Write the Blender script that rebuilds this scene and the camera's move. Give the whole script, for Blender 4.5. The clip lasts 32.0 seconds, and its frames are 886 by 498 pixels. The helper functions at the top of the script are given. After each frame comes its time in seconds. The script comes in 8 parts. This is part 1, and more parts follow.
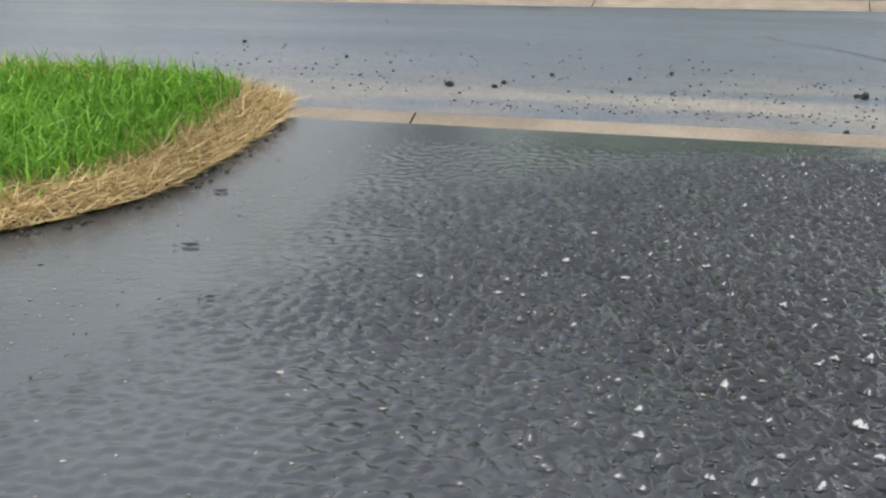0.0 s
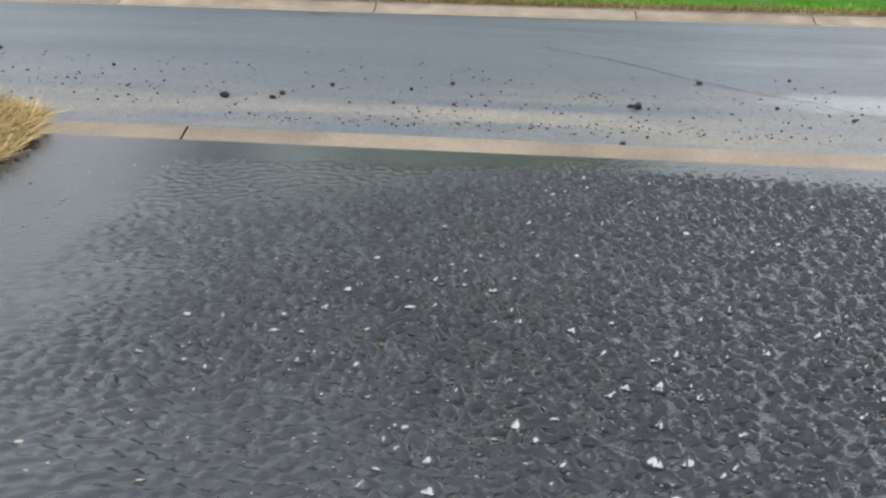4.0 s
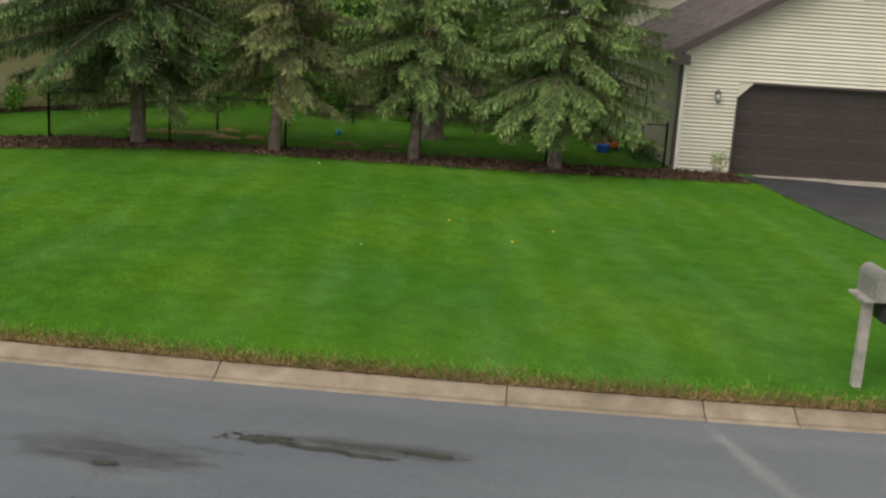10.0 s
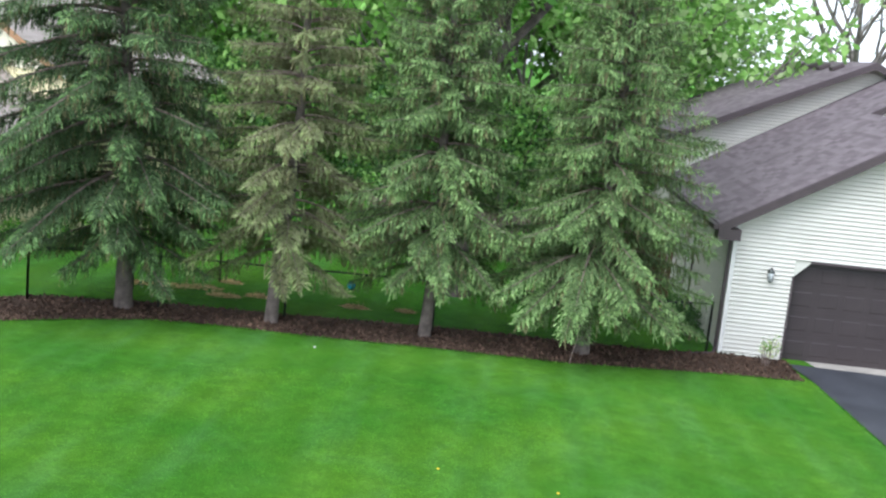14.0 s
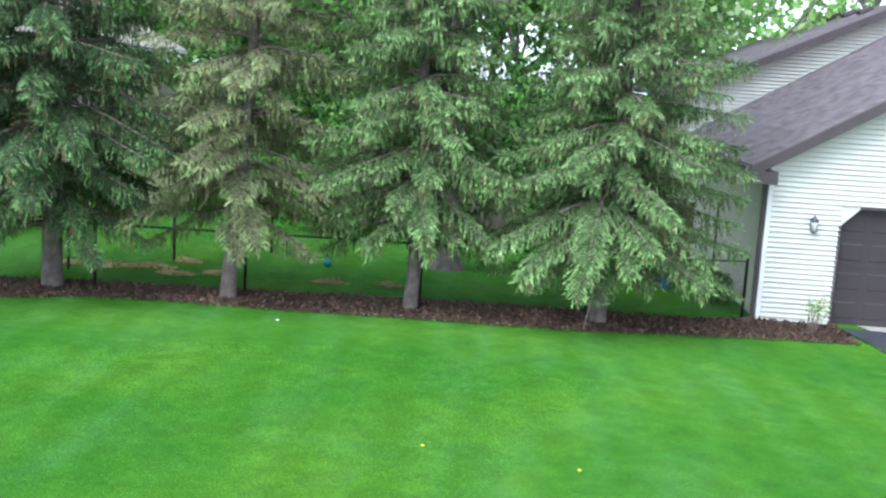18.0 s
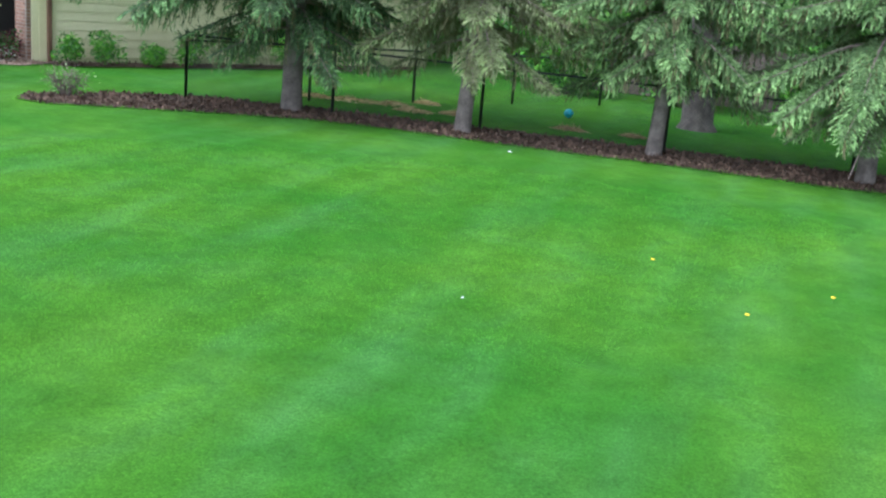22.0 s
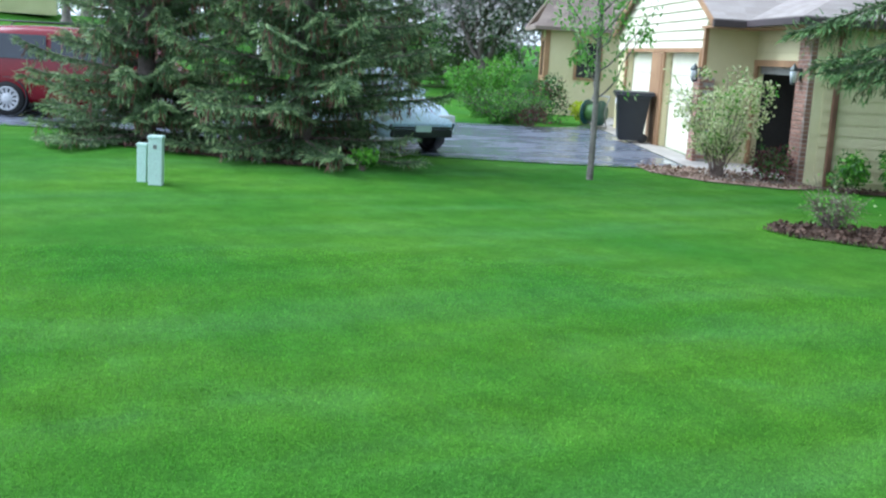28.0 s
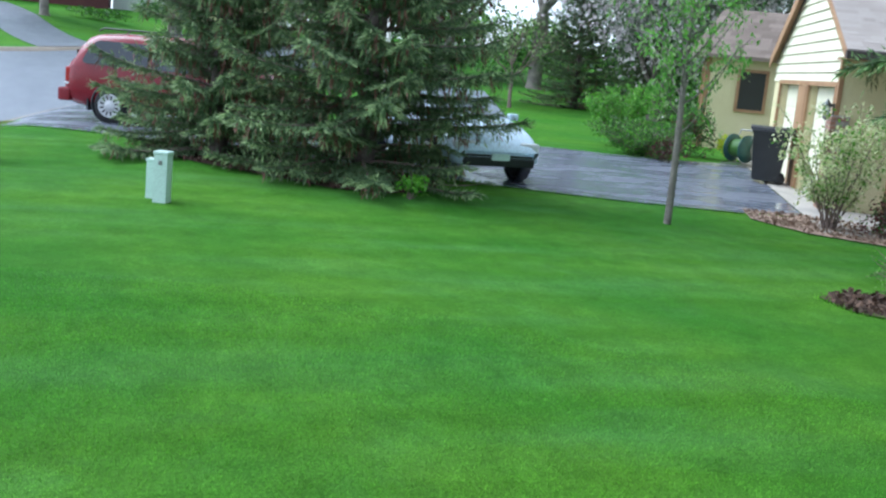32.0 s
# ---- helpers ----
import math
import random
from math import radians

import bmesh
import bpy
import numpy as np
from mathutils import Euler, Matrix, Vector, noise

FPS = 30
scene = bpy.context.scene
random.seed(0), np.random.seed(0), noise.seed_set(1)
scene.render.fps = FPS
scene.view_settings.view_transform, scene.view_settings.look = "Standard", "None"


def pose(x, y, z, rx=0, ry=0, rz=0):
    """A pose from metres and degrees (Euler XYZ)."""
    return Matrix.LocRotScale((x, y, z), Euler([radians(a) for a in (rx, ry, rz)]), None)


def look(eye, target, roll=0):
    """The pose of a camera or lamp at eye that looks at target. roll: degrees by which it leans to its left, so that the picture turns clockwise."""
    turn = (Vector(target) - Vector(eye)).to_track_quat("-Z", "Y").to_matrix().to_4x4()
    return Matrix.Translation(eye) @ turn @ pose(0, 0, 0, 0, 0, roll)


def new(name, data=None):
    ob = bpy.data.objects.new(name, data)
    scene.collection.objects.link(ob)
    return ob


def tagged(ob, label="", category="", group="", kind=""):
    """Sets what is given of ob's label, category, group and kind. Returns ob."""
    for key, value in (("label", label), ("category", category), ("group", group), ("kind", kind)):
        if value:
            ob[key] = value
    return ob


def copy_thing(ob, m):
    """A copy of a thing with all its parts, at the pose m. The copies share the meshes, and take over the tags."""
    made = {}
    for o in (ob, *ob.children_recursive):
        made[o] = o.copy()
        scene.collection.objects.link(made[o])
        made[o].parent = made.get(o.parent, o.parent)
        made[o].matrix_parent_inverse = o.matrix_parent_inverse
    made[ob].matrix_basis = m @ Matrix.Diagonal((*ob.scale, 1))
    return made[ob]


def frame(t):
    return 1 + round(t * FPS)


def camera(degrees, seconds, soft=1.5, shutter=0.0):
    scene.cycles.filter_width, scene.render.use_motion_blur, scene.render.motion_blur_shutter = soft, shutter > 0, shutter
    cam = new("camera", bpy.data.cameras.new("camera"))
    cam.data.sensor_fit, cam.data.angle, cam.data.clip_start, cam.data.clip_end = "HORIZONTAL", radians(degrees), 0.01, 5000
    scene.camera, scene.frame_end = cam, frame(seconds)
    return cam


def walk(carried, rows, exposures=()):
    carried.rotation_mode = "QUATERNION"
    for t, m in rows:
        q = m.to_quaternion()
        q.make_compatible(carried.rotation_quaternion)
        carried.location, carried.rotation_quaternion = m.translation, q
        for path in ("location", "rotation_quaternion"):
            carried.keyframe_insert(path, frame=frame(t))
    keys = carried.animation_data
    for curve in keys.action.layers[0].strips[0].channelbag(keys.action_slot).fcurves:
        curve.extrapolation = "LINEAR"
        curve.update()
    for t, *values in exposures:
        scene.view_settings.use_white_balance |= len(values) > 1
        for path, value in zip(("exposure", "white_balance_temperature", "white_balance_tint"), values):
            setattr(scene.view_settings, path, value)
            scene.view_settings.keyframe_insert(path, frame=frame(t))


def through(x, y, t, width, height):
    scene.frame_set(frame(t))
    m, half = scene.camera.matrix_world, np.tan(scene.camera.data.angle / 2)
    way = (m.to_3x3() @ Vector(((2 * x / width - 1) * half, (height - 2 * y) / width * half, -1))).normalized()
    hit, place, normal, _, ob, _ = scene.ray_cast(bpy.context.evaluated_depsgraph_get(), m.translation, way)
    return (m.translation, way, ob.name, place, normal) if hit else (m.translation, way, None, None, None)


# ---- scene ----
cam = camera(44.7, 32.0, soft=2.3)
PATH = [
    (0, (-0.285, -0.328, 0.168), (-0.814, 1.517, -0.396), -0.9),
    (0.5, (-0.285, -0.326, 0.167), (-0.815, 1.518, -0.401), -0.9),
    (1, (-0.285, -0.328, 0.168), (-0.807, 1.517, -0.401), -0.9),
    (1.5, (-0.286, -0.329, 0.169), (-0.806, 1.516, -0.403), -0.8),
    (2, (-0.285, -0.326, 0.166), (-0.802, 1.52, -0.405), -0.8),
    (2.5, (-0.285, -0.325, 0.168), (-0.796, 1.522, -0.404), -0.8),
    (3, (-0.283, -0.317, 0.16), (-0.758, 1.533, -0.434), -0.7),
    (3.5, (-0.295, -0.275, 0.167), (-0.536, 1.624, -0.412), 0.0),
    (5.5, (-0.001, 0.196, 0.237), (-0.065, 2.151, -0.177), 1.6),
    (6, (0.36, 0.443, 0.391), (0.263, 2.416, 0.074), 5.4),
    (6.5, (0.679, 0.61, 0.648), (0.597, 2.587, 0.356), 5.5),
    (7, (0.941, 0.667, 0.981), (0.877, 2.645, 0.695), 7.3),
    (7.5, (1.141, 0.593, 1.411), (1.053, 2.55, 1.01), 5.5),
    (8, (1.226, 0.565, 1.832), (1.107, 2.508, 1.373), 7.3),
    (8.5, (1.196, 0.603, 2.33), (1.087, 2.53, 1.807), 5.9),
    (9, (1.074, 0.883, 2.7), (0.993, 2.794, 2.117), 5.5),
    (9.5, (0.972, 1.383, 2.947), (0.87, 3.307, 2.411), 4.4),
    (10, (0.832, 2.055, 3.24), (0.713, 4.002, 2.799), 3.6),
    (10.5, (0.768, 2.779, 3.555), (0.639, 4.743, 3.205), 4.3),
    (11, (1.123, 3.415, 3.925), (0.977, 5.388, 3.633), 4.1),
    (11.5, (1.07, 3.96, 4.2), (0.912, 5.936, 3.931), 4.9),
    (12, (1.137, 4.342, 4.415), (0.971, 6.313, 4.12), 4.1),
    (12.5, (1.073, 4.636, 4.837), (0.797, 6.586, 4.486), 4.7),
    (13, (1.103, 4.872, 5.015), (0.893, 6.827, 4.65), 5.2),
    (13.5, (1.205, 5.085, 5.391), (0.976, 7.04, 5.039), 5.6),
    (15.5, (1.906, 6.517, 6.214), (1.651, 8.457, 5.799), 5.5),
    (16, (1.759, 7.114, 5.965), (1.471, 9.058, 5.59), 6.4),
    (16.5, (1.637, 7.677, 5.514), (1.33, 9.633, 5.231), 6.6),
    (17, (1.506, 8.148, 5.003), (1.21, 10.109, 4.744), 5.9),
    (17.5, (1.45, 8.467, 4.415), (1.155, 10.422, 4.109), 4.1),
    (18, (1.384, 8.689, 3.804), (1.136, 10.649, 3.49), 3.5),
    (18.5, (1.374, 8.848, 3.463), (1.084, 10.798, 3.126), 4.6),
    (19, (1.348, 9.009, 3.212), (1.087, 10.96, 2.861), 5.4),
    (19.5, (1.365, 9.162, 3.13), (1.086, 11.114, 2.797), 6.2),
    (20, (1.28, 9.289, 3.036), (0.944, 11.232, 2.701), 4.8),
    (20.5, (1.191, 9.353, 2.937), (0.852, 11.295, 2.602), 2.0),
    (21, (1.259, 9.391, 2.78), (0.863, 11.322, 2.443), 3.1),
    (21.5, (1.376, 9.405, 2.523), (0.78, 11.267, 2.1), 3.8),
    (22, (1.495, 9.517, 2.338), (0.828, 11.334, 1.837), 4.8),
    (22.5, (1.524, 9.763, 2.342), (0.582, 11.47, 1.899), 7.8),
    (23, (1.306, 10.113, 2.452), (0.313, 11.786, 1.99), 5.9),
    (23.5, (0.965, 10.516, 2.459), (-0.127, 12.124, 1.988), 3.4),
    (24, (0.587, 10.995, 2.481), (-0.678, 12.486, 2.06), 3.7),
    (24.5, (0.06, 11.626, 2.356), (-1.323, 13.024, 1.987), 2.9),
    (25, (-0.39, 12.278, 2.269), (-1.888, 13.572, 1.984), 3.1),
    (25.5, (-0.864, 12.82, 2.242), (-2.467, 13.983, 1.96), 3.9),
    (27.5, (-1.606, 13.929, 1.642), (-3.27, 14.999, 1.349), 2.4),
    (28, (-1.721, 14.038, 1.588), (-3.454, 14.972, 1.231), 3.4),
    (28.5, (-1.714, 14.302, 1.571), (-3.436, 15.275, 1.272), 3.1),
    (29, (-1.798, 14.558, 1.594), (-3.618, 15.357, 1.371), 1.5),
    (29.5, (-1.763, 14.827, 1.785), (-3.621, 15.542, 1.594), 0.6),
    (30, (-1.576, 15.208, 1.917), (-3.396, 15.975, 1.604), 0.5),
    (30.5, (-1.339, 15.735, 1.915), (-3.145, 16.485, 1.495), 5.1),
    (31, (-1.3, 16.238, 1.817), (-3.092, 17.001, 1.359), 9.4),
    (31.5, (-1.543, 16.564, 1.735), (-3.369, 17.243, 1.28), 7.8),
    (32, (-2.029, 16.795, 1.784), (-3.916, 17.358, 1.434), 5.4),
]
EXPOSURE = [(0, 1.0, 6350, 10), (3.5, 1.0, 6250, 10), (5.5, 0.65, 6500, 10), (6.5, 0.45, 7050, 10), (9, 0.4, 7400, 10), (10.5, 0.48, 7000, 10), (12, 0.88, 6050, 12), (13, 1.12, 5800, 12), (17, 1.7, 5330, 9), (21, 1.7, 5300, 9), (24, 1.45, 5080, 8), (29.5, 1.41, 5200, 8), (32, 1.28, 5250, 8)]
walk(cam, [(t, look(eye, target, roll)) for t, eye, target, roll in PATH], EXPOSURE)

# ---- world, sun ----
world = bpy.data.worlds.new("overcast_sky")
scene.world = world
world.use_nodes = True
wn, wl = world.node_tree.nodes, world.node_tree.links
sky = wn.new("ShaderNodeTexSky")
sky.sky_type = "NISHITA"
sky.sun_disc = False
sky.sun_elevation, sky.sun_rotation = radians(52), radians(200)
sky.dust_density, sky.air_density = 1.0, 1.0
pale = wn.new("ShaderNodeHueSaturation")
pale.inputs["Saturation"].default_value = 0.16
wl.new(sky.outputs["Color"], pale.inputs["Color"])
wl.new(pale.outputs["Color"], wn["Background"].inputs["Color"])
wn["Background"].inputs["Strength"].default_value = 0.14
sun_data = bpy.data.lights.new("sun", "SUN")
sun_data.energy, sun_data.angle, sun_data.color = 1.7, radians(45), (1.0, 0.97, 0.92)
sun = new("sun", sun_data)
# the light comes from behind the flight's start, high up, through cloud
sun.matrix_world = look((-25, -29, 40), (0, 0, 0))


# ---- materials ----
def shader(name, rough=0.7, metal=0.0, spec=0.5):
    m = bpy.data.materials.new(name)
    m.use_nodes = True
    b = m.node_tree.nodes["Principled BSDF"]
    b.inputs["Roughness"].default_value, b.inputs["Metallic"].default_value = rough, metal
    b.inputs["Specular IOR Level"].default_value = spec
    return m, m.node_tree.nodes, m.node_tree.links, b


def coords(n, l, scale=(1, 1, 1), world_space=False, rot=0.0):
    """Texture coordinates in metres."""
    if world_space:
        src = n.new("ShaderNodeNewGeometry").outputs["Position"]
    else:
        src = n.new("ShaderNodeTexCoord").outputs["Object"]
    mp = n.new("ShaderNodeMapping")
    mp.inputs["Scale"].default_value = scale
    mp.inputs["Rotation"].default_value = (0, 0, rot)
    l.new(src, mp.inputs["Vector"])
    return mp.outputs["Vector"]


def noise_tex(n, l, vec, scale, detail=4.0, rough=0.55, distort=0.0):
    t = n.new("ShaderNodeTexNoise")
    t.inputs["Scale"].default_value, t.inputs["Detail"].default_value = scale, detail
    t.inputs["Roughness"].default_value, t.inputs["Distortion"].default_value = rough, distort
    l.new(vec, t.inputs["Vector"])
    return t.outputs["Fac"]


def ramp(n, l, fac, stops):
    r = n.new("ShaderNodeValToRGB")
    el = r.color_ramp.elements
    while len(el) < len(stops):
        el.new(0.5)
    for e, (p, c) in zip(el, stops):
        e.position, e.color = p, (*c, 1) if len(c) == 3 else c
    l.new(fac, r.inputs["Fac"])
    return r.outputs["Color"]


def mix(n, l, fac, a, b, kind="MIX"):
    m = n.new("ShaderNodeMix")
    m.data_type, m.blend_type = "RGBA", kind
    for sock, v in ((m.inputs["Factor"], fac), (m.inputs["A"], a), (m.inputs["B"], b)):
        if hasattr(v, "is_linked"):
            l.new(v, sock)
        elif isinstance(v, (int, float)):
            sock.default_value = v
        else:
            sock.default_value = (*v, 1)
    return m.outputs["Result"]


def bump(n, l, b, height, strength=0.3, dist=0.01):
    k = n.new("ShaderNodeBump")
    k.inputs["Strength"].default_value, k.inputs["Distance"].default_value = strength, dist
    l.new(height, k.inputs["Height"])
    l.new(k.outputs["Normal"], b.inputs["Normal"])
    return k


def grey(v):
    return (v, v, v)


def mottled(name, dark, light, scale=3.0, fine=60.0, rough=0.7, relief=0.25, dist=0.004, metal=0.0, per_piece=0.0, spec=0.5):
    """A surface whose colour wanders between two tones at two scales, with fine relief."""
    m, n, l, b = shader(name, rough, metal, spec)
    v = coords(n, l)
    big, small = noise_tex(n, l, v, scale, 5), noise_tex(n, l, v, fine, 3)
    col = ramp(n, l, big, [(0.3, dark), (0.7, light)])
    sm = ramp(n, l, small, [(0.25, grey(0.72)), (0.75, grey(1.18))])
    col = mix(n, l, 1.0, col, sm, "MULTIPLY")
    if per_piece:
        info = n.new("ShaderNodeObjectInfo")
        tone = ramp(n, l, info.outputs["Random"], [(0.0, grey(1 - per_piece)), (1.0, grey(1 + per_piece))])
        col = mix(n, l, 1.0, col, tone, "MULTIPLY")
    l.new(col, b.inputs["Base Color"])
    bump(n, l, b, small, relief, dist)
    return m


def foliage(name, dark, light, rough=0.55, through=0.25, spec=0.3):
    """Leaves: every island takes its own tone; thin leaves let some light through."""
    m, n, l, b = shader(name, rough, 0, spec)
    g = n.new("ShaderNodeNewGeometry")
    v = coords(n, l, world_space=True)
    col = ramp(n, l, g.outputs["Random Per Island"], [(0.0, dark), (1.0, light)])
    patch = ramp(n, l, noise_tex(n, l, v, 0.9, 3), [(0.3, grey(0.7)), (0.7, grey(1.25))])
    col = mix(n, l, 1.0, col, patch, "MULTIPLY")
    l.new(col, b.inputs["Base Color"])
    if through:
        tr = n.new("ShaderNodeBsdfTranslucent")
        l.new(col, tr.inputs["Color"])
        ms = n.new("ShaderNodeMixShader")
        ms.inputs["Fac"].default_value = through
        out = n["Material Output"]
        l.new(b.outputs["BSDF"], ms.inputs[1])
        l.new(tr.outputs["BSDF"], ms.inputs[2])
        l.new(ms.outputs["Shader"], out.inputs["Surface"])
    return m


def make_lawn(name, a, b_, c, blades=False):
    """Mown turf: mowing swathes and bluer patches with their sheen painted in, yellower patches and fine blade grain.
    """
    m, n, l, b = shader(name, 0.85, 0, 0.04)
    v = coords(n, l, world_space=True)
    vs = coords(n, l, (1.0, 0.2, 1), True, radians(-14))
    big = noise_tex(n, l, v, 0.35, 4, 0.6)
    streak = noise_tex(n, l, vs, 1.1, 3, 0.6)
    mid = noise_tex(n, l, v, 3.2, 4, 0.65)
    cloud = noise_tex(n, l, v, 0.8, 5, 0.7, 0.6)
    tuft = noise_tex(n, l, v, 34.0, 3, 0.7)
    fine = noise_tex(n, l, v, 85.0, 4, 0.75)
    col = ramp(n, l, big, [(0.34, a), (0.66, b_)])
    # c is a pale bluish sheen, painted on in streaks and clouds
    col = mix(n, l, ramp(n, l, streak, [(0.48, grey(0)), (0.72, grey(0.4))]), col, c)
    col = mix(n, l, ramp(n, l, cloud, [(0.52, grey(0)), (0.72, grey(0.25))]), col, c)
    # mowing stripes: a lighter, bluer highlight multiplied into the turf colour
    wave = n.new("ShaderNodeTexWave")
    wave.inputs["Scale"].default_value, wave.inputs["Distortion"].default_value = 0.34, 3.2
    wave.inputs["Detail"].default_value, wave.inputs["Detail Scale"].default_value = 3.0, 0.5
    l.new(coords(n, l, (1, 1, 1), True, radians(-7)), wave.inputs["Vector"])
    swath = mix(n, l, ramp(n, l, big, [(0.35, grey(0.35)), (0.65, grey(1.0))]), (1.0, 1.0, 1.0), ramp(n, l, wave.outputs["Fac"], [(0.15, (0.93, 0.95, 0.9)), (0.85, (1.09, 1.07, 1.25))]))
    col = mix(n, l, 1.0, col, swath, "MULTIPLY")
    col = mix(n, l, 1.0, col, ramp(n, l, tuft, [(0.3, grey(0.76)), (0.7, grey(1.22))]), "MULTIPLY")
    col = mix(n, l, 1.0, col, ramp(n, l, mid, [(0.3, grey(0.82)), (0.7, grey(1.16))]), "MULTIPLY")
    col = mix(n, l, 1.0, col, ramp(n, l, fine, [(0.3, (0.55, 0.6, 0.55)), (0.7, (1.5, 1.42, 1.35))]), "MULTIPLY")
    if blades:
        g = n.new("ShaderNodeNewGeometry")
        col = mix(n, l, 1.0, col, ramp(n, l, g.outputs["Random Per Island"], [(0.0, (1.5, 1.45, 1.4)), (1.0, (2.25, 2.1, 2.1))]), "MULTIPLY")
        tr = n.new("ShaderNodeBsdfTranslucent")
        l.new(col, tr.inputs["Color"])
        ms = n.new("ShaderNodeMixShader")
        ms.inputs["Fac"].default_value = 0.5
        l.new(b.outputs["BSDF"], ms.inputs[1])
        l.new(tr.outputs["BSDF"], ms.inputs[2])
        l.new(ms.outputs["Shader"], n["Material Output"].inputs["Surface"])
    else:
        bump(n, l, b, fine, 0.8, 0.03)
    l.new(col, b.inputs["Base Color"])
    return m


LAWN_A, LAWN_B, LAWN_C = (0.048, 0.163, 0.015), (0.083, 0.205, 0.018), (0.088, 0.22, 0.062)
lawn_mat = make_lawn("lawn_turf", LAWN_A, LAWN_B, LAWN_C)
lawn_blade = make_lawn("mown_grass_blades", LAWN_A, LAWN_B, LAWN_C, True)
blade_mat = foliage("flower_stems", (0.05, 0.16, 0.02), (0.1, 0.25, 0.03))
long_blade_mat = foliage("long_grass_blades", (0.065, 0.2, 0.012), (0.23, 0.46, 0.04), 0.5, 0.3, 0.35)
straw_mat = foliage("dead_grass", (0.32, 0.22, 0.09), (0.74, 0.58, 0.3), 0.75, 0.15, 0.2)
straw_dark = foliage("kerb_thatch", (0.1, 0.066, 0.03), (0.36, 0.25, 0.12), 0.8, 0.1, 0.2)
soil_mat = mottled("wet_soil", (0.02, 0.014, 0.009), (0.06, 0.042, 0.026), 6, 80, 0.7, 0.8, 0.012)


# stains and painted sky sheen on the street: place, half sizes, turn, colour, gloss, strength
ROAD_STAINS_AND_SHEEN = [
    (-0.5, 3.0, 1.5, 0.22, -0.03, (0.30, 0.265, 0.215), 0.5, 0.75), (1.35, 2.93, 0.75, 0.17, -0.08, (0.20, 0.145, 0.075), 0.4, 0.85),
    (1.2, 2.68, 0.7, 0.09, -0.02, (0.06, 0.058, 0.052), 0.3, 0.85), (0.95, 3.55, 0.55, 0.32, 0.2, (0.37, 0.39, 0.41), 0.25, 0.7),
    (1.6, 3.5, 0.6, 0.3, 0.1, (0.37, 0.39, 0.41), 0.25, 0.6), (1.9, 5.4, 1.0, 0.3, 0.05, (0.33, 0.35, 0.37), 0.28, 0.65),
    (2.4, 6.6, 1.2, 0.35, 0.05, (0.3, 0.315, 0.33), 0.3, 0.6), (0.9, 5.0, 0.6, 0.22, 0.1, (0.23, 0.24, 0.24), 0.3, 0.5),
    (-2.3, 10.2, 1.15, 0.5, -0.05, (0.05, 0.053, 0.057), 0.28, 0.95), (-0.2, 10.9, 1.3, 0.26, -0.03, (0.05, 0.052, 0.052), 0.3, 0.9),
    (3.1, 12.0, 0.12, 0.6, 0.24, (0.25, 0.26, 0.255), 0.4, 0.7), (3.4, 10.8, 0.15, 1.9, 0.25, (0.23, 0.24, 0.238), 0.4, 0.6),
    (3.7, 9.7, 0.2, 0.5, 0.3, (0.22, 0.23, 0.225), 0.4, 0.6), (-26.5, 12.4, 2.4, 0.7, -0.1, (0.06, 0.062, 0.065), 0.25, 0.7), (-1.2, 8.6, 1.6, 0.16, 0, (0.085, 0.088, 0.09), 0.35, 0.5)]


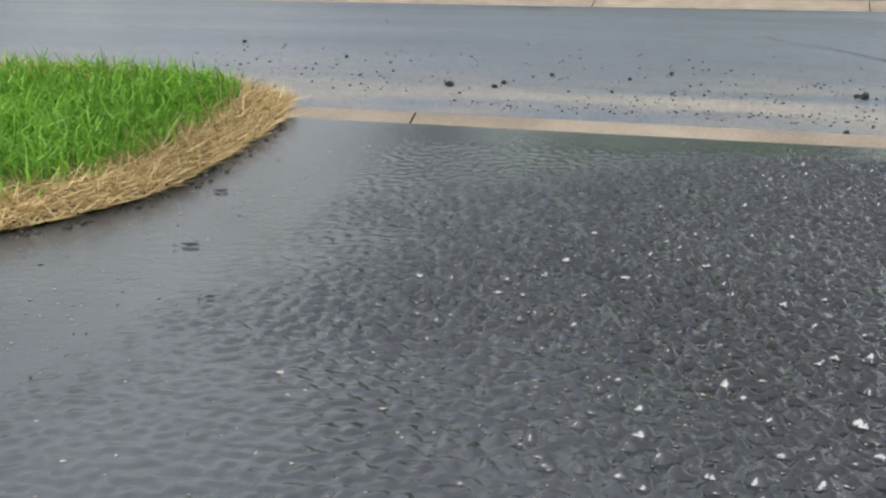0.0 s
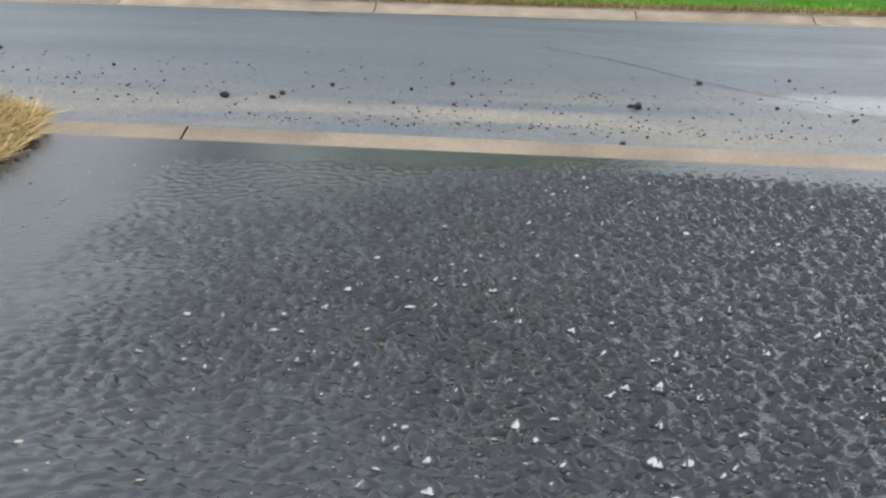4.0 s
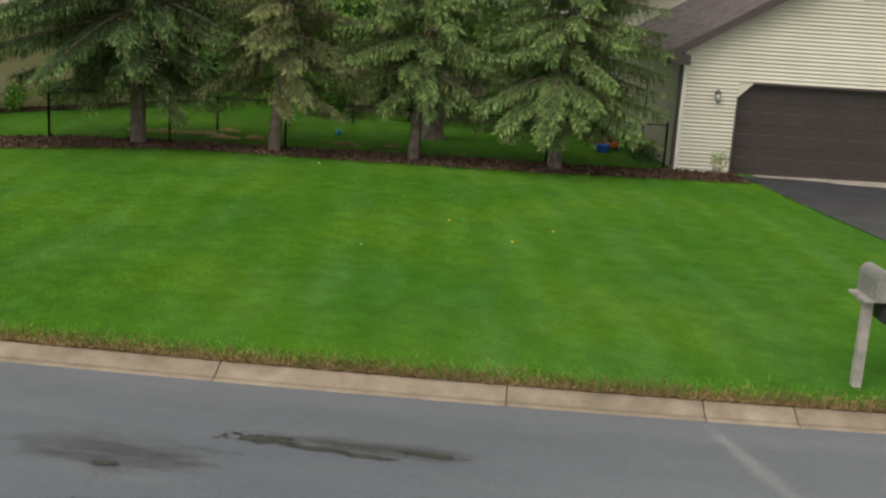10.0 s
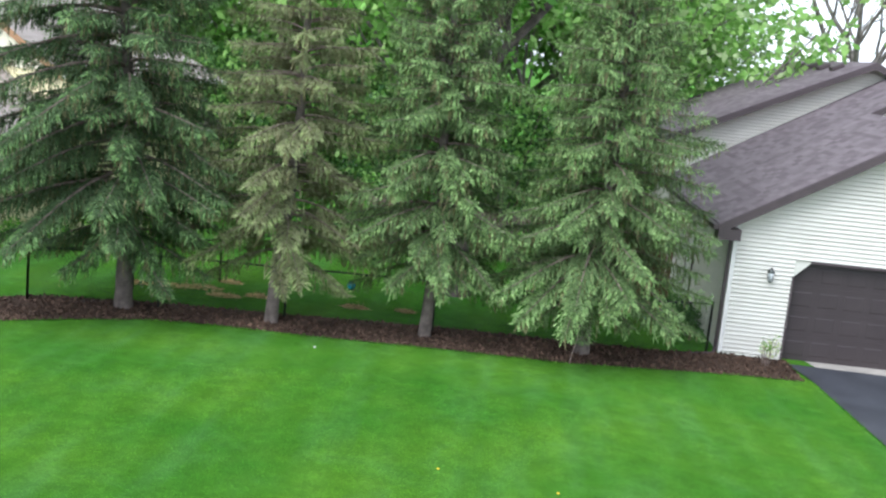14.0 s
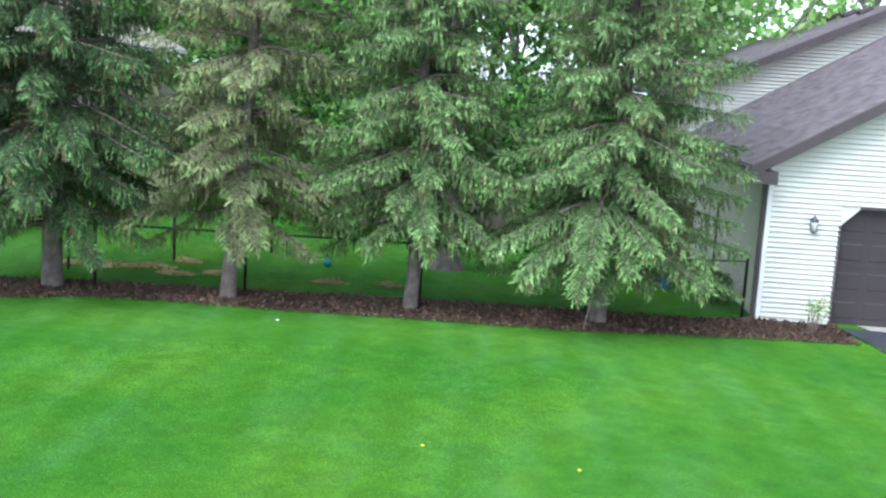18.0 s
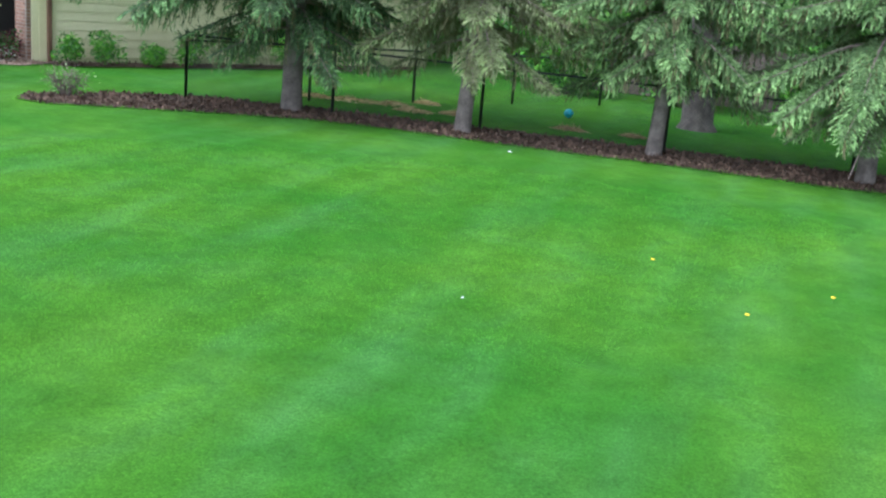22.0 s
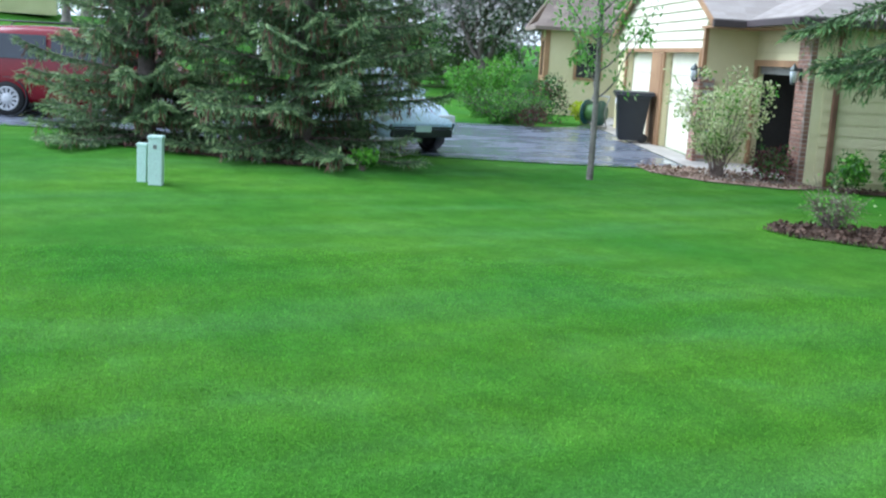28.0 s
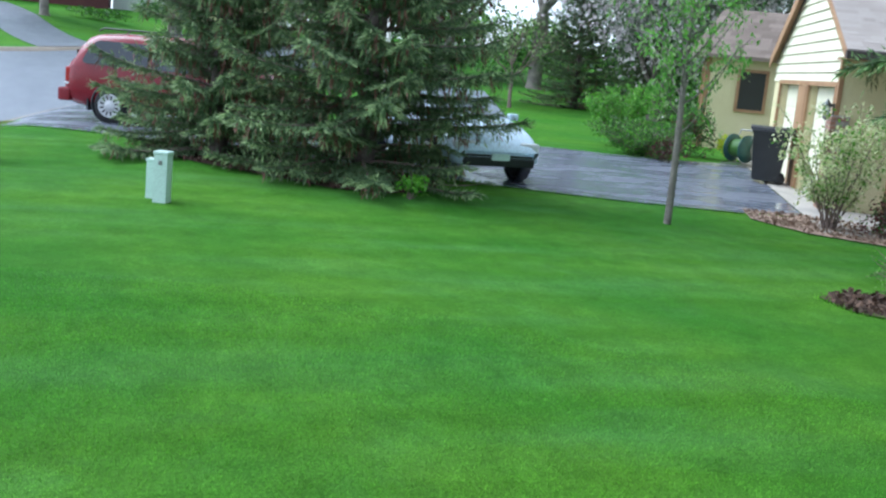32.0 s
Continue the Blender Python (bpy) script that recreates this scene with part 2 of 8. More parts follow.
def make_road():
    m, n, l, b = shader("street_asphalt", 0.42, 0, 0.5)
    v = coords(n, l, world_space=True)
    along = coords(n, l, (0.22, 1.0, 1), True, radians(4))
    broad = noise_tex(n, l, along, 0.75, 4, 0.6, 0.4)
    patch = noise_tex(n, l, along, 1.9, 5, 0.62, 0.3)
    grit = n.new("ShaderNodeTexVoronoi")
    grit.inputs["Scale"].default_value = 130
    l.new(v, grit.inputs["Vector"])
    fine = noise_tex(n, l, v, 260, 2, 0.6)
    col = ramp(n, l, broad, [(0.28, (0.111, 0.126, 0.15)), (0.55, (0.138, 0.153, 0.178)), (0.78, (0.162, 0.177, 0.2))])
    col = mix(n, l, ramp(n, l, patch, [(0.58, grey(0)), (0.84, grey(0.5))]), col, (0.195, 0.2, 0.2))
    # silt washed down to the near gutter
    sep = n.new("ShaderNodeSeparateXYZ")
    l.new(v, sep.inputs["Vector"])
    near = n.new("ShaderNodeMapRange")
    near.inputs["From Min"].default_value, near.inputs["From Max"].default_value = 4.3, 2.8
    l.new(sep.outputs["Y"], near.inputs["Value"])
    silt = noise_tex(n, l, coords(n, l, (0.5, 1.6, 1), True), 1.7, 5, 0.65)
    sm = n.new("ShaderNodeMath")
    sm.operation = "MULTIPLY"
    l.new(near.outputs["Result"], sm.inputs[0])
    l.new(ramp(n, l, silt, [(0.42, grey(0)), (0.62, grey(0.75))]), sm.inputs[1])
    col = mix(n, l, sm.outputs["Value"], col, (0.27, 0.235, 0.19))
    rough_col = ramp(n, l, patch, [(0.3, grey(0.31)), (0.75, grey(0.45))])
    ragged = noise_tex(n, l, coords(n, l, (0.6, 1.2, 1), True), 3.4, 7, 0.74)
    # the palest bluish entries paint the sky's sheen on wet asphalt; others are stains
    for cx, cy, w, h, turn, tone, rough, most in ROAD_STAINS_AND_SHEEN:
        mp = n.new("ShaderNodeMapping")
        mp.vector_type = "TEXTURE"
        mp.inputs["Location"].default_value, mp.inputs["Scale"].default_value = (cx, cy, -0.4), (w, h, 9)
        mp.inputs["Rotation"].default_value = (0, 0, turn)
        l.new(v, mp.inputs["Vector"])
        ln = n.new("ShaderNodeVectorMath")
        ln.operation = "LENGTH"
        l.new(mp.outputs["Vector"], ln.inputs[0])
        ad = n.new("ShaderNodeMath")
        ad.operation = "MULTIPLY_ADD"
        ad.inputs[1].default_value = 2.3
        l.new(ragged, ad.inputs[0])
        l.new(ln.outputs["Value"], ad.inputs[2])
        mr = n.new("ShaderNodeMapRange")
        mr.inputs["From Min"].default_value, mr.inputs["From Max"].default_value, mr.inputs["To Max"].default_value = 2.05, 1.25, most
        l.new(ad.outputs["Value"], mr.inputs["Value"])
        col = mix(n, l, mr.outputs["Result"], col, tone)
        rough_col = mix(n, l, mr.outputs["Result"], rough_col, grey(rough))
    stone = ramp(n, l, grit.outputs["Color"], [(0.2, grey(0.6)), (0.85, grey(1.45))])
    col = mix(n, l, 0.75, col, stone, "MULTIPLY")
    l.new(col, b.inputs["Base Color"])
    l.new(rough_col, b.inputs["Roughness"])
    bump(n, l, b, grit.outputs["Distance"], 0.5, 0.006)
    return m


def math_node(n, l, kind, a, b):
    m = n.new("ShaderNodeMath")
    m.operation = kind
    for sock, v in zip(m.inputs, (a, b)):
        if hasattr(v, "is_linked"):
            l.new(v, sock)
        else:
            sock.default_value = v
    return m.outputs["Value"]


def make_wet_drive(name="wet_driveway_asphalt"):
    """Worn asphalt: stones stand out of the binder in one wide patch, and a film of rain lies smooth over the rest."""
    m, n, l, b = shader(name, 0.2, 0, 0.8)
    v = coords(n, l, world_space=True)
    stones = n.new("ShaderNodeTexVoronoi")
    stones.inputs["Scale"].default_value = 120
    l.new(v, stones.inputs["Vector"])
    big, mid = noise_tex(n, l, v, 1.3, 4), noise_tex(n, l, v, 9, 4, 0.65)
    # where the film has drained off the stones
    mp = n.new("ShaderNodeMapping")
    mp.vector_type = "TEXTURE"
    mp.inputs["Location"].default_value, mp.inputs["Scale"].default_value = (0.12, 1.2, -0.32), (1.0, 1.15, 9)
    l.new(v, mp.inputs["Vector"])
    far = n.new("ShaderNodeVectorMath")
    far.operation = "LENGTH"
    l.new(mp.outputs["Vector"], far.inputs[0])
    ed = math_node(n, l, "ADD", far.outputs["Value"], math_node(n, l, "MULTIPLY", noise_tex(n, l, v, 2.6, 5, 0.6), 0.7))
    ring = n.new("ShaderNodeMapRange")
    ring.inputs["From Min"].default_value, ring.inputs["From Max"].default_value = 1.5, 0.8
    l.new(ed, ring.inputs["Value"])
    mask = ring.outputs["Result"]
    col = ramp(n, l, big, [(0.3, (0.05, 0.056, 0.064)), (0.7, (0.072, 0.078, 0.086))])
    tone = ramp(n, l, stones.outputs["Color"], [(0.1, grey(0.55)), (0.75, grey(1.5)), (0.9, (2.6, 2.4, 2.1))])
    bare = mix(n, l, 1.0, mix(n, l, 1.0, col, grey(0.22), "MULTIPLY"), tone, "MULTIPLY")
    col = mix(n, l, 1.0, col, ramp(n, l, mid, [(0.3, grey(0.85)), (0.7, grey(1.15))]), "MULTIPLY")
    col = mix(n, l, mask, mix(n, l, 0.3, col, bare), bare)
    l.new(col, b.inputs["Base Color"])
    l.new(mix(n, l, mask, grey(0.8), grey(0.9)), b.inputs["Specular IOR Level"])
    l.new(mix(n, l, mask, grey(0.22), grey(0.05)), b.inputs["Roughness"])
    # short crests of the ruffled film, and the stones below it
    w1 = noise_tex(n, l, coords(n, l, (0.75, 1.25, 1), True, radians(-14)), 46, 3, 0.55, 0.6)
    w2 = noise_tex(n, l, coords(n, l, (0.8, 1.2, 1), True, radians(20)), 105, 2, 0.5, 0.3)
    dome = math_node(n, l, "SUBTRACT", math_node(n, l, "MULTIPLY", stones.outputs["Color"], 0.5), stones.outputs["Distance"])
    crest = math_node(n, l, "ADD", math_node(n, l, "MULTIPLY", w2, 0.35), w1)
    height = math_node(n, l, "ADD", crest, math_node(n, l, "MULTIPLY", dome, 0.1))
    k = bump(n, l, b, height, 1.0, 0.02)
    st = n.new("ShaderNodeMapRange")
    st.inputs["To Min"].default_value, st.inputs["To Max"].default_value = 0.06, 0.1
    l.new(mask, st.inputs["Value"])
    l.new(st.outputs["Result"], k.inputs["Strength"])
    return m


def make_kerb():
    m, n, l, b = shader("kerb_concrete", 0.6, 0, 0.4)
    v = coords(n, l, world_space=True)
    big, fine = noise_tex(n, l, v, 2.4, 5, 0.65), noise_tex(n, l, v, 120, 3, 0.7)
    col = ramp(n, l, big, [(0.3, (0.17, 0.138, 0.1)), (0.55, (0.26, 0.212, 0.158)), (0.75, (0.33, 0.278, 0.215))])
    info = n.new("ShaderNodeObjectInfo")
    col = mix(n, l, 1.0, col, ramp(n, l, info.outputs["Random"], [(0, grey(0.88)), (1, grey(1.08))]), "MULTIPLY")
    col = mix(n, l, 1.0, col, ramp(n, l, fine, [(0.25, grey(0.7)), (0.75, grey(1.2))]), "MULTIPLY")
    l.new(col, b.inputs["Base Color"])
    bump(n, l, b, fine, 0.4, 0.004)
    return m


def make_shingles(name, dark, light, course=0.14):
    m, n, l, b = shader(name, 0.85, 0, 0.25)
    v = coords(n, l)
    g = n.new("ShaderNodeNewGeometry")
    fine, big = noise_tex(n, l, v, 160, 3, 0.7), noise_tex(n, l, v, 0.8, 4)
    col = ramp(n, l, g.outputs["Random Per Island"], [(0, dark), (1, light)])
    col = mix(n, l, 1.0, col, ramp(n, l, big, [(0.3, grey(0.92)), (0.7, grey(1.08))]), "MULTIPLY")
    col = mix(n, l, 1.0, col, ramp(n, l, fine, [(0.25, grey(0.7)), (0.75, grey(1.25))]), "MULTIPLY")
    l.new(col, b.inputs["Base Color"])
    bump(n, l, b, fine, 0.5, 0.005)
    return m


def plain_glass(name, tint=(0.05, 0.06, 0.07)):
    m, n, l, b = shader(name, 0.06, 0, 0.6)
    v = coords(n, l)
    col = ramp(n, l, noise_tex(n, l, v, 1.5, 2), [(0.3, tint), (0.7, tuple(1.5 * c for c in tint))])
    l.new(col, b.inputs["Base Color"])
    return m


road_mat, drive_mat, kerb_mat = make_road(), make_wet_drive(), make_kerb()
drive_a_mat = mottled("sealed_black_drive", (0.035, 0.038, 0.045), (0.07, 0.074, 0.085), 1.2, 140, 0.4, 0.4, 0.004)


def make_puddled_drive():
    """Black asphalt, part rough and part under smooth rain water, whose pale sky sheen is painted in."""
    m, n, l, b = shader("wet_black_drive", 0.3, 0, 0.9)
    v = coords(n, l, world_space=True)
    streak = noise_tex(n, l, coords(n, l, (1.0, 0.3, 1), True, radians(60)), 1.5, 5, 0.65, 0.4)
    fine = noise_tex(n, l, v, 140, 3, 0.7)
    # smooth streaks get a paler, bluer base: sky reflection put into the colour
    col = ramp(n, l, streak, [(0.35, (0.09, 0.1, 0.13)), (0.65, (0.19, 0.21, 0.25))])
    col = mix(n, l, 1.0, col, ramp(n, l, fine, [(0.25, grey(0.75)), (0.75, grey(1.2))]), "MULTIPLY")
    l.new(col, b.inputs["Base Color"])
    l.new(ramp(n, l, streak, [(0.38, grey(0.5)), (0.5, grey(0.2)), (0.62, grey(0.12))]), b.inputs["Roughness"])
    bump(n, l, b, fine, 0.12, 0.003)
    return m


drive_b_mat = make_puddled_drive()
concrete_mat = mottled("pale_concrete", (0.30, 0.275, 0.24), (0.47, 0.43, 0.37), 1.5, 90, 0.6, 0.3, 0.003)
mulch_mat = foliage("red_bark_chips", (0.045, 0.029, 0.02), (0.125, 0.078, 0.052), 0.85, 0, 0.2)
pale_mulch = foliage("pale_bark_chips", (0.15, 0.1, 0.07), (0.34, 0.245, 0.18), 0.85, 0, 0.2)
bark_mat = mottled("spruce_bark", (0.06, 0.047, 0.04), (0.19, 0.155, 0.13), 5, 34, 0.9, 1.0, 0.02)
grey_bark = mottled("grey_bark", (0.11, 0.095, 0.08), (0.30, 0.265, 0.225), 3, 26, 0.9, 1.0, 0.03)
dead_twig = mottled("dead_twig_bark", (0.11, 0.075, 0.06), (0.26, 0.2, 0.165), 8, 40, 0.9, 0.5, 0.01)
needle_mat = foliage("spruce_needles", (0.085, 0.145, 0.05), (0.22, 0.31, 0.12), 0.6, 0.25, 0.25)
needle_olive = foliage("olive_spruce_needles", (0.145, 0.165, 0.075), (0.3, 0.31, 0.155), 0.6, 0.25, 0.25)
dark_needle = foliage("dark_spruce_needles", (0.046, 0.084, 0.034), (0.132, 0.2, 0.08), 0.6, 0.25, 0.25)
dark_tip = foliage("dark_spruce_shoots", (0.12, 0.24, 0.07), (0.27, 0.41, 0.15), 0.55, 0.3, 0.25)
tip_mat = foliage("spruce_new_shoots", (0.2, 0.345, 0.105), (0.38, 0.53, 0.2), 0.55, 0.3, 0.25)
tip_olive = foliage("olive_new_shoots", (0.23, 0.31, 0.105), (0.39, 0.46, 0.19), 0.55, 0.3, 0.25)
blue_needle = foliage("blue_spruce_needles", (0.075, 0.13, 0.055), (0.18, 0.26, 0.115), 0.6, 0.25, 0.25)
blue_tip = foliage("blue_spruce_shoots", (0.2, 0.3, 0.12), (0.37, 0.46, 0.2), 0.55, 0.3, 0.25)
brown_needle = foliage("browned_needles", (0.13, 0.06, 0.045), (0.26, 0.14, 0.1), 0.7, 0.1, 0.2)
leaf_mat = foliage("spring_leaves", (0.09, 0.26, 0.03), (0.26, 0.54, 0.09), 0.5, 0.4, 0.3)
wood_leaf = foliage("woodland_leaves", (0.16, 0.34, 0.06), (0.38, 0.6, 0.17), 0.5, 0.45, 0.3)
pale_leaf = foliage("pale_spring_leaves", (0.2, 0.31, 0.1), (0.46, 0.56, 0.28), 0.5, 0.4, 0.3)
shrub_leaf = foliage("bright_shrub_leaves", (0.05, 0.18, 0.012), (0.2, 0.46, 0.04), 0.5, 0.3, 0.3)
yew_leaf = foliage("dark_shrub_leaves", (0.025, 0.08, 0.015), (0.09, 0.2, 0.04), 0.5, 0.2, 0.3)
gold_leaf = foliage("golden_shrub_leaves", (0.35, 0.42, 0.01), (0.6, 0.68, 0.04), 0.5, 0.3, 0.3)
cream_leaf = foliage("variegated_leaves", (0.42, 0.48, 0.18), (0.76, 0.77, 0.46), 0.5, 0.35, 0.3)
puddle_mat = plain_glass("brown_puddle_water", (0.10, 0.055, 0.008))
wine_leaf = foliage("wine_red_leaves", (0.05, 0.012, 0.016), (0.16, 0.05, 0.05), 0.5, 0.3, 0.3)
bloom_mat = foliage("pale_pink_blossom", (0.5, 0.41, 0.45), (0.85, 0.74, 0.79), 0.6, 0.35, 0.2)
blossom_leaf = foliage("blossom_tree_leaves", (0.1, 0.14, 0.09), (0.24, 0.28, 0.2), 0.6, 0.3, 0.2)
siding_a = mottled("cream_vinyl_siding", (0.57, 0.545, 0.465), (0.64, 0.615, 0.535), 1.1, 150, 0.45, 0.1, 0.001, per_piece=0.03)
trim_white = mottled("white_painted_trim", (0.7, 0.68, 0.62), (0.78, 0.76, 0.7), 2, 120, 0.5, 0.1, 0.001)
brown_trim = mottled("brown_painted_trim", (0.048, 0.034, 0.034), (0.07, 0.05, 0.05), 2, 100, 0.55, 0.15, 0.001)
door_brown = mottled("dark_brown_door_paint", (0.03, 0.021, 0.02), (0.04, 0.029, 0.028), 1.5, 120, 0.6, 0.15, 0.001, per_piece=0.03)
shingle_a = make_shingles("brown_asphalt_shingles", (0.125, 0.1, 0.105), (0.2, 0.168, 0.172))
shingle_c = make_shingles("tan_brown_shingles", (0.2, 0.155, 0.125), (0.3, 0.24, 0.195))
shingle_b = make_shingles("grey_beige_shingles", (0.315, 0.272, 0.238), (0.385, 0.338, 0.3))
siding_b = mottled("yellow_lap_siding", (0.60, 0.53, 0.29), (0.70, 0.63, 0.38), 1.1, 120, 0.55, 0.15, 0.001, per_piece=0.03)
door_cream = mottled("cream_door_paint", (0.66, 0.63, 0.45), (0.76, 0.73, 0.55), 1.2, 120, 0.5, 0.1, 0.001)
tan_trim = mottled("tan_timber_trim", (0.27, 0.15, 0.07), (0.38, 0.225, 0.11), 2, 70, 0.6, 0.3, 0.002)
brick_mat = mottled("red_brown_brick", (0.20, 0.10, 0.065), (0.36, 0.21, 0.15), 9, 80, 0.8, 0.6, 0.004, per_piece=0.25)
mortar_mat = mottled("grey_mortar", (0.3, 0.27, 0.24), (0.42, 0.39, 0.35), 5, 90, 0.85, 0.5, 0.003)
black_paint = mottled("black_fence_coating", (0.008, 0.009, 0.008), (0.018, 0.019, 0.018), 6, 90, 0.5, 0.2, 0.001)
black_plastic = mottled("black_plastic", (0.009, 0.01, 0.012), (0.022, 0.024, 0.027), 2, 90, 0.42, 0.2, 0.001)
# near-black colour stands in for the shade inside the open garage
garage_shade_mat = mottled("shade_black_garage_lining", (0.012, 0.011, 0.01), (0.03, 0.028, 0.025), 1, 30, 0.9, 0.2, 0.002)
weathered = mottled("weathered_grey_timber", (0.20, 0.19, 0.175), (0.38, 0.365, 0.335), 4, 60, 0.85, 0.6, 0.004)
fence_wood = mottled("grey_brown_fence_boards", (0.10, 0.075, 0.055), (0.2, 0.155, 0.12), 3, 50, 0.85, 0.5, 0.004, per_piece=0.25)
rust_wood = mottled("brown_stained_timber", (0.10, 0.048, 0.025), (0.18, 0.09, 0.05), 3, 50, 0.8, 0.4, 0.003)
grey_metal = mottled("galvanised_mailbox_metal", (0.2, 0.2, 0.19), (0.33, 0.325, 0.31), 3, 60, 0.42, 0.2, 0.001, metal=0.35)
dull_metal = mottled("dull_lamp_metal", (0.05, 0.06, 0.055), (0.12, 0.13, 0.12), 6, 60, 0.4, 0.2, 0.001, metal=0.6)
box_green = mottled("pale_green_cabinet_paint", (0.46, 0.60, 0.52), (0.55, 0.69, 0.61), 2, 80, 0.45, 0.15, 0.001)
hydrant_red = mottled("red_hydrant_paint", (0.52, 0.022, 0.018), (0.66, 0.045, 0.03), 4, 80, 0.38, 0.3, 0.002)
van_red = mottled("red_car_paint", (0.17, 0.004, 0.01), (0.21, 0.008, 0.014), 0.8, 30, 0.25, 0.03, 0.0005, spec=0.4)
car_blue = mottled("pale_blue_car_paint", (0.62, 0.77, 0.88), (0.68, 0.82, 0.92), 0.8, 30, 0.22, 0.03, 0.0005, metal=0.0, spec=0.6)
tyre_mat = mottled("tyre_rubber", (0.011, 0.011, 0.011), (0.022, 0.022, 0.022), 5, 60, 0.8, 0.4, 0.002)
rim_mat = mottled("silver_wheel_rim", (0.5, 0.5, 0.5), (0.66, 0.66, 0.66), 5, 60, 0.35, 0.1, 0.001, metal=0.1)
glass_dark = plain_glass("tinted_glass", (0.012, 0.016, 0.022))
# pale tint paints the bright sky that the windscreen would mirror
glass_pale = plain_glass("sky_tinted_window_glass", (0.2, 0.23, 0.25))
lens_mat = mottled("clear_lamp_lens", (0.6, 0.62, 0.62), (0.75, 0.77, 0.77), 6, 60, 0.12, 0.05, 0.001, spec=0.8)
tail_red = mottled("red_tail_lens", (0.30, 0.008, 0.008), (0.42, 0.02, 0.02), 6, 60, 0.15, 0.05, 0.001)
blue_toy = mottled("blue_toy_plastic", (0.01, 0.10, 0.52), (0.02, 0.15, 0.66), 4, 60, 0.35, 0.05, 0.001)
orange_toy = mottled("orange_toy_plastic", (0.5, 0.12, 0.02), (0.62, 0.18, 0.03), 4, 60, 0.35, 0.05, 0.001)
teal_toy = mottled("teal_ball_rubber", (0.01, 0.20, 0.26), (0.02, 0.28, 0.34), 4, 60, 0.4, 0.05, 0.001)
reel_green = mottled("dark_green_plastic", (0.008, 0.05, 0.04), (0.016, 0.085, 0.066), 4, 60, 0.4, 0.1, 0.001)
black_stone = mottled("black_asphalt_crumb", (0.008, 0.008, 0.009), (0.025, 0.025, 0.026), 20, 120, 0.75, 0.8, 0.004)
aggregate_mat = foliage("wet_aggregate", (0.013, 0.013, 0.014), (0.27, 0.255, 0.23), 0.2, 0, 0.8)
chip_mat = foliage("pale_chippings", (0.1, 0.088, 0.075), (0.34, 0.3, 0.25), 0.3, 0, 0.6)
white_bit = mottled("white_litter", (0.75, 0.75, 0.72), (0.82, 0.82, 0.8), 20, 90, 0.6, 0.2, 0.001)
petal_yellow = mottled("dandelion_yellow", (0.75, 0.52, 0.01), (0.85, 0.65, 0.03), 20, 90, 0.6, 0.2, 0.001)
crack_mat = mottled("open_crack", (0.010, 0.010, 0.010), (0.03, 0.028, 0.026), 12, 90, 0.9, 0.8, 0.006)
moss_mat = mottled("dark_gutter_silt", (0.028, 0.029, 0.024), (0.07, 0.072, 0.062), 9, 90, 0.55, 0.9, 0.008)
house_white = mottled("white_house_paint", (0.66, 0.68, 0.66), (0.76, 0.78, 0.76), 1, 60, 0.6, 0.1, 0.001)
house_maroon = mottled("maroon_house_paint", (0.075, 0.014, 0.016), (0.12, 0.03, 0.03), 1, 60, 0.6, 0.1, 0.001)
house_yellow = mottled("pale_yellow_house_paint", (0.72, 0.68, 0.33), (0.82, 0.78, 0.43), 1, 60, 0.6, 0.1, 0.001)


# ---- building helpers ----
def part(name, data, material, parent, label=""):
    """Links a bmesh, or a ready mesh, as one object under a thing or a part."""
    if isinstance(data, bmesh.types.BMesh):
        me = bpy.data.meshes.new(name)
        bmesh.ops.recalc_face_normals(data, faces=data.faces)
        data.to_mesh(me)
        data.free()
    else:
        me = data
    if material and not me.materials:
        me.materials.append(material)
    ob = new(name, me)
    if parent:
        ob.parent = parent
    if label:
        ob["label"] = label
    return ob


def thing(name, label, category, m=None, group="", kind=""):
    ob = new(name)
    if m is not None:
        ob.matrix_world = m
    return tagged(ob, label, category, group, kind)


def quick_mesh(name, verts, faces, mats=(), index=None, smooth=False):
    """A mesh from arrays; every face has the same number of corners."""
    me = bpy.data.meshes.new(name)
    verts, faces = np.ascontiguousarray(verts, np.float32).reshape(-1, 3), np.ascontiguousarray(faces, np.int32)
    k = faces.shape[1]
    me.vertices.add(len(verts))
    me.vertices.foreach_set("co", verts.ravel())
    me.loops.add(faces.size)
    me.loops.foreach_set("vertex_index", faces.ravel())
    me.polygons.add(len(faces))
    me.polygons.foreach_set("loop_start", np.arange(0, faces.size, k, dtype=np.int32))
    for m in mats:
        me.materials.append(m)
    if index is not None:
        me.polygons.foreach_set("material_index", np.ascontiguousarray(index, np.int32))
    if smooth:
        me.polygons.foreach_set("use_smooth", np.ones(len(faces), bool))
    me.update(calc_edges=True)
    return me


def box(bm, x0, x1, y0, y1, z0, z1, bevel=0.0):
    vs = [bm.verts.new((x, y, z)) for x in (x0, x1) for y in (y0, y1) for z in (z0, z1)]
    fs = [bm.faces.new([vs[i] for i in q]) for q in ((0, 1, 3, 2), (4, 6, 7, 5), (0, 4, 5, 1), (2, 3, 7, 6), (0, 2, 6, 4), (1, 5, 7, 3))]
    if bevel:
        bmesh.ops.bevel(bm, geom=list({e for f in fs for e in f.edges}), offset=bevel, segments=2, affect="EDGES", profile=0.6)
    return bm


def boxes(*rows, bevel=0.0):
    bm = bmesh.new()
    for r in rows:
        box(bm, *r, bevel=bevel)
    return bm


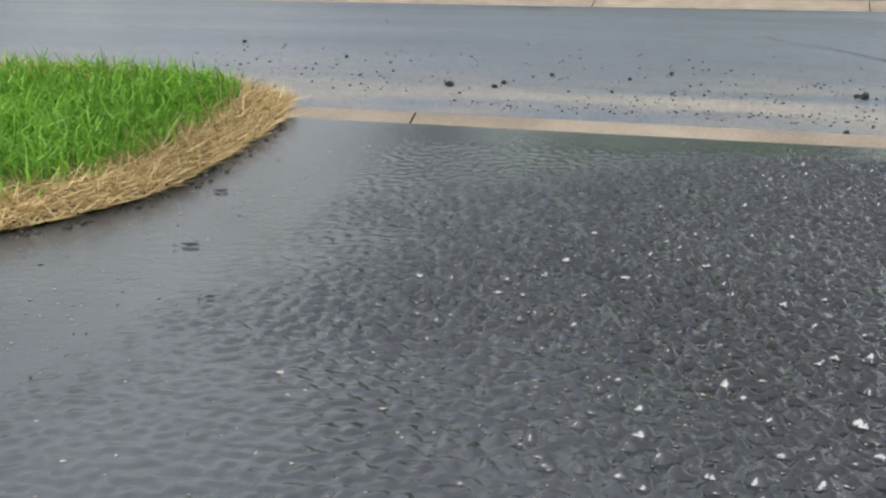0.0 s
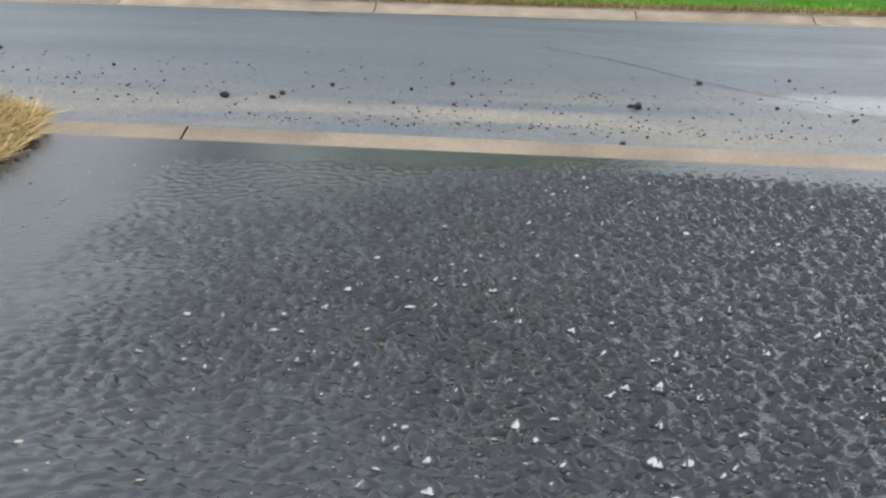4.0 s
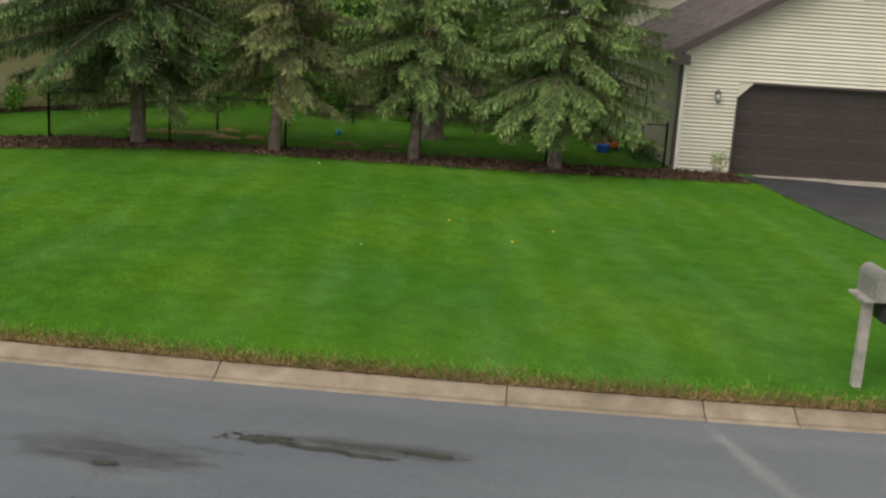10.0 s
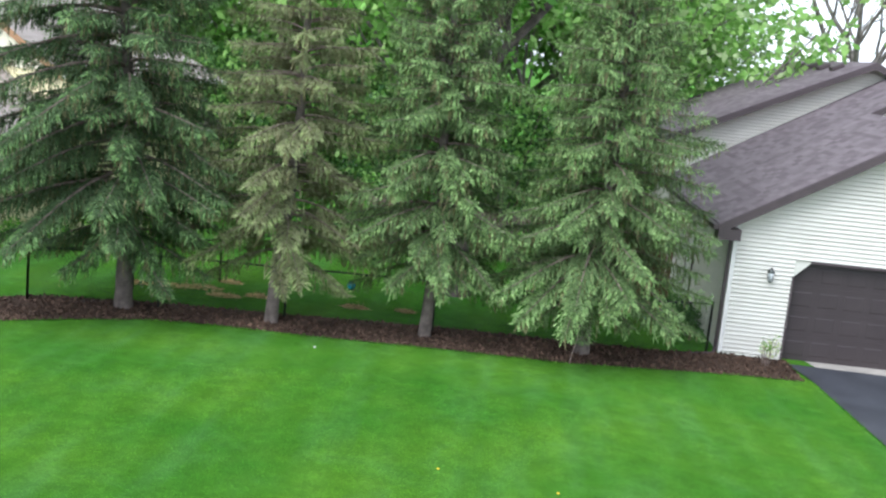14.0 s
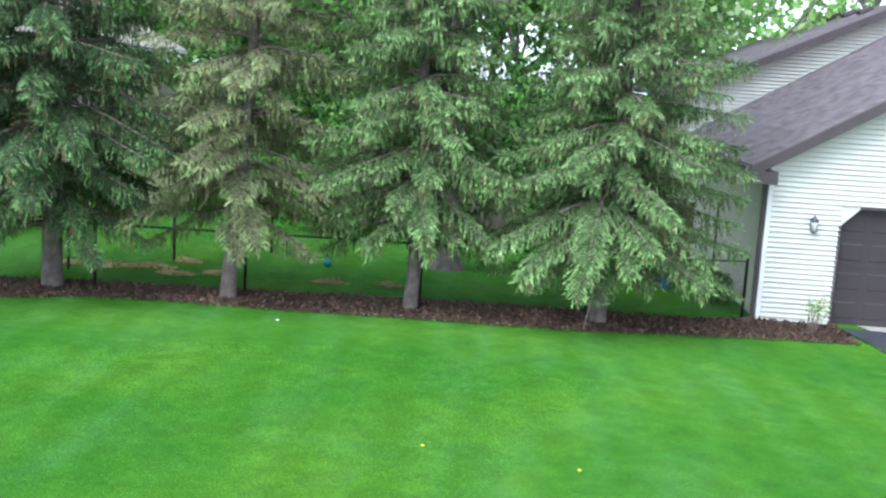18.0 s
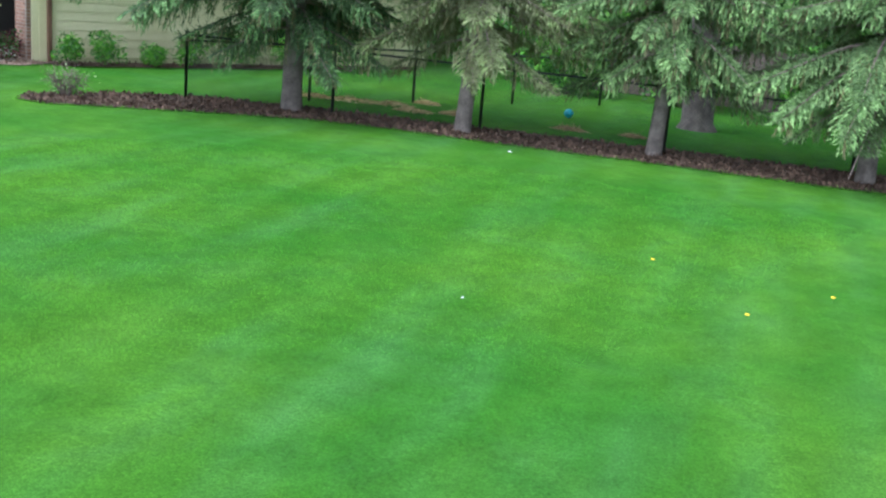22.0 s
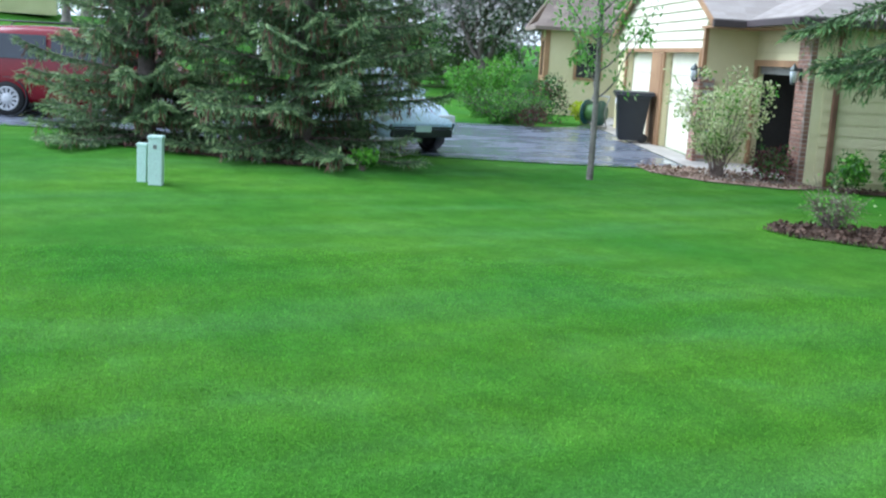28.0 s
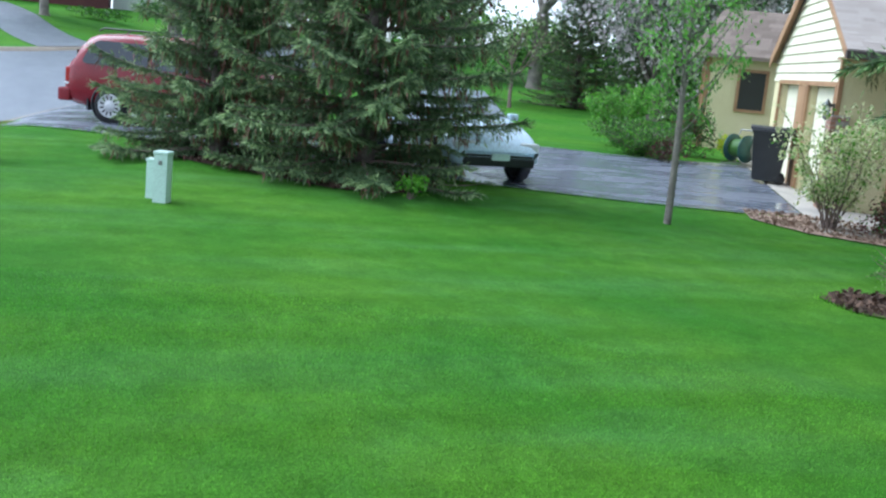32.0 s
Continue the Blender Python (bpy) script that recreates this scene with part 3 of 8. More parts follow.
def prism(bm, poly, y0, y1):
    """A polygon in (x, z), drawn out from y0 to y1."""
    a, b = [bm.verts.new((x, y0, z)) for x, z in poly], [bm.verts.new((x, y1, z)) for x, z in poly]
    bm.faces.new(a)
    bm.faces.new(b[::-1])
    for i in range(len(poly)):
        j = (i + 1) % len(poly)
        bm.faces.new((a[j], a[i], b[i], b[j]))
    return bm


def slab(bm, pts, thick):
    """A polygon of 3D points with thickness straight down."""
    a, b = [bm.verts.new(p) for p in pts], [bm.verts.new((p[0], p[1], p[2] - thick)) for p in pts]
    bm.faces.new(a)
    bm.faces.new(b[::-1])
    for i in range(len(pts)):
        j = (i + 1) % len(pts)
        bm.faces.new((a[j], a[i], b[i], b[j]))
    return bm


def lathe(bm, profile, sides=20, centre=(0, 0), cap=True):
    """Rings of (radius, z) round the z axis."""
    rings = []
    for r, z in profile:
        rings.append([bm.verts.new((centre[0] + r * math.cos(2 * math.pi * i / sides), centre[1] + r * math.sin(2 * math.pi * i / sides), z)) for i in range(sides)])
    for a, b in zip(rings, rings[1:]):
        for i in range(sides):
            f = bm.faces.new((a[i], a[(i + 1) % sides], b[(i + 1) % sides], b[i]))
            f.smooth = True
    if cap:
        bm.faces.new(rings[0][::-1])
        bm.faces.new(rings[-1])
    return bm


def tube_arrays(points, radii, sides=6):
    """Verts and quads of a tapered tube along points."""
    pts = np.asarray(points, float)
    tang = np.gradient(pts, axis=0)
    tang /= np.linalg.norm(tang, axis=1, keepdims=True) + 1e-9
    ref = np.where(np.abs(tang[:, 2:3]) < 0.9, np.array([[0, 0, 1.0]]), np.array([[1.0, 0, 0]]))
    s = np.cross(tang, ref)
    s /= np.linalg.norm(s, axis=1, keepdims=True) + 1e-9
    w = np.cross(s, tang)
    ang = np.linspace(0, 2 * np.pi, sides, endpoint=False)
    ring = np.cos(ang)[None, :, None] * s[:, None] + np.sin(ang)[None, :, None] * w[:, None]
    v = pts[:, None] + ring * np.asarray(radii)[:, None, None]
    n = len(pts)
    i, j = np.meshgrid(np.arange(n - 1), np.arange(sides), indexing="ij")
    k = (j + 1) % sides
    f = np.stack([i * sides + j, i * sides + k, (i + 1) * sides + k, (i + 1) * sides + j], -1).reshape(-1, 4)
    return v.reshape(-1, 3), f


def tubes_mesh(name, tubes, sides, mat):
    vs, fs, at = [], [], 0
    for pts, rad in tubes:
        v, f = tube_arrays(pts, rad, sides)
        vs.append(v)
        fs.append(f + at)
        at += len(v)
    return quick_mesh(name, np.concatenate(vs), np.concatenate(fs), [mat], smooth=True)


def blades_mesh(name, base, way, length, width, mats, index=None, rng=None, upright=False):
    """One slim triangle for each base point, along its way."""
    rnd = rng.normal(size=base.shape)
    side = np.cross(way, rnd)
    side /= np.linalg.norm(side, axis=1, keepdims=True) + 1e-9
    if upright:
        side = np.cross(way, (0, 0, 1.0))
        side /= np.linalg.norm(side, axis=1, keepdims=True) + 1e-9
    half = side * (np.asarray(width) / 2).reshape(-1, 1)
    v = np.stack([base - half, base + half, base + way * np.asarray(length).reshape(-1, 1)], 1)
    return quick_mesh(name, v, np.arange(3 * len(base)).reshape(-1, 3), mats, index)


def leaves_mesh(name, centre, size, mats, rng, index=None, flat=0.0, slim=0.55):
    """Diamond leaves with random turns."""
    n = len(centre)
    a = rng.normal(size=(n, 3))
    a[:, 2] -= flat
    a /= np.linalg.norm(a, axis=1, keepdims=True)
    s = np.cross(a, rng.normal(size=(n, 3)))
    s /= np.linalg.norm(s, axis=1, keepdims=True) + 1e-9
    size = np.asarray(size).reshape(-1, 1)
    v = np.stack([centre - a * size / 2, centre + s * size * slim / 2, centre + a * size / 2, centre - s * size * slim / 2], 1)
    return quick_mesh(name, v, np.arange(4 * n).reshape(-1, 4), mats, index)


# ---- the lie of the land ----
def slope_x(x):
    return -0.0162 * np.clip(x, -75, 40)


def lawn_z(x, y):
    """The lawn across the street; it climbs beyond the far houses."""
    hill = 0.066 * np.clip(-52 - np.asarray(x), 0, 34)
    return -0.373 + slope_x(x) - 0.00568 * np.clip(y, -20, 60) + hill


def kerb_far(x):
    """The gutter line of the far kerb, a wide bend."""
    return 12.36 + 0.0047 * np.clip(np.asarray(x) + 5.0, -70, 60) ** 2


def kerb_near(x):
    return 2.56 - 0.02 * np.clip(x, -12, 12)


def road_z(x, y):
    near, far = -0.345 + slope_x(x), lawn_z(x, kerb_far(x)) - 0.275
    k = np.clip((np.asarray(y) - kerb_near(x)) / (kerb_far(x) - kerb_near(x)), 0, 1)
    return near + (far - near) * k**1.8


def yard_z(x, y):
    """The near side, from the kerb backwards."""
    lip = np.clip((np.asarray(y) - 1.1) / 1.1, 0, 1)
    return -0.342 + slope_x(x) + 0.012 * np.clip(2.2 - np.asarray(y), 0, 12) + 0.05 * lip**2


def turf_z(x, y):
    """The far lawn with its dip to the kerb."""
    d = np.clip(np.asarray(y) - kerb_far(x) - 0.4, 0, 60)
    return lawn_z(x, y) - 0.16 * np.exp(-d / 0.55)


def grid_sheet(name, xs, us, place, mat):
    """A sheet of quads over xs and us; place gives (x, y, z) arrays."""
    gx, gu = np.meshgrid(xs, us, indexing="ij")
    v = np.stack(place(gx, gu), -1).reshape(-1, 3)
    n, m = len(xs), len(us)
    i, j = np.meshgrid(np.arange(n - 1), np.arange(m - 1), indexing="ij")
    f = np.stack([i * m + j, (i + 1) * m + j, (i + 1) * m + j + 1, i * m + j + 1], -1).reshape(-1, 4)
    return quick_mesh(name, v, f, [mat], smooth=True)


xs_all = np.concatenate([np.linspace(-600, -95, 12), np.linspace(-90, -32, 30), np.linspace(-30, 22, 105), np.linspace(24, 60, 19), np.linspace(80, 600, 10)])
far_u = np.concatenate([np.linspace(0, 2, 9), np.linspace(2.5, 30, 56), np.linspace(34, 80, 12), np.linspace(100, 900, 9)])


def far_place(x, u):
    y = kerb_far(x) + 0.37 + u
    return x, y, turf_z(x, y)


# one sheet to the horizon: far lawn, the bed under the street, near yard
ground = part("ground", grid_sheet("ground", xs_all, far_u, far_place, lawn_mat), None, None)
tagged(ground, "mown bright green lawn rolling back from the street", "lawn", kind="structure")
bed_u = np.concatenate([np.linspace(0, 1, 14)])
under = part("ground_bed", grid_sheet("ground_bed", xs_all, bed_u, lambda x, u: (x, kerb_near(x) - 0.65 + u * (kerb_far(x) + 1.65 - kerb_near(x)), road_z(x, kerb_near(x) + u * (kerb_far(x) - kerb_near(x))) - 0.16 - 0.1 * u), soil_mat), None, None)
tagged(under, "bare soil bed below the street surface", "soil", kind="structure")
near_u = np.concatenate([np.linspace(0, 6, 25), np.linspace(8, 900, 16)])
near_yard = part("ground_near", grid_sheet("ground_near", xs_all, near_u, lambda x, u: (x, kerb_near(x) - 0.57 - u, yard_z(x, kerb_near(x) - 0.57 - u) - 0.03), lawn_mat), None, None)
tagged(near_yard, "green front lawn on the near side of the street", "lawn", kind="structure")


# the street's outer side, where it bends away: kerb line and the lawn that climbs behind it
def outer_line(s):
    """The outer kerb, one street's width from the inner one; s is the x of the inner kerb."""
    k = np.maximum(s + 5.0, -70.0)
    slope = 0.0094 * k
    y = 12.36 + 0.0047 * k**2 + slope * (s + 5.0 - k)
    ln = np.hypot(1, slope)
    return s + 9.6 * slope / ln, y - 9.6 / ln, slope / ln, -1 / ln


def outer_place(s, u):
    x, y, nx, ny = outer_line(s)
    base = road_z(x, y)
    x, y = x + nx * u, y + ny * u
    w = np.clip(u / 9, 0, 1)
    return x, y, (base + 0.12) * (1 - w) + np.maximum(lawn_z(x, y), base + 0.12) * w


outer_s = np.concatenate([np.linspace(-240, -90, 12), np.linspace(-86, -14, 60)])
outer = part("ground_bend", grid_sheet("ground_bend", outer_s, np.concatenate([np.linspace(0.3, 3, 8), np.linspace(4, 40, 19)]), outer_place, lawn_mat), None, None)
tagged(outer, "green lawn climbing behind the bend of the street", "lawn", kind="structure")
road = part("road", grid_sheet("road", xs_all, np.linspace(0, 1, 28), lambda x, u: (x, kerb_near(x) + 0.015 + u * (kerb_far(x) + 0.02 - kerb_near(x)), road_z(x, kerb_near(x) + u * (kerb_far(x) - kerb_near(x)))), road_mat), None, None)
tagged(road, "damp grey asphalt street with silt and crumbs", "road", kind="structure")


def sheet_poly(name, pts, zf, mat, lift, parent=None, step=0.6):
    """A flat sheet over a plan outline, laid on the ground by zf."""
    bm = bmesh.new()
    bm.faces.new([bm.verts.new((x, y, 0)) for x, y in pts])
    lo, hi = np.min(pts, 0), np.max(pts, 0)
    for ax in (0, 1):
        for c in np.arange(lo[ax] + step, hi[ax], step * 2):
            no = (1, 0, 0) if ax == 0 else (0, 1, 0)
            co = (c, 0, 0) if ax == 0 else (0, c, 0)
            bmesh.ops.bisect_plane(bm, geom=bm.verts[:] + bm.edges[:] + bm.faces[:], plane_co=co, plane_no=no)
    for v in bm.verts:
        v.co.z = float(zf(v.co.x, v.co.y)) + lift
    bmesh.ops.triangulate(bm, faces=bm.faces[:])
    bmesh.ops.recalc_face_normals(bm, faces=bm.faces[:])
    if sum(f.normal.z for f in bm.faces) < 0:
        bmesh.ops.reverse_faces(bm, faces=bm.faces[:])
    me = bpy.data.meshes.new(name)
    bm.to_mesh(me)
    bm.free()
    return part(name, me, mat, parent)


def edge_walk(pts, step):
    """Points at even steps along a polyline, with the way there."""
    out = []
    for (x0, y0), (x1, y1) in zip(pts, pts[1:]):
        d = math.hypot(x1 - x0, y1 - y0)
        for k in range(max(1, int(d / step))):
            f = k / max(1, int(d / step))
            out.append((x0 + (x1 - x0) * f, y0 + (y1 - y0) * f, (x1 - x0) / d, (y1 - y0) / d))
    return out


# near driveway, from which the flight starts
drive_edge = [(-1.95, -9), (-1.9, -1.5), (-1.62, 0.9), (-1.44, 1.2), (-1.37, 1.4), (-1.36, 1.62), (-1.385, 1.9), (-1.41, 2.16)]
drive_pts = drive_edge + [(5.2, 2.1), (5.2, -9)]
drive_near = sheet_poly("driveway_near", drive_pts, yard_z, drive_mat, 0.0, step=0.07)
for f in drive_near.data.polygons:
    f.use_smooth = True
tagged(drive_near, "wet rippling black asphalt driveway with pale chippings", "driveway", kind="structure")


def ruffle(x, y):
    """How far the stones stand out of the film of water here, from 0 to 1."""
    calm = 0.12 * np.sin(5.1 * x + 1.3) * np.sin(4.3 * y) + 0.1 * np.sin(9.7 * y - 6.1 * x)
    return np.clip((1.12 - np.hypot((x - 0.12) / 1.0, (y - 1.2) / 1.15) + calm) / 0.5, 0, 1)


def ripples(x, y):
    """Height of the ruffled water film: short crests that run across the drive."""
    rng = np.random.default_rng(8)
    h = np.zeros_like(x)
    for _ in range(60):
        length = rng.uniform(0.1, 0.185) ** 2
        az, k = radians(104) + rng.normal() * 0.75, 2 * math.pi / length
        h += 0.21 / k * np.sin(k * (x * math.cos(az) + y * math.sin(az)) + rng.uniform(0, 6.283))
    return h * (0.14 + 0.86 * ruffle(x, y)) + 0.0012


def film_place(x, u):
    y = 0.28 + u * (2.13 - 0.0091 * (x + 1.41) - 0.28)
    rim = np.clip(np.minimum(np.minimum(x + 1.12, 1.3 - x), np.minimum(y - 0.28, 2.1 - y)) / 0.12, 0, 1)
    return x, y, yard_z(x, y) + ripples(x, y) * rim - 0.002 * (1 - rim)


water_film = part("rain_film", grid_sheet("rain_film", np.linspace(-1.12, 1.3, 450), np.linspace(0, 1, 360), film_place, drive_mat), None, None)
tagged(water_film, "thin sheet of rain water ruffled over the black asphalt", "water", kind="structure")

# ---- drives, beds ----
drive_a_pts = [(6.62, 30.45), (6.95, 29.15), (7.45, 25.6), (8.0, 22.6), (9.25, 15.0), (9.35, kerb_far(9.35) + 0.38), (15.2, kerb_far(15.2) + 0.38), (14.4, 16.0), (12.5, 27.0), (12.3, 30.95)]
drive_a = sheet_poly("driveway_right", drive_a_pts, lambda x, y: turf_z(x, y), drive_a_mat, 0.03, step=0.25)
tagged(drive_a, "dark sealed asphalt driveway leading to the brown garage door", "driveway", kind="structure")
HB_C, HB_U, HB_V = Vector((-18.44, 28.67, 0)), Vector((-0.908, 0.419, 0)), Vector((0.419, 0.908, 0))


def hb(s, v, z=0.0):
    """A place by the yellow house: s along its garage front, v back from it."""
    return HB_C + HB_U * s + HB_V * v + Vector((0, 0, z))


drive_b_pts = [(-16.95, 27.0), (-17.6, 24.6), (-18.4, 22.7), (-20.3, 19.6), (-22.6, 15.2), (-22.9, kerb_far(-22.9) + 0.38), (-29.6, kerb_far(-29.6) + 0.38), (-28.6, 18.5), (-26.1, 24.6), (-25.9, 26.4), (-25.1, 28.6), tuple(hb(7.2, -0.62)[:2]), tuple(hb(-1.6, -0.62)[:2])]
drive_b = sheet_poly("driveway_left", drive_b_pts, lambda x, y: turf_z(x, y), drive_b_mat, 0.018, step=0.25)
tagged(drive_b, "wet black asphalt driveway of the yellow house", "driveway", kind="structure")
apron = sheet_poly("garage_apron", [tuple(hb(s, v)[:2]) for s, v in ((-3.4, -0.62), (8.6, -0.62), (8.6, -0.01), (-0.2, -0.01), (-0.2, 0.92), (-3.4, 0.92))], lambda x, y: lawn_z(x, y), concrete_mat, 0.03, step=0.8)
tagged(apron, "pale concrete apron before the garage doors", "pavement", kind="structure")
walk_far = sheet_poly("path_to_porch", [tuple(hb(s, v)[:2]) for s, v in ((8.65, -0.62), (11.6, -0.3), (13.2, 1.6), (12.0, 2.2), (10.6, 0.7), (8.65, 0.35))], lambda x, y: lawn_z(x, y), concrete_mat, 0.026, step=0.8)
tagged(walk_far, "pale concrete path curving to the porch", "path", kind="structure")


def chips_bed(name, outline, mat, count, seed, label, lift=0.02, zf=turf_z, size=0.07):
    """A planting bed: a soil sheet and loose bark chips all over it."""
    bed = thing(name, label, "mulch bed", kind="structure")
    sheet_poly("soil", outline, zf, mat, lift, bed, step=0.5)
    rng = np.random.default_rng(seed)
    lo, hi = np.min(outline, 0), np.max(outline, 0)
    pts = rng.uniform(lo, hi, (count * 4, 2))
    inside = np.zeros(len(pts), bool)
    px, py = np.asarray(outline).T
    j = len(px) - 1
    for i in range(len(px)):
        with np.errstate(divide="ignore", invalid="ignore"):
            cross = ((py[i] > pts[:, 1]) != (py[j] > pts[:, 1])) & (pts[:, 0] < (px[j] - px[i]) * (pts[:, 1] - py[i]) / (py[j] - py[i]) + px[i])
        inside ^= cross
        j = i
    pts = pts[inside][:count]
    c = np.c_[pts, zf(pts[:, 0], pts[:, 1]) + lift + rng.uniform(0.0, 0.035, len(pts))]
    chips = part("bark_chips", leaves_mesh("bark_chips", c, rng.uniform(0.5, 1.5, len(c)) * size, [mat], rng, slim=0.5), None, bed)
    chips["kind"] = "stuff"
    return bed


bed_front = [(-11.75, 24.25), (-11.45, 23.72), (-10.9, 23.72), (-9.75, 24.6), (-8.4, 25.6), (-7.1, 26.35), (-5.9, 26.65), (-4.1, 26.85), (-1.3, 27.35), (1.6, 27.75), (4.3, 28.55), (5.4, 28.85), (6.75, 29.1), (6.62, 30.75)]
bed_back = [(5.0, 30.6), (3.6, 30.0), (1.2, 29.6), (-1.6, 29.15), (-4.4, 28.45), (-7.4, 27.75), (-9.9, 26.95), (-11.1, 25.9)]
chips_bed("tree_bed", bed_front + bed_back, mulch_mat, 9000, 3, "red-brown bark mulch bed under a row of spruces", size=0.085)
chips_bed("corner_bed", [tuple(p) for p in ((-17.6, 26.5), (-16.6, 26.05), (-15.5, 26.35), (-14.6, 27.3), (-14.6, 28.1), (-15.3, 28.2), (-16.9, 27.9))], pale_mulch, 1500, 4, "pale bark mulch bed at the garage corner")
chips_bed("spruce_bed", [(-21.5, 17.3), (-20.1, 16.85), (-18.8, 17.9), (-17.1, 19.5), (-16.85, 20.3), (-17.4, 21.2), (-18.6, 21.5), (-20.2, 20.1), (-21.3, 18.3)], mulch_mat, 2500, 5, "dark bark mulch under two broad spruces")
side_bed = [tuple(hb(s, v)[:2]) for s, v in ((-3.45, 1.0), (-4.15, 1.2), (-4.25, 6.0), (-4.1, 11.5), (-3.45, 11.5))]
chips_bed("side_bed", side_bed, mulch_mat, 1200, 6, "narrow planting bed along the yellow side wall")


# ---- trees ----
def spruce(name, seed, x, y, height, reach, lowest, hang, label, mats, lean=(0, 0), dens=1.0, trunk_r=0.2, stiff=0.0, long_limbs=(), bare=0.0, gap=0.42, low_share=0.75, taper=0.8, whorl=(4, 7), floor=0.05):
    """A spruce: arching limbs in whorls, flat side sprays, curtains of hanging twigs, and pale young shoots at the ends."""
    rng = np.random.default_rng(seed)
    tree = thing(name, label, "spruce tree", pose(x, y, float(turf_z(x, y))), group="spruces")
    hs = np.linspace(-0.1, height, 26)
    centre = np.stack([lean[0] * hs + 0.05 * np.sin(hs * 0.9 + seed), lean[1] * hs + 0.05 * np.cos(hs * 0.7 + seed), hs], 1)
    rad = trunk_r * (1 - hs / height * 0.96) ** 0.9
    rad[:1] *= 1.12
    part("trunk", tubes_mesh("trunk", [(centre, rad)], 12, bark_mat), None, tree)
    rows, zz, k = [], lowest, 0
    while zz < height - 0.2:
        f = (zz - lowest) / (height - lowest)
        n = int(rng.integers(*whorl))
        for a in range(n):
            ln = reach * (1 - f) ** taper * rng.uniform(0.6, 1.12) * min(1.0, low_share + f * 2.5) + 0.1
            rows.append((zz + rng.uniform(-0.16, 0.16), 2.4 * k + a * 6.283 / n + rng.uniform(-0.3, 0.3), ln, f))
        k += 1
        zz += gap * rng.uniform(0.75, 1.25) * (1 - 0.35 * f)
    rows += [(z, az, ln, 0.08) for z, az, ln in long_limbs]
    up = np.array([0, 0, 1.0])
    limbs, B, W, N, L, I = [], [], [], [], [], []

    def clothe(root, way, length, face, sag, kind, count):
        """Needled shoots along twigs; kind: 0 old needles, 1 young shoots, 2 browned."""
        q = (np.arange(count) + 0.5) / count
        pos = root[:, None] + way[:, None] * (length[:, None] * q)[..., None] - up * (sag * length[:, None] * q**2)[..., None]
        keep = rng.uniform(size=pos.shape[:2]) < np.clip(length[:, None] / 0.3, 0.35, 1.0)
        tw = way[:, None] - up * (1.4 * sag * q)[None, :, None] + rng.normal(size=pos.shape) * 0.3
        fc = np.broadcast_to(face[:, None], pos.shape) + rng.normal(size=pos.shape) * 0.55
        young = (q[None] > 0.6) & (rng.uniform(size=pos.shape[:2]) < 0.85) & (kind[:, None] == 1)
        kd = np.where(young, 1, np.where(kind[:, None] == 2, 2, 0))
        B.append(pos[keep]), W.append(tw[keep]), N.append(fc[keep]), I.append(kd[keep])

    for zl, az, ln, f in rows:
        out = np.array([math.cos(az), math.sin(az), 0])
        per = np.array([-out[1], out[0], 0])
        start = np.array([np.interp(zl, hs, centre[:, 0]), np.interp(zl, hs, centre[:, 1]), zl])
        rise, drop, lift = 0.12 + 0.55 * f + rng.uniform(-0.12, 0.12), 0.75 - 0.35 * f - 0.4 * stiff, 0.32 + 0.02 * stiff
        bend = rng.uniform(-0.12, 0.12)

        def spine(s):
            s = np.asarray(s)[:, None]
            return start + out * ln * s + up * ln * (rise * s - drop * s**2 + lift * s**3) + per * ln * bend * s**2

        limbs.append((spine(np.linspace(0, 1, 7)), np.linspace(0.012 + 0.011 * ln, 0.004, 7)))
        # side sprays, pairs along the limb, angled forward
        thick = 1.6 if ln > 3.3 else 1.0
        nb = max(4, int(ln / 0.06 * dens * thick * (1 - 0.3 * f)))
        s = np.repeat(np.linspace(0.12 + bare * (1 - f), 1.0, nb), 2) + rng.uniform(-0.02, 0.02, 2 * nb)
        sd = np.tile([1.0, -1.0], nb)
        wide = 0.10 + 0.44 * np.clip(1.02 - s, 0, 1) ** 0.55 * np.minimum(ln, 3.4) / 2.0
        bl = wide * rng.uniform(0.55, 1.15, 2 * nb)
        way = out * rng.uniform(0.55, 0.95, 2 * nb)[:, None] + per * (sd * rng.uniform(0.55, 0.95, 2 * nb))[:, None] + up * (0.05 + 0.1 * stiff - 0.28 * hang)
        way /= np.linalg.norm(way, axis=1, keepdims=True)
        young = (rng.uniform(size=2 * nb) < np.clip((s - 0.3) * 1.6, 0.0, 0.95)).astype(int)
        clothe(spine(s), way, bl, np.tile(up + out * 0.3, (2 * nb, 1)), 0.35 * hang + 0.05, young, max(5, round(12 - 7 * f)))
        # hanging curtains below the limb and its sprays
        nh = int(ln / 0.038 * dens * min(1.0, hang * 1.3) * thick * (1 - 0.4 * f))
        if nh > 3:
            sh = rng.uniform(0.16 + bare * (1 - f), 0.97, nh)
            off = rng.normal(size=nh) * 0.13 * np.clip(1.1 - sh, 0.2, 1) * min(ln, 2.0)
            hw = -up + out * rng.uniform(0.0, 0.35, nh)[:, None] + rng.normal(size=(nh, 3)) * 0.13
            hl = (0.12 + 0.31 * hang * np.sin(np.clip(sh, 0, 1) * 2.6)) * rng.uniform(0.45, 1.1, nh) * min(1.0, 0.35 + ln / 2.0)
            clothe(spine(sh) + per * off[:, None] - up * 0.02, hw / np.linalg.norm(hw, axis=1, keepdims=True), hl, np.tile(out + up * 0.25, (nh, 1)), 0.0, np.where(rng.uniform(size=nh) < 0.3, 2, np.where(sh > 0.72, 1, 0)), max(5, round(12 - 7 * f)))
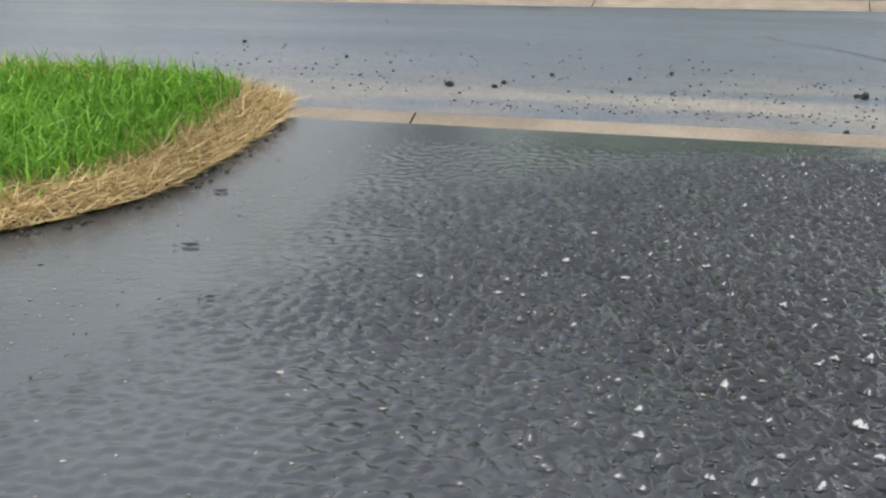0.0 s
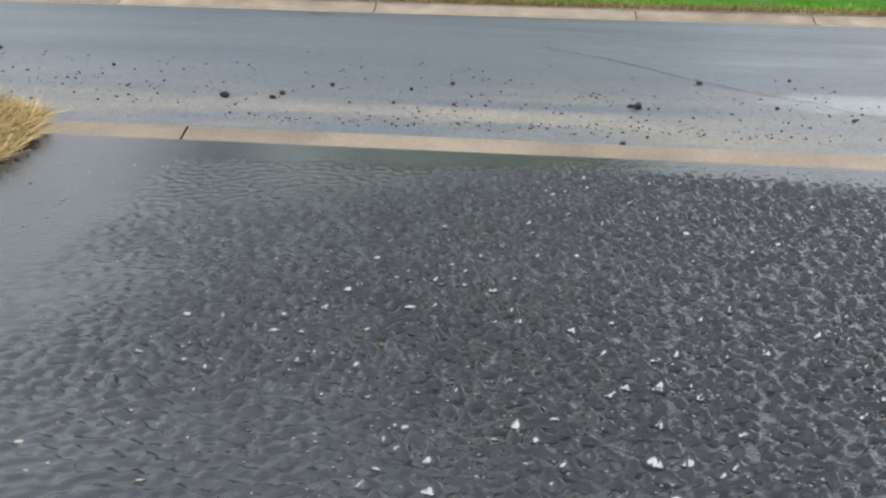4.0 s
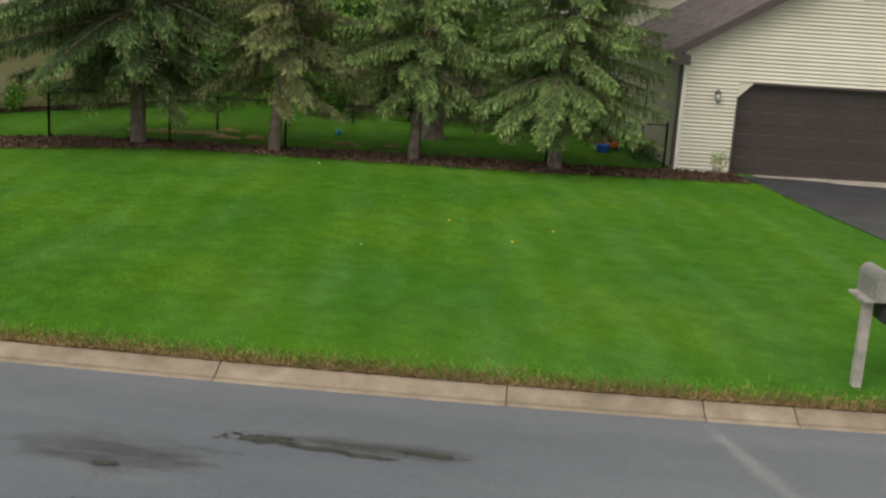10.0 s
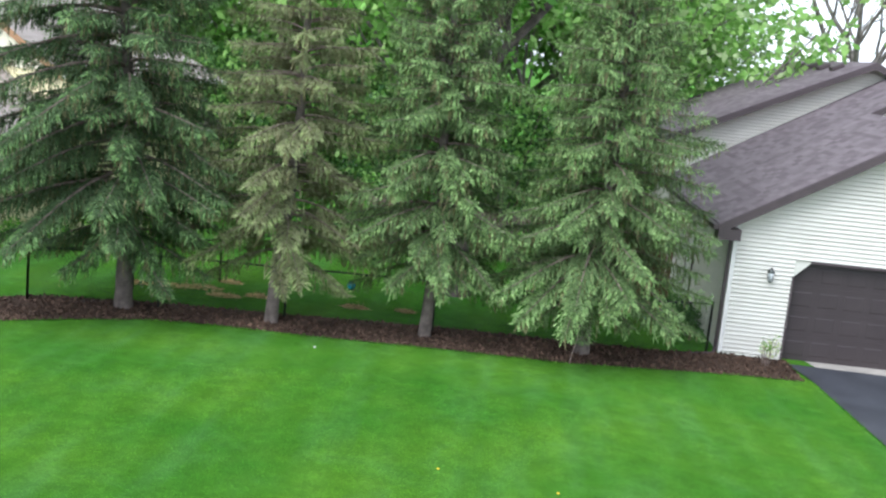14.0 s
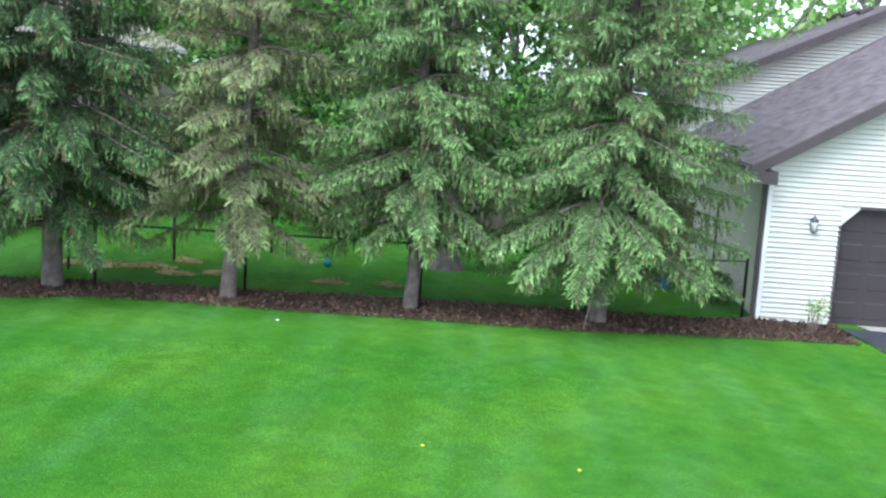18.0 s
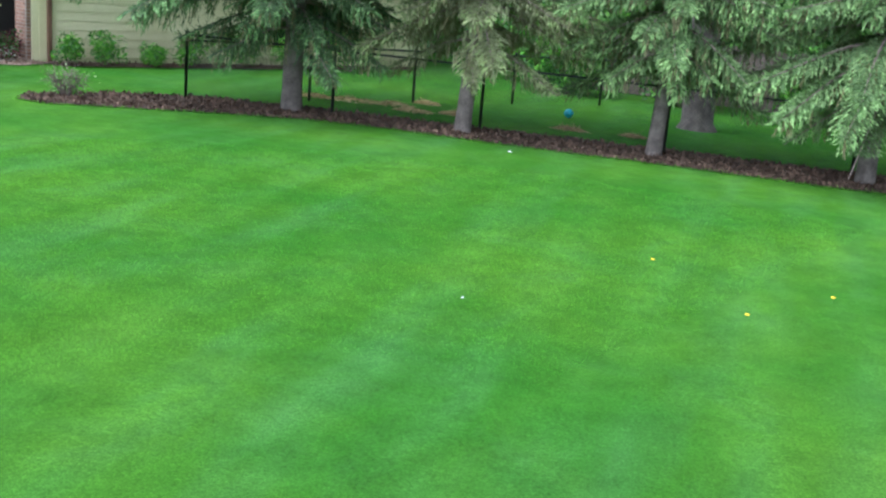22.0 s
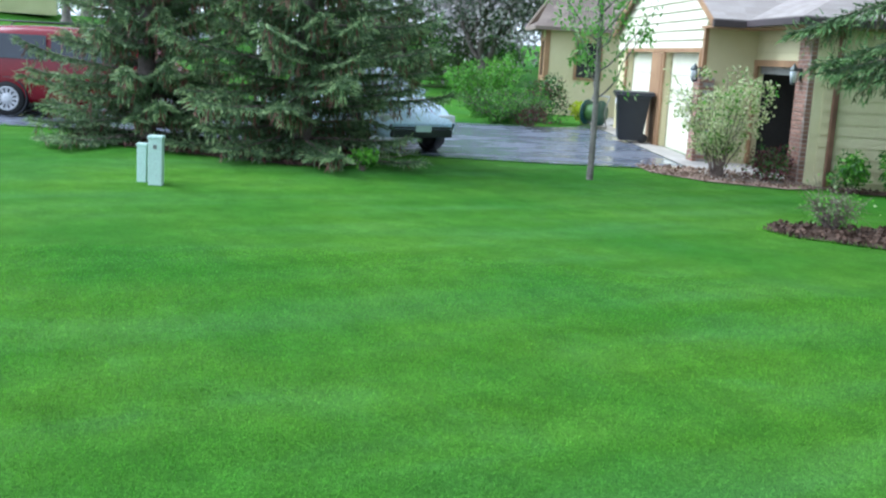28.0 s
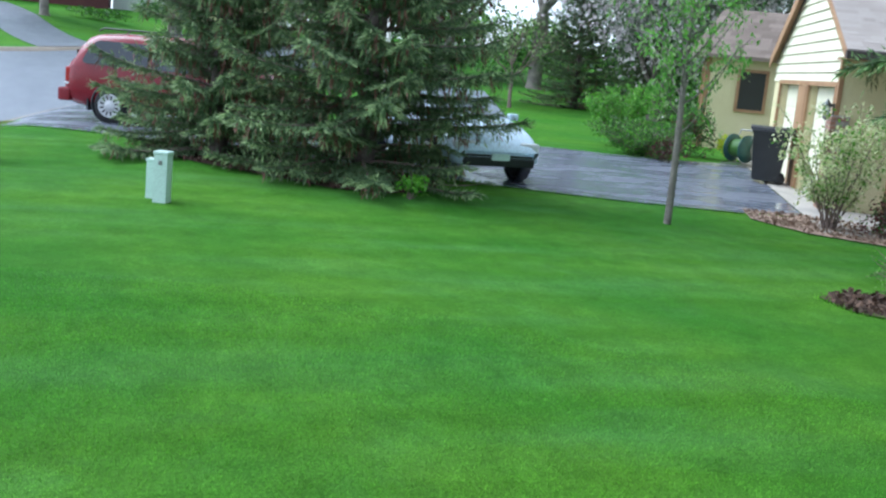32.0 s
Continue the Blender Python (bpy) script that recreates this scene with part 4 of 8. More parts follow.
        # the crest and the end of the limb
        nc = int(ln / 0.03 * dens)
        sc = rng.uniform(0.3, 1.0, nc) ** 0.7
        cw = out + rng.normal(size=(nc, 3)) * 0.4 + up * 0.2
        clothe(spine(sc), cw / np.linalg.norm(cw, axis=1, keepdims=True), np.full(nc, 0.12), np.tile(up + out * 0.4, (nc, 1)), 0.0, (sc > 0.55).astype(int), 3)
    B, W, N, I = np.concatenate(B), np.concatenate(W), np.concatenate(N), np.concatenate(I)
    part("branchwork", tubes_mesh("branchwork", limbs, 5, mats[3]), None, tree)["kind"] = "stuff"
    up_here = B[:, 2] > floor
    B, W, N, I = B[up_here], W[up_here], N[up_here], I[up_here]
    n = len(B)
    W /= np.linalg.norm(W, axis=1, keepdims=True)
    side = np.cross(W, N)
    side /= np.linalg.norm(side, axis=1, keepdims=True) + 1e-9
    half = side * (rng.uniform(0.017, 0.032, n) / 2)[:, None]
    v = np.stack([B - half, B + half, B + W * rng.uniform(0.06, 0.115, n)[:, None]], 1)
    part("crown", quick_mesh("crown", v, np.arange(3 * n).reshape(-1, 3), list(mats[:3]), I), None, tree)
    return tree


old_needle = foliage("browned_hanging_needles", (0.13, 0.125, 0.06), (0.27, 0.245, 0.12), 0.7, 0.3, 0.2)
norway = (needle_mat, tip_mat, old_needle, dead_twig)
olive = (needle_olive, tip_olive, old_needle, dead_twig)
spruce("spruce", 11, -8.03, 26.95, 12.5, 3.0, 1.6, 0.95, "tall dark green spruce with hanging boughs and bare inner twigs", (dark_needle, dark_tip, old_needle, dead_twig), lean=(-0.035, 0.0), dens=1.15, trunk_r=0.19, bare=0.13, gap=0.29, whorl=(6, 9), floor=0.7, long_limbs=((3.8, 4.05, 4.6), (2.75, 4.2, 4.2), (4.5, 3.95, 4.3), (5.2, 4.15, 3.9), (3.3, 3.75, 4.3), (2.6, 3.85, 3.9), (3.6, 4.4, 3.6), (5.8, 4.0, 4.2), (6.3, 3.8, 3.9), (6.9, 4.2, 3.6), (5.5, 3.55, 4.0), (4.9, 4.45, 3.8), (4.1, 4.25, 4.0), (3.0, 4.5, 3.9), (7.4, 3.9, 3.3)))
spruce("spruce", 23, -4.9, 27.55, 11.5, 2.4, 1.7, 0.8, "thin olive-green spruce with a leaning pale trunk", olive, lean=(0.05, 0.0), dens=1.1, trunk_r=0.15, bare=0.1, gap=0.36, whorl=(5, 8), floor=0.9)
spruce("spruce", 37, -1.61, 28.2, 12.0, 2.3, 1.65, 0.9, "full green spruce with drooping lower boughs", norway, dens=1.3, trunk_r=0.14, gap=0.31, taper=0.75, whorl=(6, 9), floor=0.75)
spruce("spruce", 41, 1.85, 28.78, 11.8, 2.85, 1.4, 0.85, "dense grey-green spruce beside the garage wall", norway, lean=(0.03, 0), dens=1.3, trunk_r=0.16, gap=0.3, taper=0.95, whorl=(6, 9), floor=0.7)
blue = (blue_needle, blue_tip, brown_needle, dead_twig)
spruce("spruce", 53, -20.1, 18.2, 8.2, 2.05, 0.08, 0.4, "broad blue-green spruce with boughs down to the lawn", blue, dens=1.75, trunk_r=0.17, stiff=0.8, gap=0.25, low_share=1.0, taper=1.1, whorl=(7, 11))
spruce("spruce", 67, -18.3, 20.25, 9.2, 2.45, 0.08, 0.45, "broad dark spruce with boughs to the ground and some brown inside", blue, dens=1.75, trunk_r=0.19, stiff=0.7, gap=0.28, low_share=1.0, taper=1.05, whorl=(7, 11))


def leafy(name, seed, height, spread, fork, leaves, leaf, mats, label, category="tree", trunk_r=0.2, bark=grey_bark, mix_share=(), clump=0.45, up_bias=0.55, m=None, kind="", group="", levels=3):
    """A broadleaf tree: forking limbs, and leaves in clumps round the outer twigs."""
    rng = np.random.default_rng(seed)
    tree = thing(name, label, category, m, group, kind)
    tubes, tips = [], []

    def grow(p, d, length, r, level):
        n = 5
        pts = [p]
        for i in range(n):
            d = d + rng.normal(size=3) * 0.14 + np.array([0, 0, 0.05])
            d /= np.linalg.norm(d)
            pts.append(pts[-1] + d * length / n)
        pts = np.array(pts)
        tubes.append((pts, np.linspace(r, r * 0.55, n + 1)))
        if level == 0:
            tips.extend(pts[2:])
            return
        for i in range(rng.integers(3, 5) + (level == levels)):
            k = rng.integers(2, n + 1)
            side = rng.normal(size=3)
            side[2] = abs(side[2]) * up_bias
            side /= np.linalg.norm(side)
            nd = d * 0.55 + side * spread
            grow(pts[k], nd / np.linalg.norm(nd), length * rng.uniform(0.55, 0.8), r * 0.5, level - 1)
        grow(pts[-1], d, length * 0.62, r * 0.55, level - 1)

    trunk = np.array([[0, 0, -0.1], [0, 0, 0.15], [rng.normal() * 0.05, rng.normal() * 0.05, fork * 0.55], [rng.normal() * 0.1, rng.normal() * 0.1, fork]])
    part("trunk", tubes_mesh("trunk", [(trunk, [trunk_r * 1.7, trunk_r * 1.15, trunk_r, trunk_r * 0.9])], 14, bark), None, tree)
    for i in range(rng.integers(4, 6)):
        az = i * 1.35 + rng.uniform(-0.4, 0.4)
        d = np.array([math.cos(az) * spread, math.sin(az) * spread, 1.0])
        grow(trunk[-1], d / np.linalg.norm(d), (height - fork) * 0.46, trunk_r * 0.55, levels - 1)
    part("branchwork", tubes_mesh("branchwork", tubes, 5, bark), None, tree)["kind"] = "stuff"
    tips = np.array(tips)
    c = tips[rng.integers(0, len(tips), leaves)] + rng.normal(size=(leaves, 3)) * clump
    idx = rng.choice(len(mats), leaves, p=mix_share) if mix_share else None
    part("crown", leaves_mesh("crown", c, rng.uniform(0.6, 1.3, leaves) * leaf, list(mats), rng, idx), None, tree)
    return tree


# the young tree by the driveway
def young_tree(seed, m):
    rng = np.random.default_rng(seed)
    tree = thing("young_tree", "slim young tree with fresh green leaves on the lawn", "tree", m)
    hs = np.linspace(-0.1, 4.9, 14)
    stem = np.c_[0.02 * np.sin(hs * 1.3), 0.02 * np.cos(hs * 1.1), hs]
    part("trunk", tubes_mesh("trunk", [(stem, 0.056 * (1 - hs / 5.4) ** 0.8)], 12, grey_bark), None, tree)
    tubes, tips = [], []
    for i in range(30):
        z = 1.25 + 3.4 * (i / 30) ** 0.9
        az, ln = i * 2.4 + rng.uniform(-0.3, 0.3), rng.uniform(0.75, 1.15) * (1.62 - 0.27 * z)
        out = np.array([math.cos(az), math.sin(az), 0])
        s = np.linspace(0, 1, 7)[:, None]
        pts = np.array([0, 0, z]) + out * ln * 0.75 * s**0.9 + np.array([0, 0, 1.0]) * ln * 0.95 * s**1.2 + rng.normal(size=(7, 3)) * 0.02
        tubes.append((pts, np.linspace(0.016, 0.004, 7)))
        tips.extend(pts[2:])
        for k in range(5):
            p = pts[rng.integers(2, 7)]
            d = rng.normal(size=3) * 0.5 + out * 0.4
            q = p + d * 0.26 * (1, 1, 0.5) - np.array([0, 0, 0.04])
            tubes.append((np.array([p, (p + q) / 2 + (0, 0, 0.03), q]), [0.006, 0.004, 0.002]))
            tips.extend([(p + q) / 2, q, q])
    part("branchwork", tubes_mesh("branchwork", tubes, 5, grey_bark), None, tree)["kind"] = "stuff"
    tips = np.array(tips)
    n = 3800
    c = tips[rng.integers(0, len(tips), n)] + rng.normal(size=(n, 3)) * (0.065, 0.065, 0.075)
    part("crown", leaves_mesh("crown", c, rng.uniform(0.055, 0.12, n), [leaf_mat, pale_leaf], rng, rng.choice(2, n, p=(0.75, 0.25)), 1.2, 0.38), None, tree)


young_tree(5, pose(-15.74, 24.15, float(turf_z(-15.74, 24.1))))
# the old tree behind the fence
leafy("shade_tree", 8, 15, 0.75, 5.0, 15000, 0.24, [wood_leaf, leaf_mat], "old shade tree with flared grey trunk behind the fence", trunk_r=0.3, bark=bark_mat, mix_share=(0.5, 0.5), clump=0.7, m=pose(-1.6, 33.0, float(turf_z(-1.6, 33.0))))
# crab apple in blossom by the far drive
crab = leafy("blossom_tree", 9, 8.4, 0.85, 1.2, 52000, 0.2, [bloom_mat, blossom_leaf], "crab apple tree covered in pale pink blossom", trunk_r=0.24, bark=bark_mat, mix_share=(0.6, 0.4), clump=1.0, up_bias=0.7, m=pose(-40.5, 36.3, float(lawn_z(-40.5, 36.3))))
# bare-limbed tree over the roof
leafy("budding_tree", 15, 17, 0.6, 6.0, 2600, 0.22, [pale_leaf], "tall tree just coming into leaf behind the house", trunk_r=0.3, clump=0.5, m=pose(13, 57, -0.8))
leafy("budding_tree", 16, 16, 0.65, 5.0, 3200, 0.22, [pale_leaf, wood_leaf], "tall tree just coming into leaf behind the house", trunk_r=0.28, mix_share=(0.6, 0.4), clump=0.5, m=pose(21, 60, -0.9))
# a wood behind the back gardens: three trees, repeated with other turns and sizes
wood_a = leafy("woodland_tree", 31, 17, 0.8, 3.0, 9500, 0.42, [wood_leaf, leaf_mat], "tall woodland tree in bright spring leaf", trunk_r=0.28, mix_share=(0.7, 0.3), clump=0.95, m=pose(-9.5, 47, 0), group="woodland")
wood_b = leafy("woodland_tree", 32, 15, 0.85, 2.0, 9500, 0.4, [wood_leaf, pale_leaf], "tall woodland tree in bright spring leaf", trunk_r=0.25, mix_share=(0.8, 0.2), clump=0.95, m=pose(0.5, 49, 0), group="woodland")
rw = random.Random(4)
for i, (x, y) in enumerate([(-4, 44), (-15, 49), (-2.5, 53), (-20, 55), (-10, 58), (0, 62), (-28, 57), (-34, 62), (-42, 60), (-7, 52), (-62, 44), (-104, 40), (-112, 24), (-108, 8), (-104, -4), (-118, 33)]):
    s = rw.uniform(0.8, 1.15)
    copy_thing((wood_a, wood_b)[i % 2], pose(x, y, -0.6, 0, 0, rw.uniform(0, 360)) @ Matrix.Diagonal((s, s, s * rw.uniform(0.85, 1.1), 1)))


def bush(name, seed, x, y, w, d, h, mats, count, leaf, label, share=(), stems=0, stem_mat=None, z=None, flat=0.0, lift=0.0, slim=0.55):
    rng = np.random.default_rng(seed)
    z = float(turf_z(x, y)) if z is None else z
    ob = thing(name, label, "shrub", pose(x, y, z), group="shrubs")
    nl = 14
    lobes = np.c_[rng.uniform(-0.62, 0.62, nl) * w / 2, rng.uniform(-0.62, 0.62, nl) * d / 2, (lift + (0.25 + 0.5 * rng.uniform(size=nl)) * (1 - lift)) * h]
    pick = rng.integers(0, nl, count)
    n = rng.normal(size=(count, 3))
    n /= np.linalg.norm(n, axis=1, keepdims=True)
    r = rng.uniform(0.55, 1.05, count)[:, None] * np.array([w, d, h]) * 0.27
    c = lobes[pick] + n * r
    c[:, 2] = np.clip(c[:, 2], 0.02, None)
    idx = rng.choice(len(mats), count, p=share) if share else None
    part("foliage", leaves_mesh("foliage", c, rng.uniform(0.6, 1.3, count) * leaf, list(mats), rng, idx, flat, slim), None, ob)
    tubes = []
    for i in range(max(stems, 7)):
        t = lobes[i % nl] + rng.normal(size=3) * 0.05
        p0 = np.array([rng.normal() * 0.05, rng.normal() * 0.05, -0.03])
        mid = p0 * 0.4 + t * 0.6 + np.array([0, 0, -0.08 * h])
        tubes.append((np.array([p0, (p0 + mid) / 2 + rng.normal(size=3) * 0.02, mid, t, t * 1.12]), np.array([1, 0.9, 0.75, 0.5, 0.25]) * (0.007 + 0.004 * h)))
    part("stem_fan", tubes_mesh("stem_fan", tubes, 5, stem_mat or dead_twig), None, ob)["kind"] = "stuff"
    return ob


def vase_shrub(name, seed, x, y, w, h, stems, leaves, leaf, mats, share, label, bare):
    """Thin stems fanning out from one foot, leafy in their upper part."""
    rng = np.random.default_rng(seed)
    ob = thing(name, label, "shrub", pose(x, y, float(turf_z(x, y))), group="shrubs")
    tubes, spots = [], []
    for i in range(stems):
        az, lean = rng.uniform(0, 6.283), rng.uniform(0.05, 1.0) ** 0.6
        out = np.array([math.cos(az), math.sin(az), 0])
        top = h * rng.uniform(0.75, 1.05) * (1 - 0.3 * lean)
        q = np.linspace(0, 1, 9)[:, None]
        pts = out * (0.05 + lean * w / 2 * q**1.2) + np.array([0, 0, 1.0]) * top * q + rng.normal(size=(9, 3)) * 0.018
        pts[0, 2] = -0.04
        tubes.append((pts, np.linspace(0.011, 0.003, 9)))
        spots.extend(pts[int(9 * bare):])
        for k in range(4):
            p = pts[rng.integers(int(9 * bare), 9)]
            e = p + rng.normal(size=3) * 0.13 + out * 0.06
            tubes.append((np.array([p, (p + e) / 2 + (0, 0, 0.01), e]), [0.004, 0.003, 0.002]))
            spots.extend([e, (p + e) / 2])
    st = part("stem_fan", tubes_mesh("stem_fan", tubes, 5, dead_twig), None, ob)
    st["kind"] = "stuff"
    spots = np.array(spots)
    c = spots[rng.integers(0, len(spots), leaves)] + rng.normal(size=(leaves, 3)) * 0.05
    part("foliage", leaves_mesh("foliage", c, rng.uniform(0.6, 1.3, leaves) * leaf, list(mats), rng, rng.choice(len(mats), leaves, p=share), 0.0, 0.5), None, ob)


vase_shrub("variegated_shrub", 71, -15.95, 27.0, 1.7, 2.0, 34, 5200, 0.066, [cream_leaf, shrub_leaf], (0.78, 0.22), "airy pale cream-green shrub with bare lower stems", 0.4)
vase_shrub("sprouting_shrub", 73, -11.3, 24.75, 0.6, 0.52, 46, 700, 0.045, [pale_leaf, shrub_leaf], (0.25, 0.75), "small cut-back shrub sprouting fresh leaves", 0.55)
bush("dark_shrub", 72, -15.45, 27.75, 0.85, 0.8, 0.7, [wine_leaf, yew_leaf], 1500, 0.06, "dark reddish shrub beside the open garage", (0.6, 0.4))
vase_shrub("rounded_shrub", 74, -27.7, 28.95, 2.1, 1.75, 60, 9000, 0.085, [shrub_leaf, leaf_mat], (0.6, 0.4), "large loose bright green shrub by the drive", 0.1)
vase_shrub("spreading_shrub", 75, -25.75, 28.45, 2.5, 0.95, 70, 9000, 0.07, [yew_leaf, shrub_leaf], (0.6, 0.4), "spreading darker green shrub at the drive's edge", 0.05)
bush("rust_shrub", 76, -24.75, 28.75, 1.0, 0.9, 0.6, [wine_leaf, yew_leaf], 1100, 0.07, "low rusty brown shrub", (0.6, 0.4))
bush("evergreen_shrub", 77, -26.6, 30.3, 1.4, 1.3, 1.35, [yew_leaf, wine_leaf], 3000, 0.08, "dark evergreen shrub by the path", (0.8, 0.2))
bush("golden_shrub", 78, -26.1, 31.25, 0.95, 0.9, 0.7, [gold_leaf], 1500, 0.09, "small golden yellow shrub by the path")
bush("seedling", 79, -16.62, 20.6, 0.42, 0.42, 0.36, [shrub_leaf], 160, 0.1, "bright green seedling growing out under the spruce")
for i, (s, v, w, h) in enumerate([(-3.95, 1.5, 0.7, 0.75), (-3.95, 2.3, 0.8, 0.8), (-4.0, 3.4, 0.7, 0.6), (-4.0, 4.4, 1.0, 0.85), (-4.1, 5.6, 1.1, 0.9), (-4.2, 7.0, 1.4, 1.0), (-4.5, 8.6, 1.6, 1.2)]):
    p = hb(s, v)
    bush("border_plant", 80 + i, p.x, p.y, w, w, h, [shrub_leaf, yew_leaf], 900, 0.11, "leafy green border plant by the yellow wall", (0.7, 0.3), slim=0.3)
bush("foundation_plant", 91, 6.05, 30.05, 0.55, 0.4, 0.75, [cream_leaf, shrub_leaf], 300, 0.06, "sparse pale green plant by the garage wall", (0.6, 0.4), 14, lift=0.2)
for i, (x, y, w) in enumerate([(4.45, 32.0, 0.8), (4.4, 33.2, 0.9), (4.3, 34.6, 0.9)]):
    bush("shade_plant", 92 + i, x, y, w, w, 0.55, [yew_leaf], 700, 0.08, "dark shade plant along the cream side wall")
for i, (x, y, w, h) in enumerate([(-5.5, 36.5, 2.2, 1.7), (-2.6, 37.2, 2.0, 1.4), (0.6, 37.6, 2.2, 1.6), (-7.2, 38.8, 2.4, 2.2), (-4.4, 40.5, 2.6, 2.4), (2.6, 41, 2.5, 2.2)]):
    bush("garden_shrub", 100 + i, x, y, w, w, h, [shrub_leaf, yew_leaf], 2600, 0.14, "loose green garden shrub at the back of the yard", (0.5, 0.5))


# ---- house on the right: garage gable towards the street ----
def courses(parent, name, mat, x0, x1, z0, z1, step, y, top=None, thick=0.045, skip=(), gap=0.024):
    """Lap boards one by one; top(x) limits them under a sloping roof; skip: openings (x0, x1, z1) from the ground."""
    z = z0
    while z < z1 - 0.01:
        zt = min(z + step, z1) - gap
        spans = [(x0, x1)]
        for a, b, h in skip:
            if z + step * 0.4 < h:
                spans = [s for p, q in spans for s in ((p, min(q, a)), (max(p, b), q)) if s[1] - s[0] > 0.03]
        for p, q in spans:
            bl, br, tl, tr = p, q, p, q
            if top:
                lo, hi = top(z), top(zt)
                if lo is None:
                    continue
                hi = hi or ((lo[0] + lo[1]) / 2, (lo[0] + lo[1]) / 2 + 0.01)
                bl, br, tl, tr = max(p, lo[0]), min(q, lo[1]), max(p, hi[0]), min(q, hi[1])
                if br - bl < 0.05 or tr - tl < 0.005:
                    continue
            bm = bmesh.new()
            v = [bm.verts.new(c) for c in ((bl, y, z), (br, y, z), (tr, y, zt), (tl, y, zt), (bl, y - thick, z), (br, y - thick, z), (tr, y - 0.004, zt), (tl, y - 0.004, zt))]
            for f in ((4, 5, 6, 7), (0, 4, 7, 3), (1, 2, 6, 5), (0, 1, 5, 4), (3, 7, 6, 2)):
                bm.faces.new([v[i] for i in f])
            part(name, bm, mat, parent)
        z = zt + gap


def shingle_roof(parent, name, mat, quad, course=0.145, tab=0.32, seed=1, thick=0.1):
    """A roof plane: a deck, and overlapping tabs on it. quad: eave left, eave right, ridge right, ridge left."""
    p = [Vector(c) for c in quad]
    bm = bmesh.new()
    slab(bm, p, thick)
    deck = part(name, bm, mat, parent)
    rng = np.random.default_rng(seed)
    n = (p[1] - p[0]).cross(p[3] - p[0]).normalized()
    if n.z < 0:
        n = -n
    rows = max(2, int((p[3] - p[0]).length / course))
    vs = []
    for r in range(rows):
        f0, f1 = r / rows, min(1.0, (r + 1.06) / rows)
        a0, b0, a1, b1 = p[0].lerp(p[3], f0), p[1].lerp(p[2], f0), p[0].lerp(p[3], f1), p[1].lerp(p[2], f1)
        k = max(1, int((b0 - a0).length / tab))
        cuts = np.sort(np.clip(np.linspace(0, 1, k + 1) + rng.uniform(-0.3, 0.3, k + 1) / k, 0, 1))
        cuts[0], cuts[-1] = 0, 1
        for c0, c1 in zip(cuts, cuts[1:]):
            up = n * (0.006 + rng.uniform(0, 0.004))
            vs.append([a0.lerp(b0, c0) + up, a0.lerp(b0, c1) + up, a1.lerp(b1, c1) + n * 0.003, a1.lerp(b1, c0) + n * 0.003])
    v = np.array([[list(c) for c in q] for q in vs])
    sh = part("shingles", quick_mesh("shingles", v, np.arange(4 * len(v)).reshape(-1, 4), [mat]), None, deck)
    sh["kind"] = "stuff"
    return deck


def lantern(name, m, label):
    """A wall lantern: back plate, arm, caged glass and a cap."""
    lamp = thing(name, label, "wall lamp", m)
    part("back_plate", boxes((-0.05, 0.05, -0.02, 0.0, -0.12, 0.1), bevel=0.006), dull_metal, lamp)
    part("arm", boxes((-0.012, 0.012, -0.13, -0.02, 0.06, 0.085)), dull_metal, lamp)
    bm = bmesh.new()
    lathe(bm, [(0.045, -0.16), (0.075, 0.04), (0.07, 0.045)], 8, (0, -0.12))
    part("glass", bm, lens_mat, lamp, "clear glass of the lantern")
    bm = bmesh.new()
    lathe(bm, [(0.095, 0.04), (0.08, 0.07), (0.03, 0.13), (0.008, 0.17)], 8, (0, -0.12))
    part("cap", bm, dull_metal, lamp)
    bm = bmesh.new()
    lathe(bm, [(0.01, -0.2), (0.05, -0.175), (0.052, -0.155)], 8, (0, -0.12))
    part("base", bm, dull_metal, lamp)
    for i in range(4):
        a = i * math.pi / 2 + math.pi / 4
        part("cage_bar", boxes((0.062 * math.cos(a) - 0.005, 0.062 * math.cos(a) + 0.005, -0.12 + 0.062 * math.sin(a) - 0.005, -0.12 + 0.062 * math.sin(a) + 0.005, -0.16, 0.045)), dull_metal, lamp)
    return lamp


HA = pose(5.06, 30.72, -0.66, 0, 0, 4.5)
ha = thing("house_right", "house with cream siding, brown trim and brown shingle roof", "house", HA)


def rake(a):
    return 3.44 + 0.585 * a


# front wall with a chamfered door opening
D0, D1, DT, CH = 1.47, 6.35, 2.38, 0.34
bm = bmesh.new()
prism(bm, [(0, -0.3), (D0, -0.3), (D0, DT - CH), (D0 + CH, DT), (D1 - CH, DT), (D1, DT - CH), (D1, -0.3), (8.2, -0.3), (8.2, rake(0) - 0.12), (4.1, rake(4.1) - 0.12), (0, rake(0) - 0.12)], 0.0, 0.14)
part("front_wall", bm, siding_a, ha)
part("side_wall", boxes((0.0, 0.14, 0.141, 9.0, -0.3, rake(0) - 0.13)), siding_a, ha, "cream siding of the shaded side wall")
part("side_wall", boxes((8.06, 8.2, 0.141, 9.0, -0.3, rake(0) - 0.13)), siding_a, ha)
z = 0.0
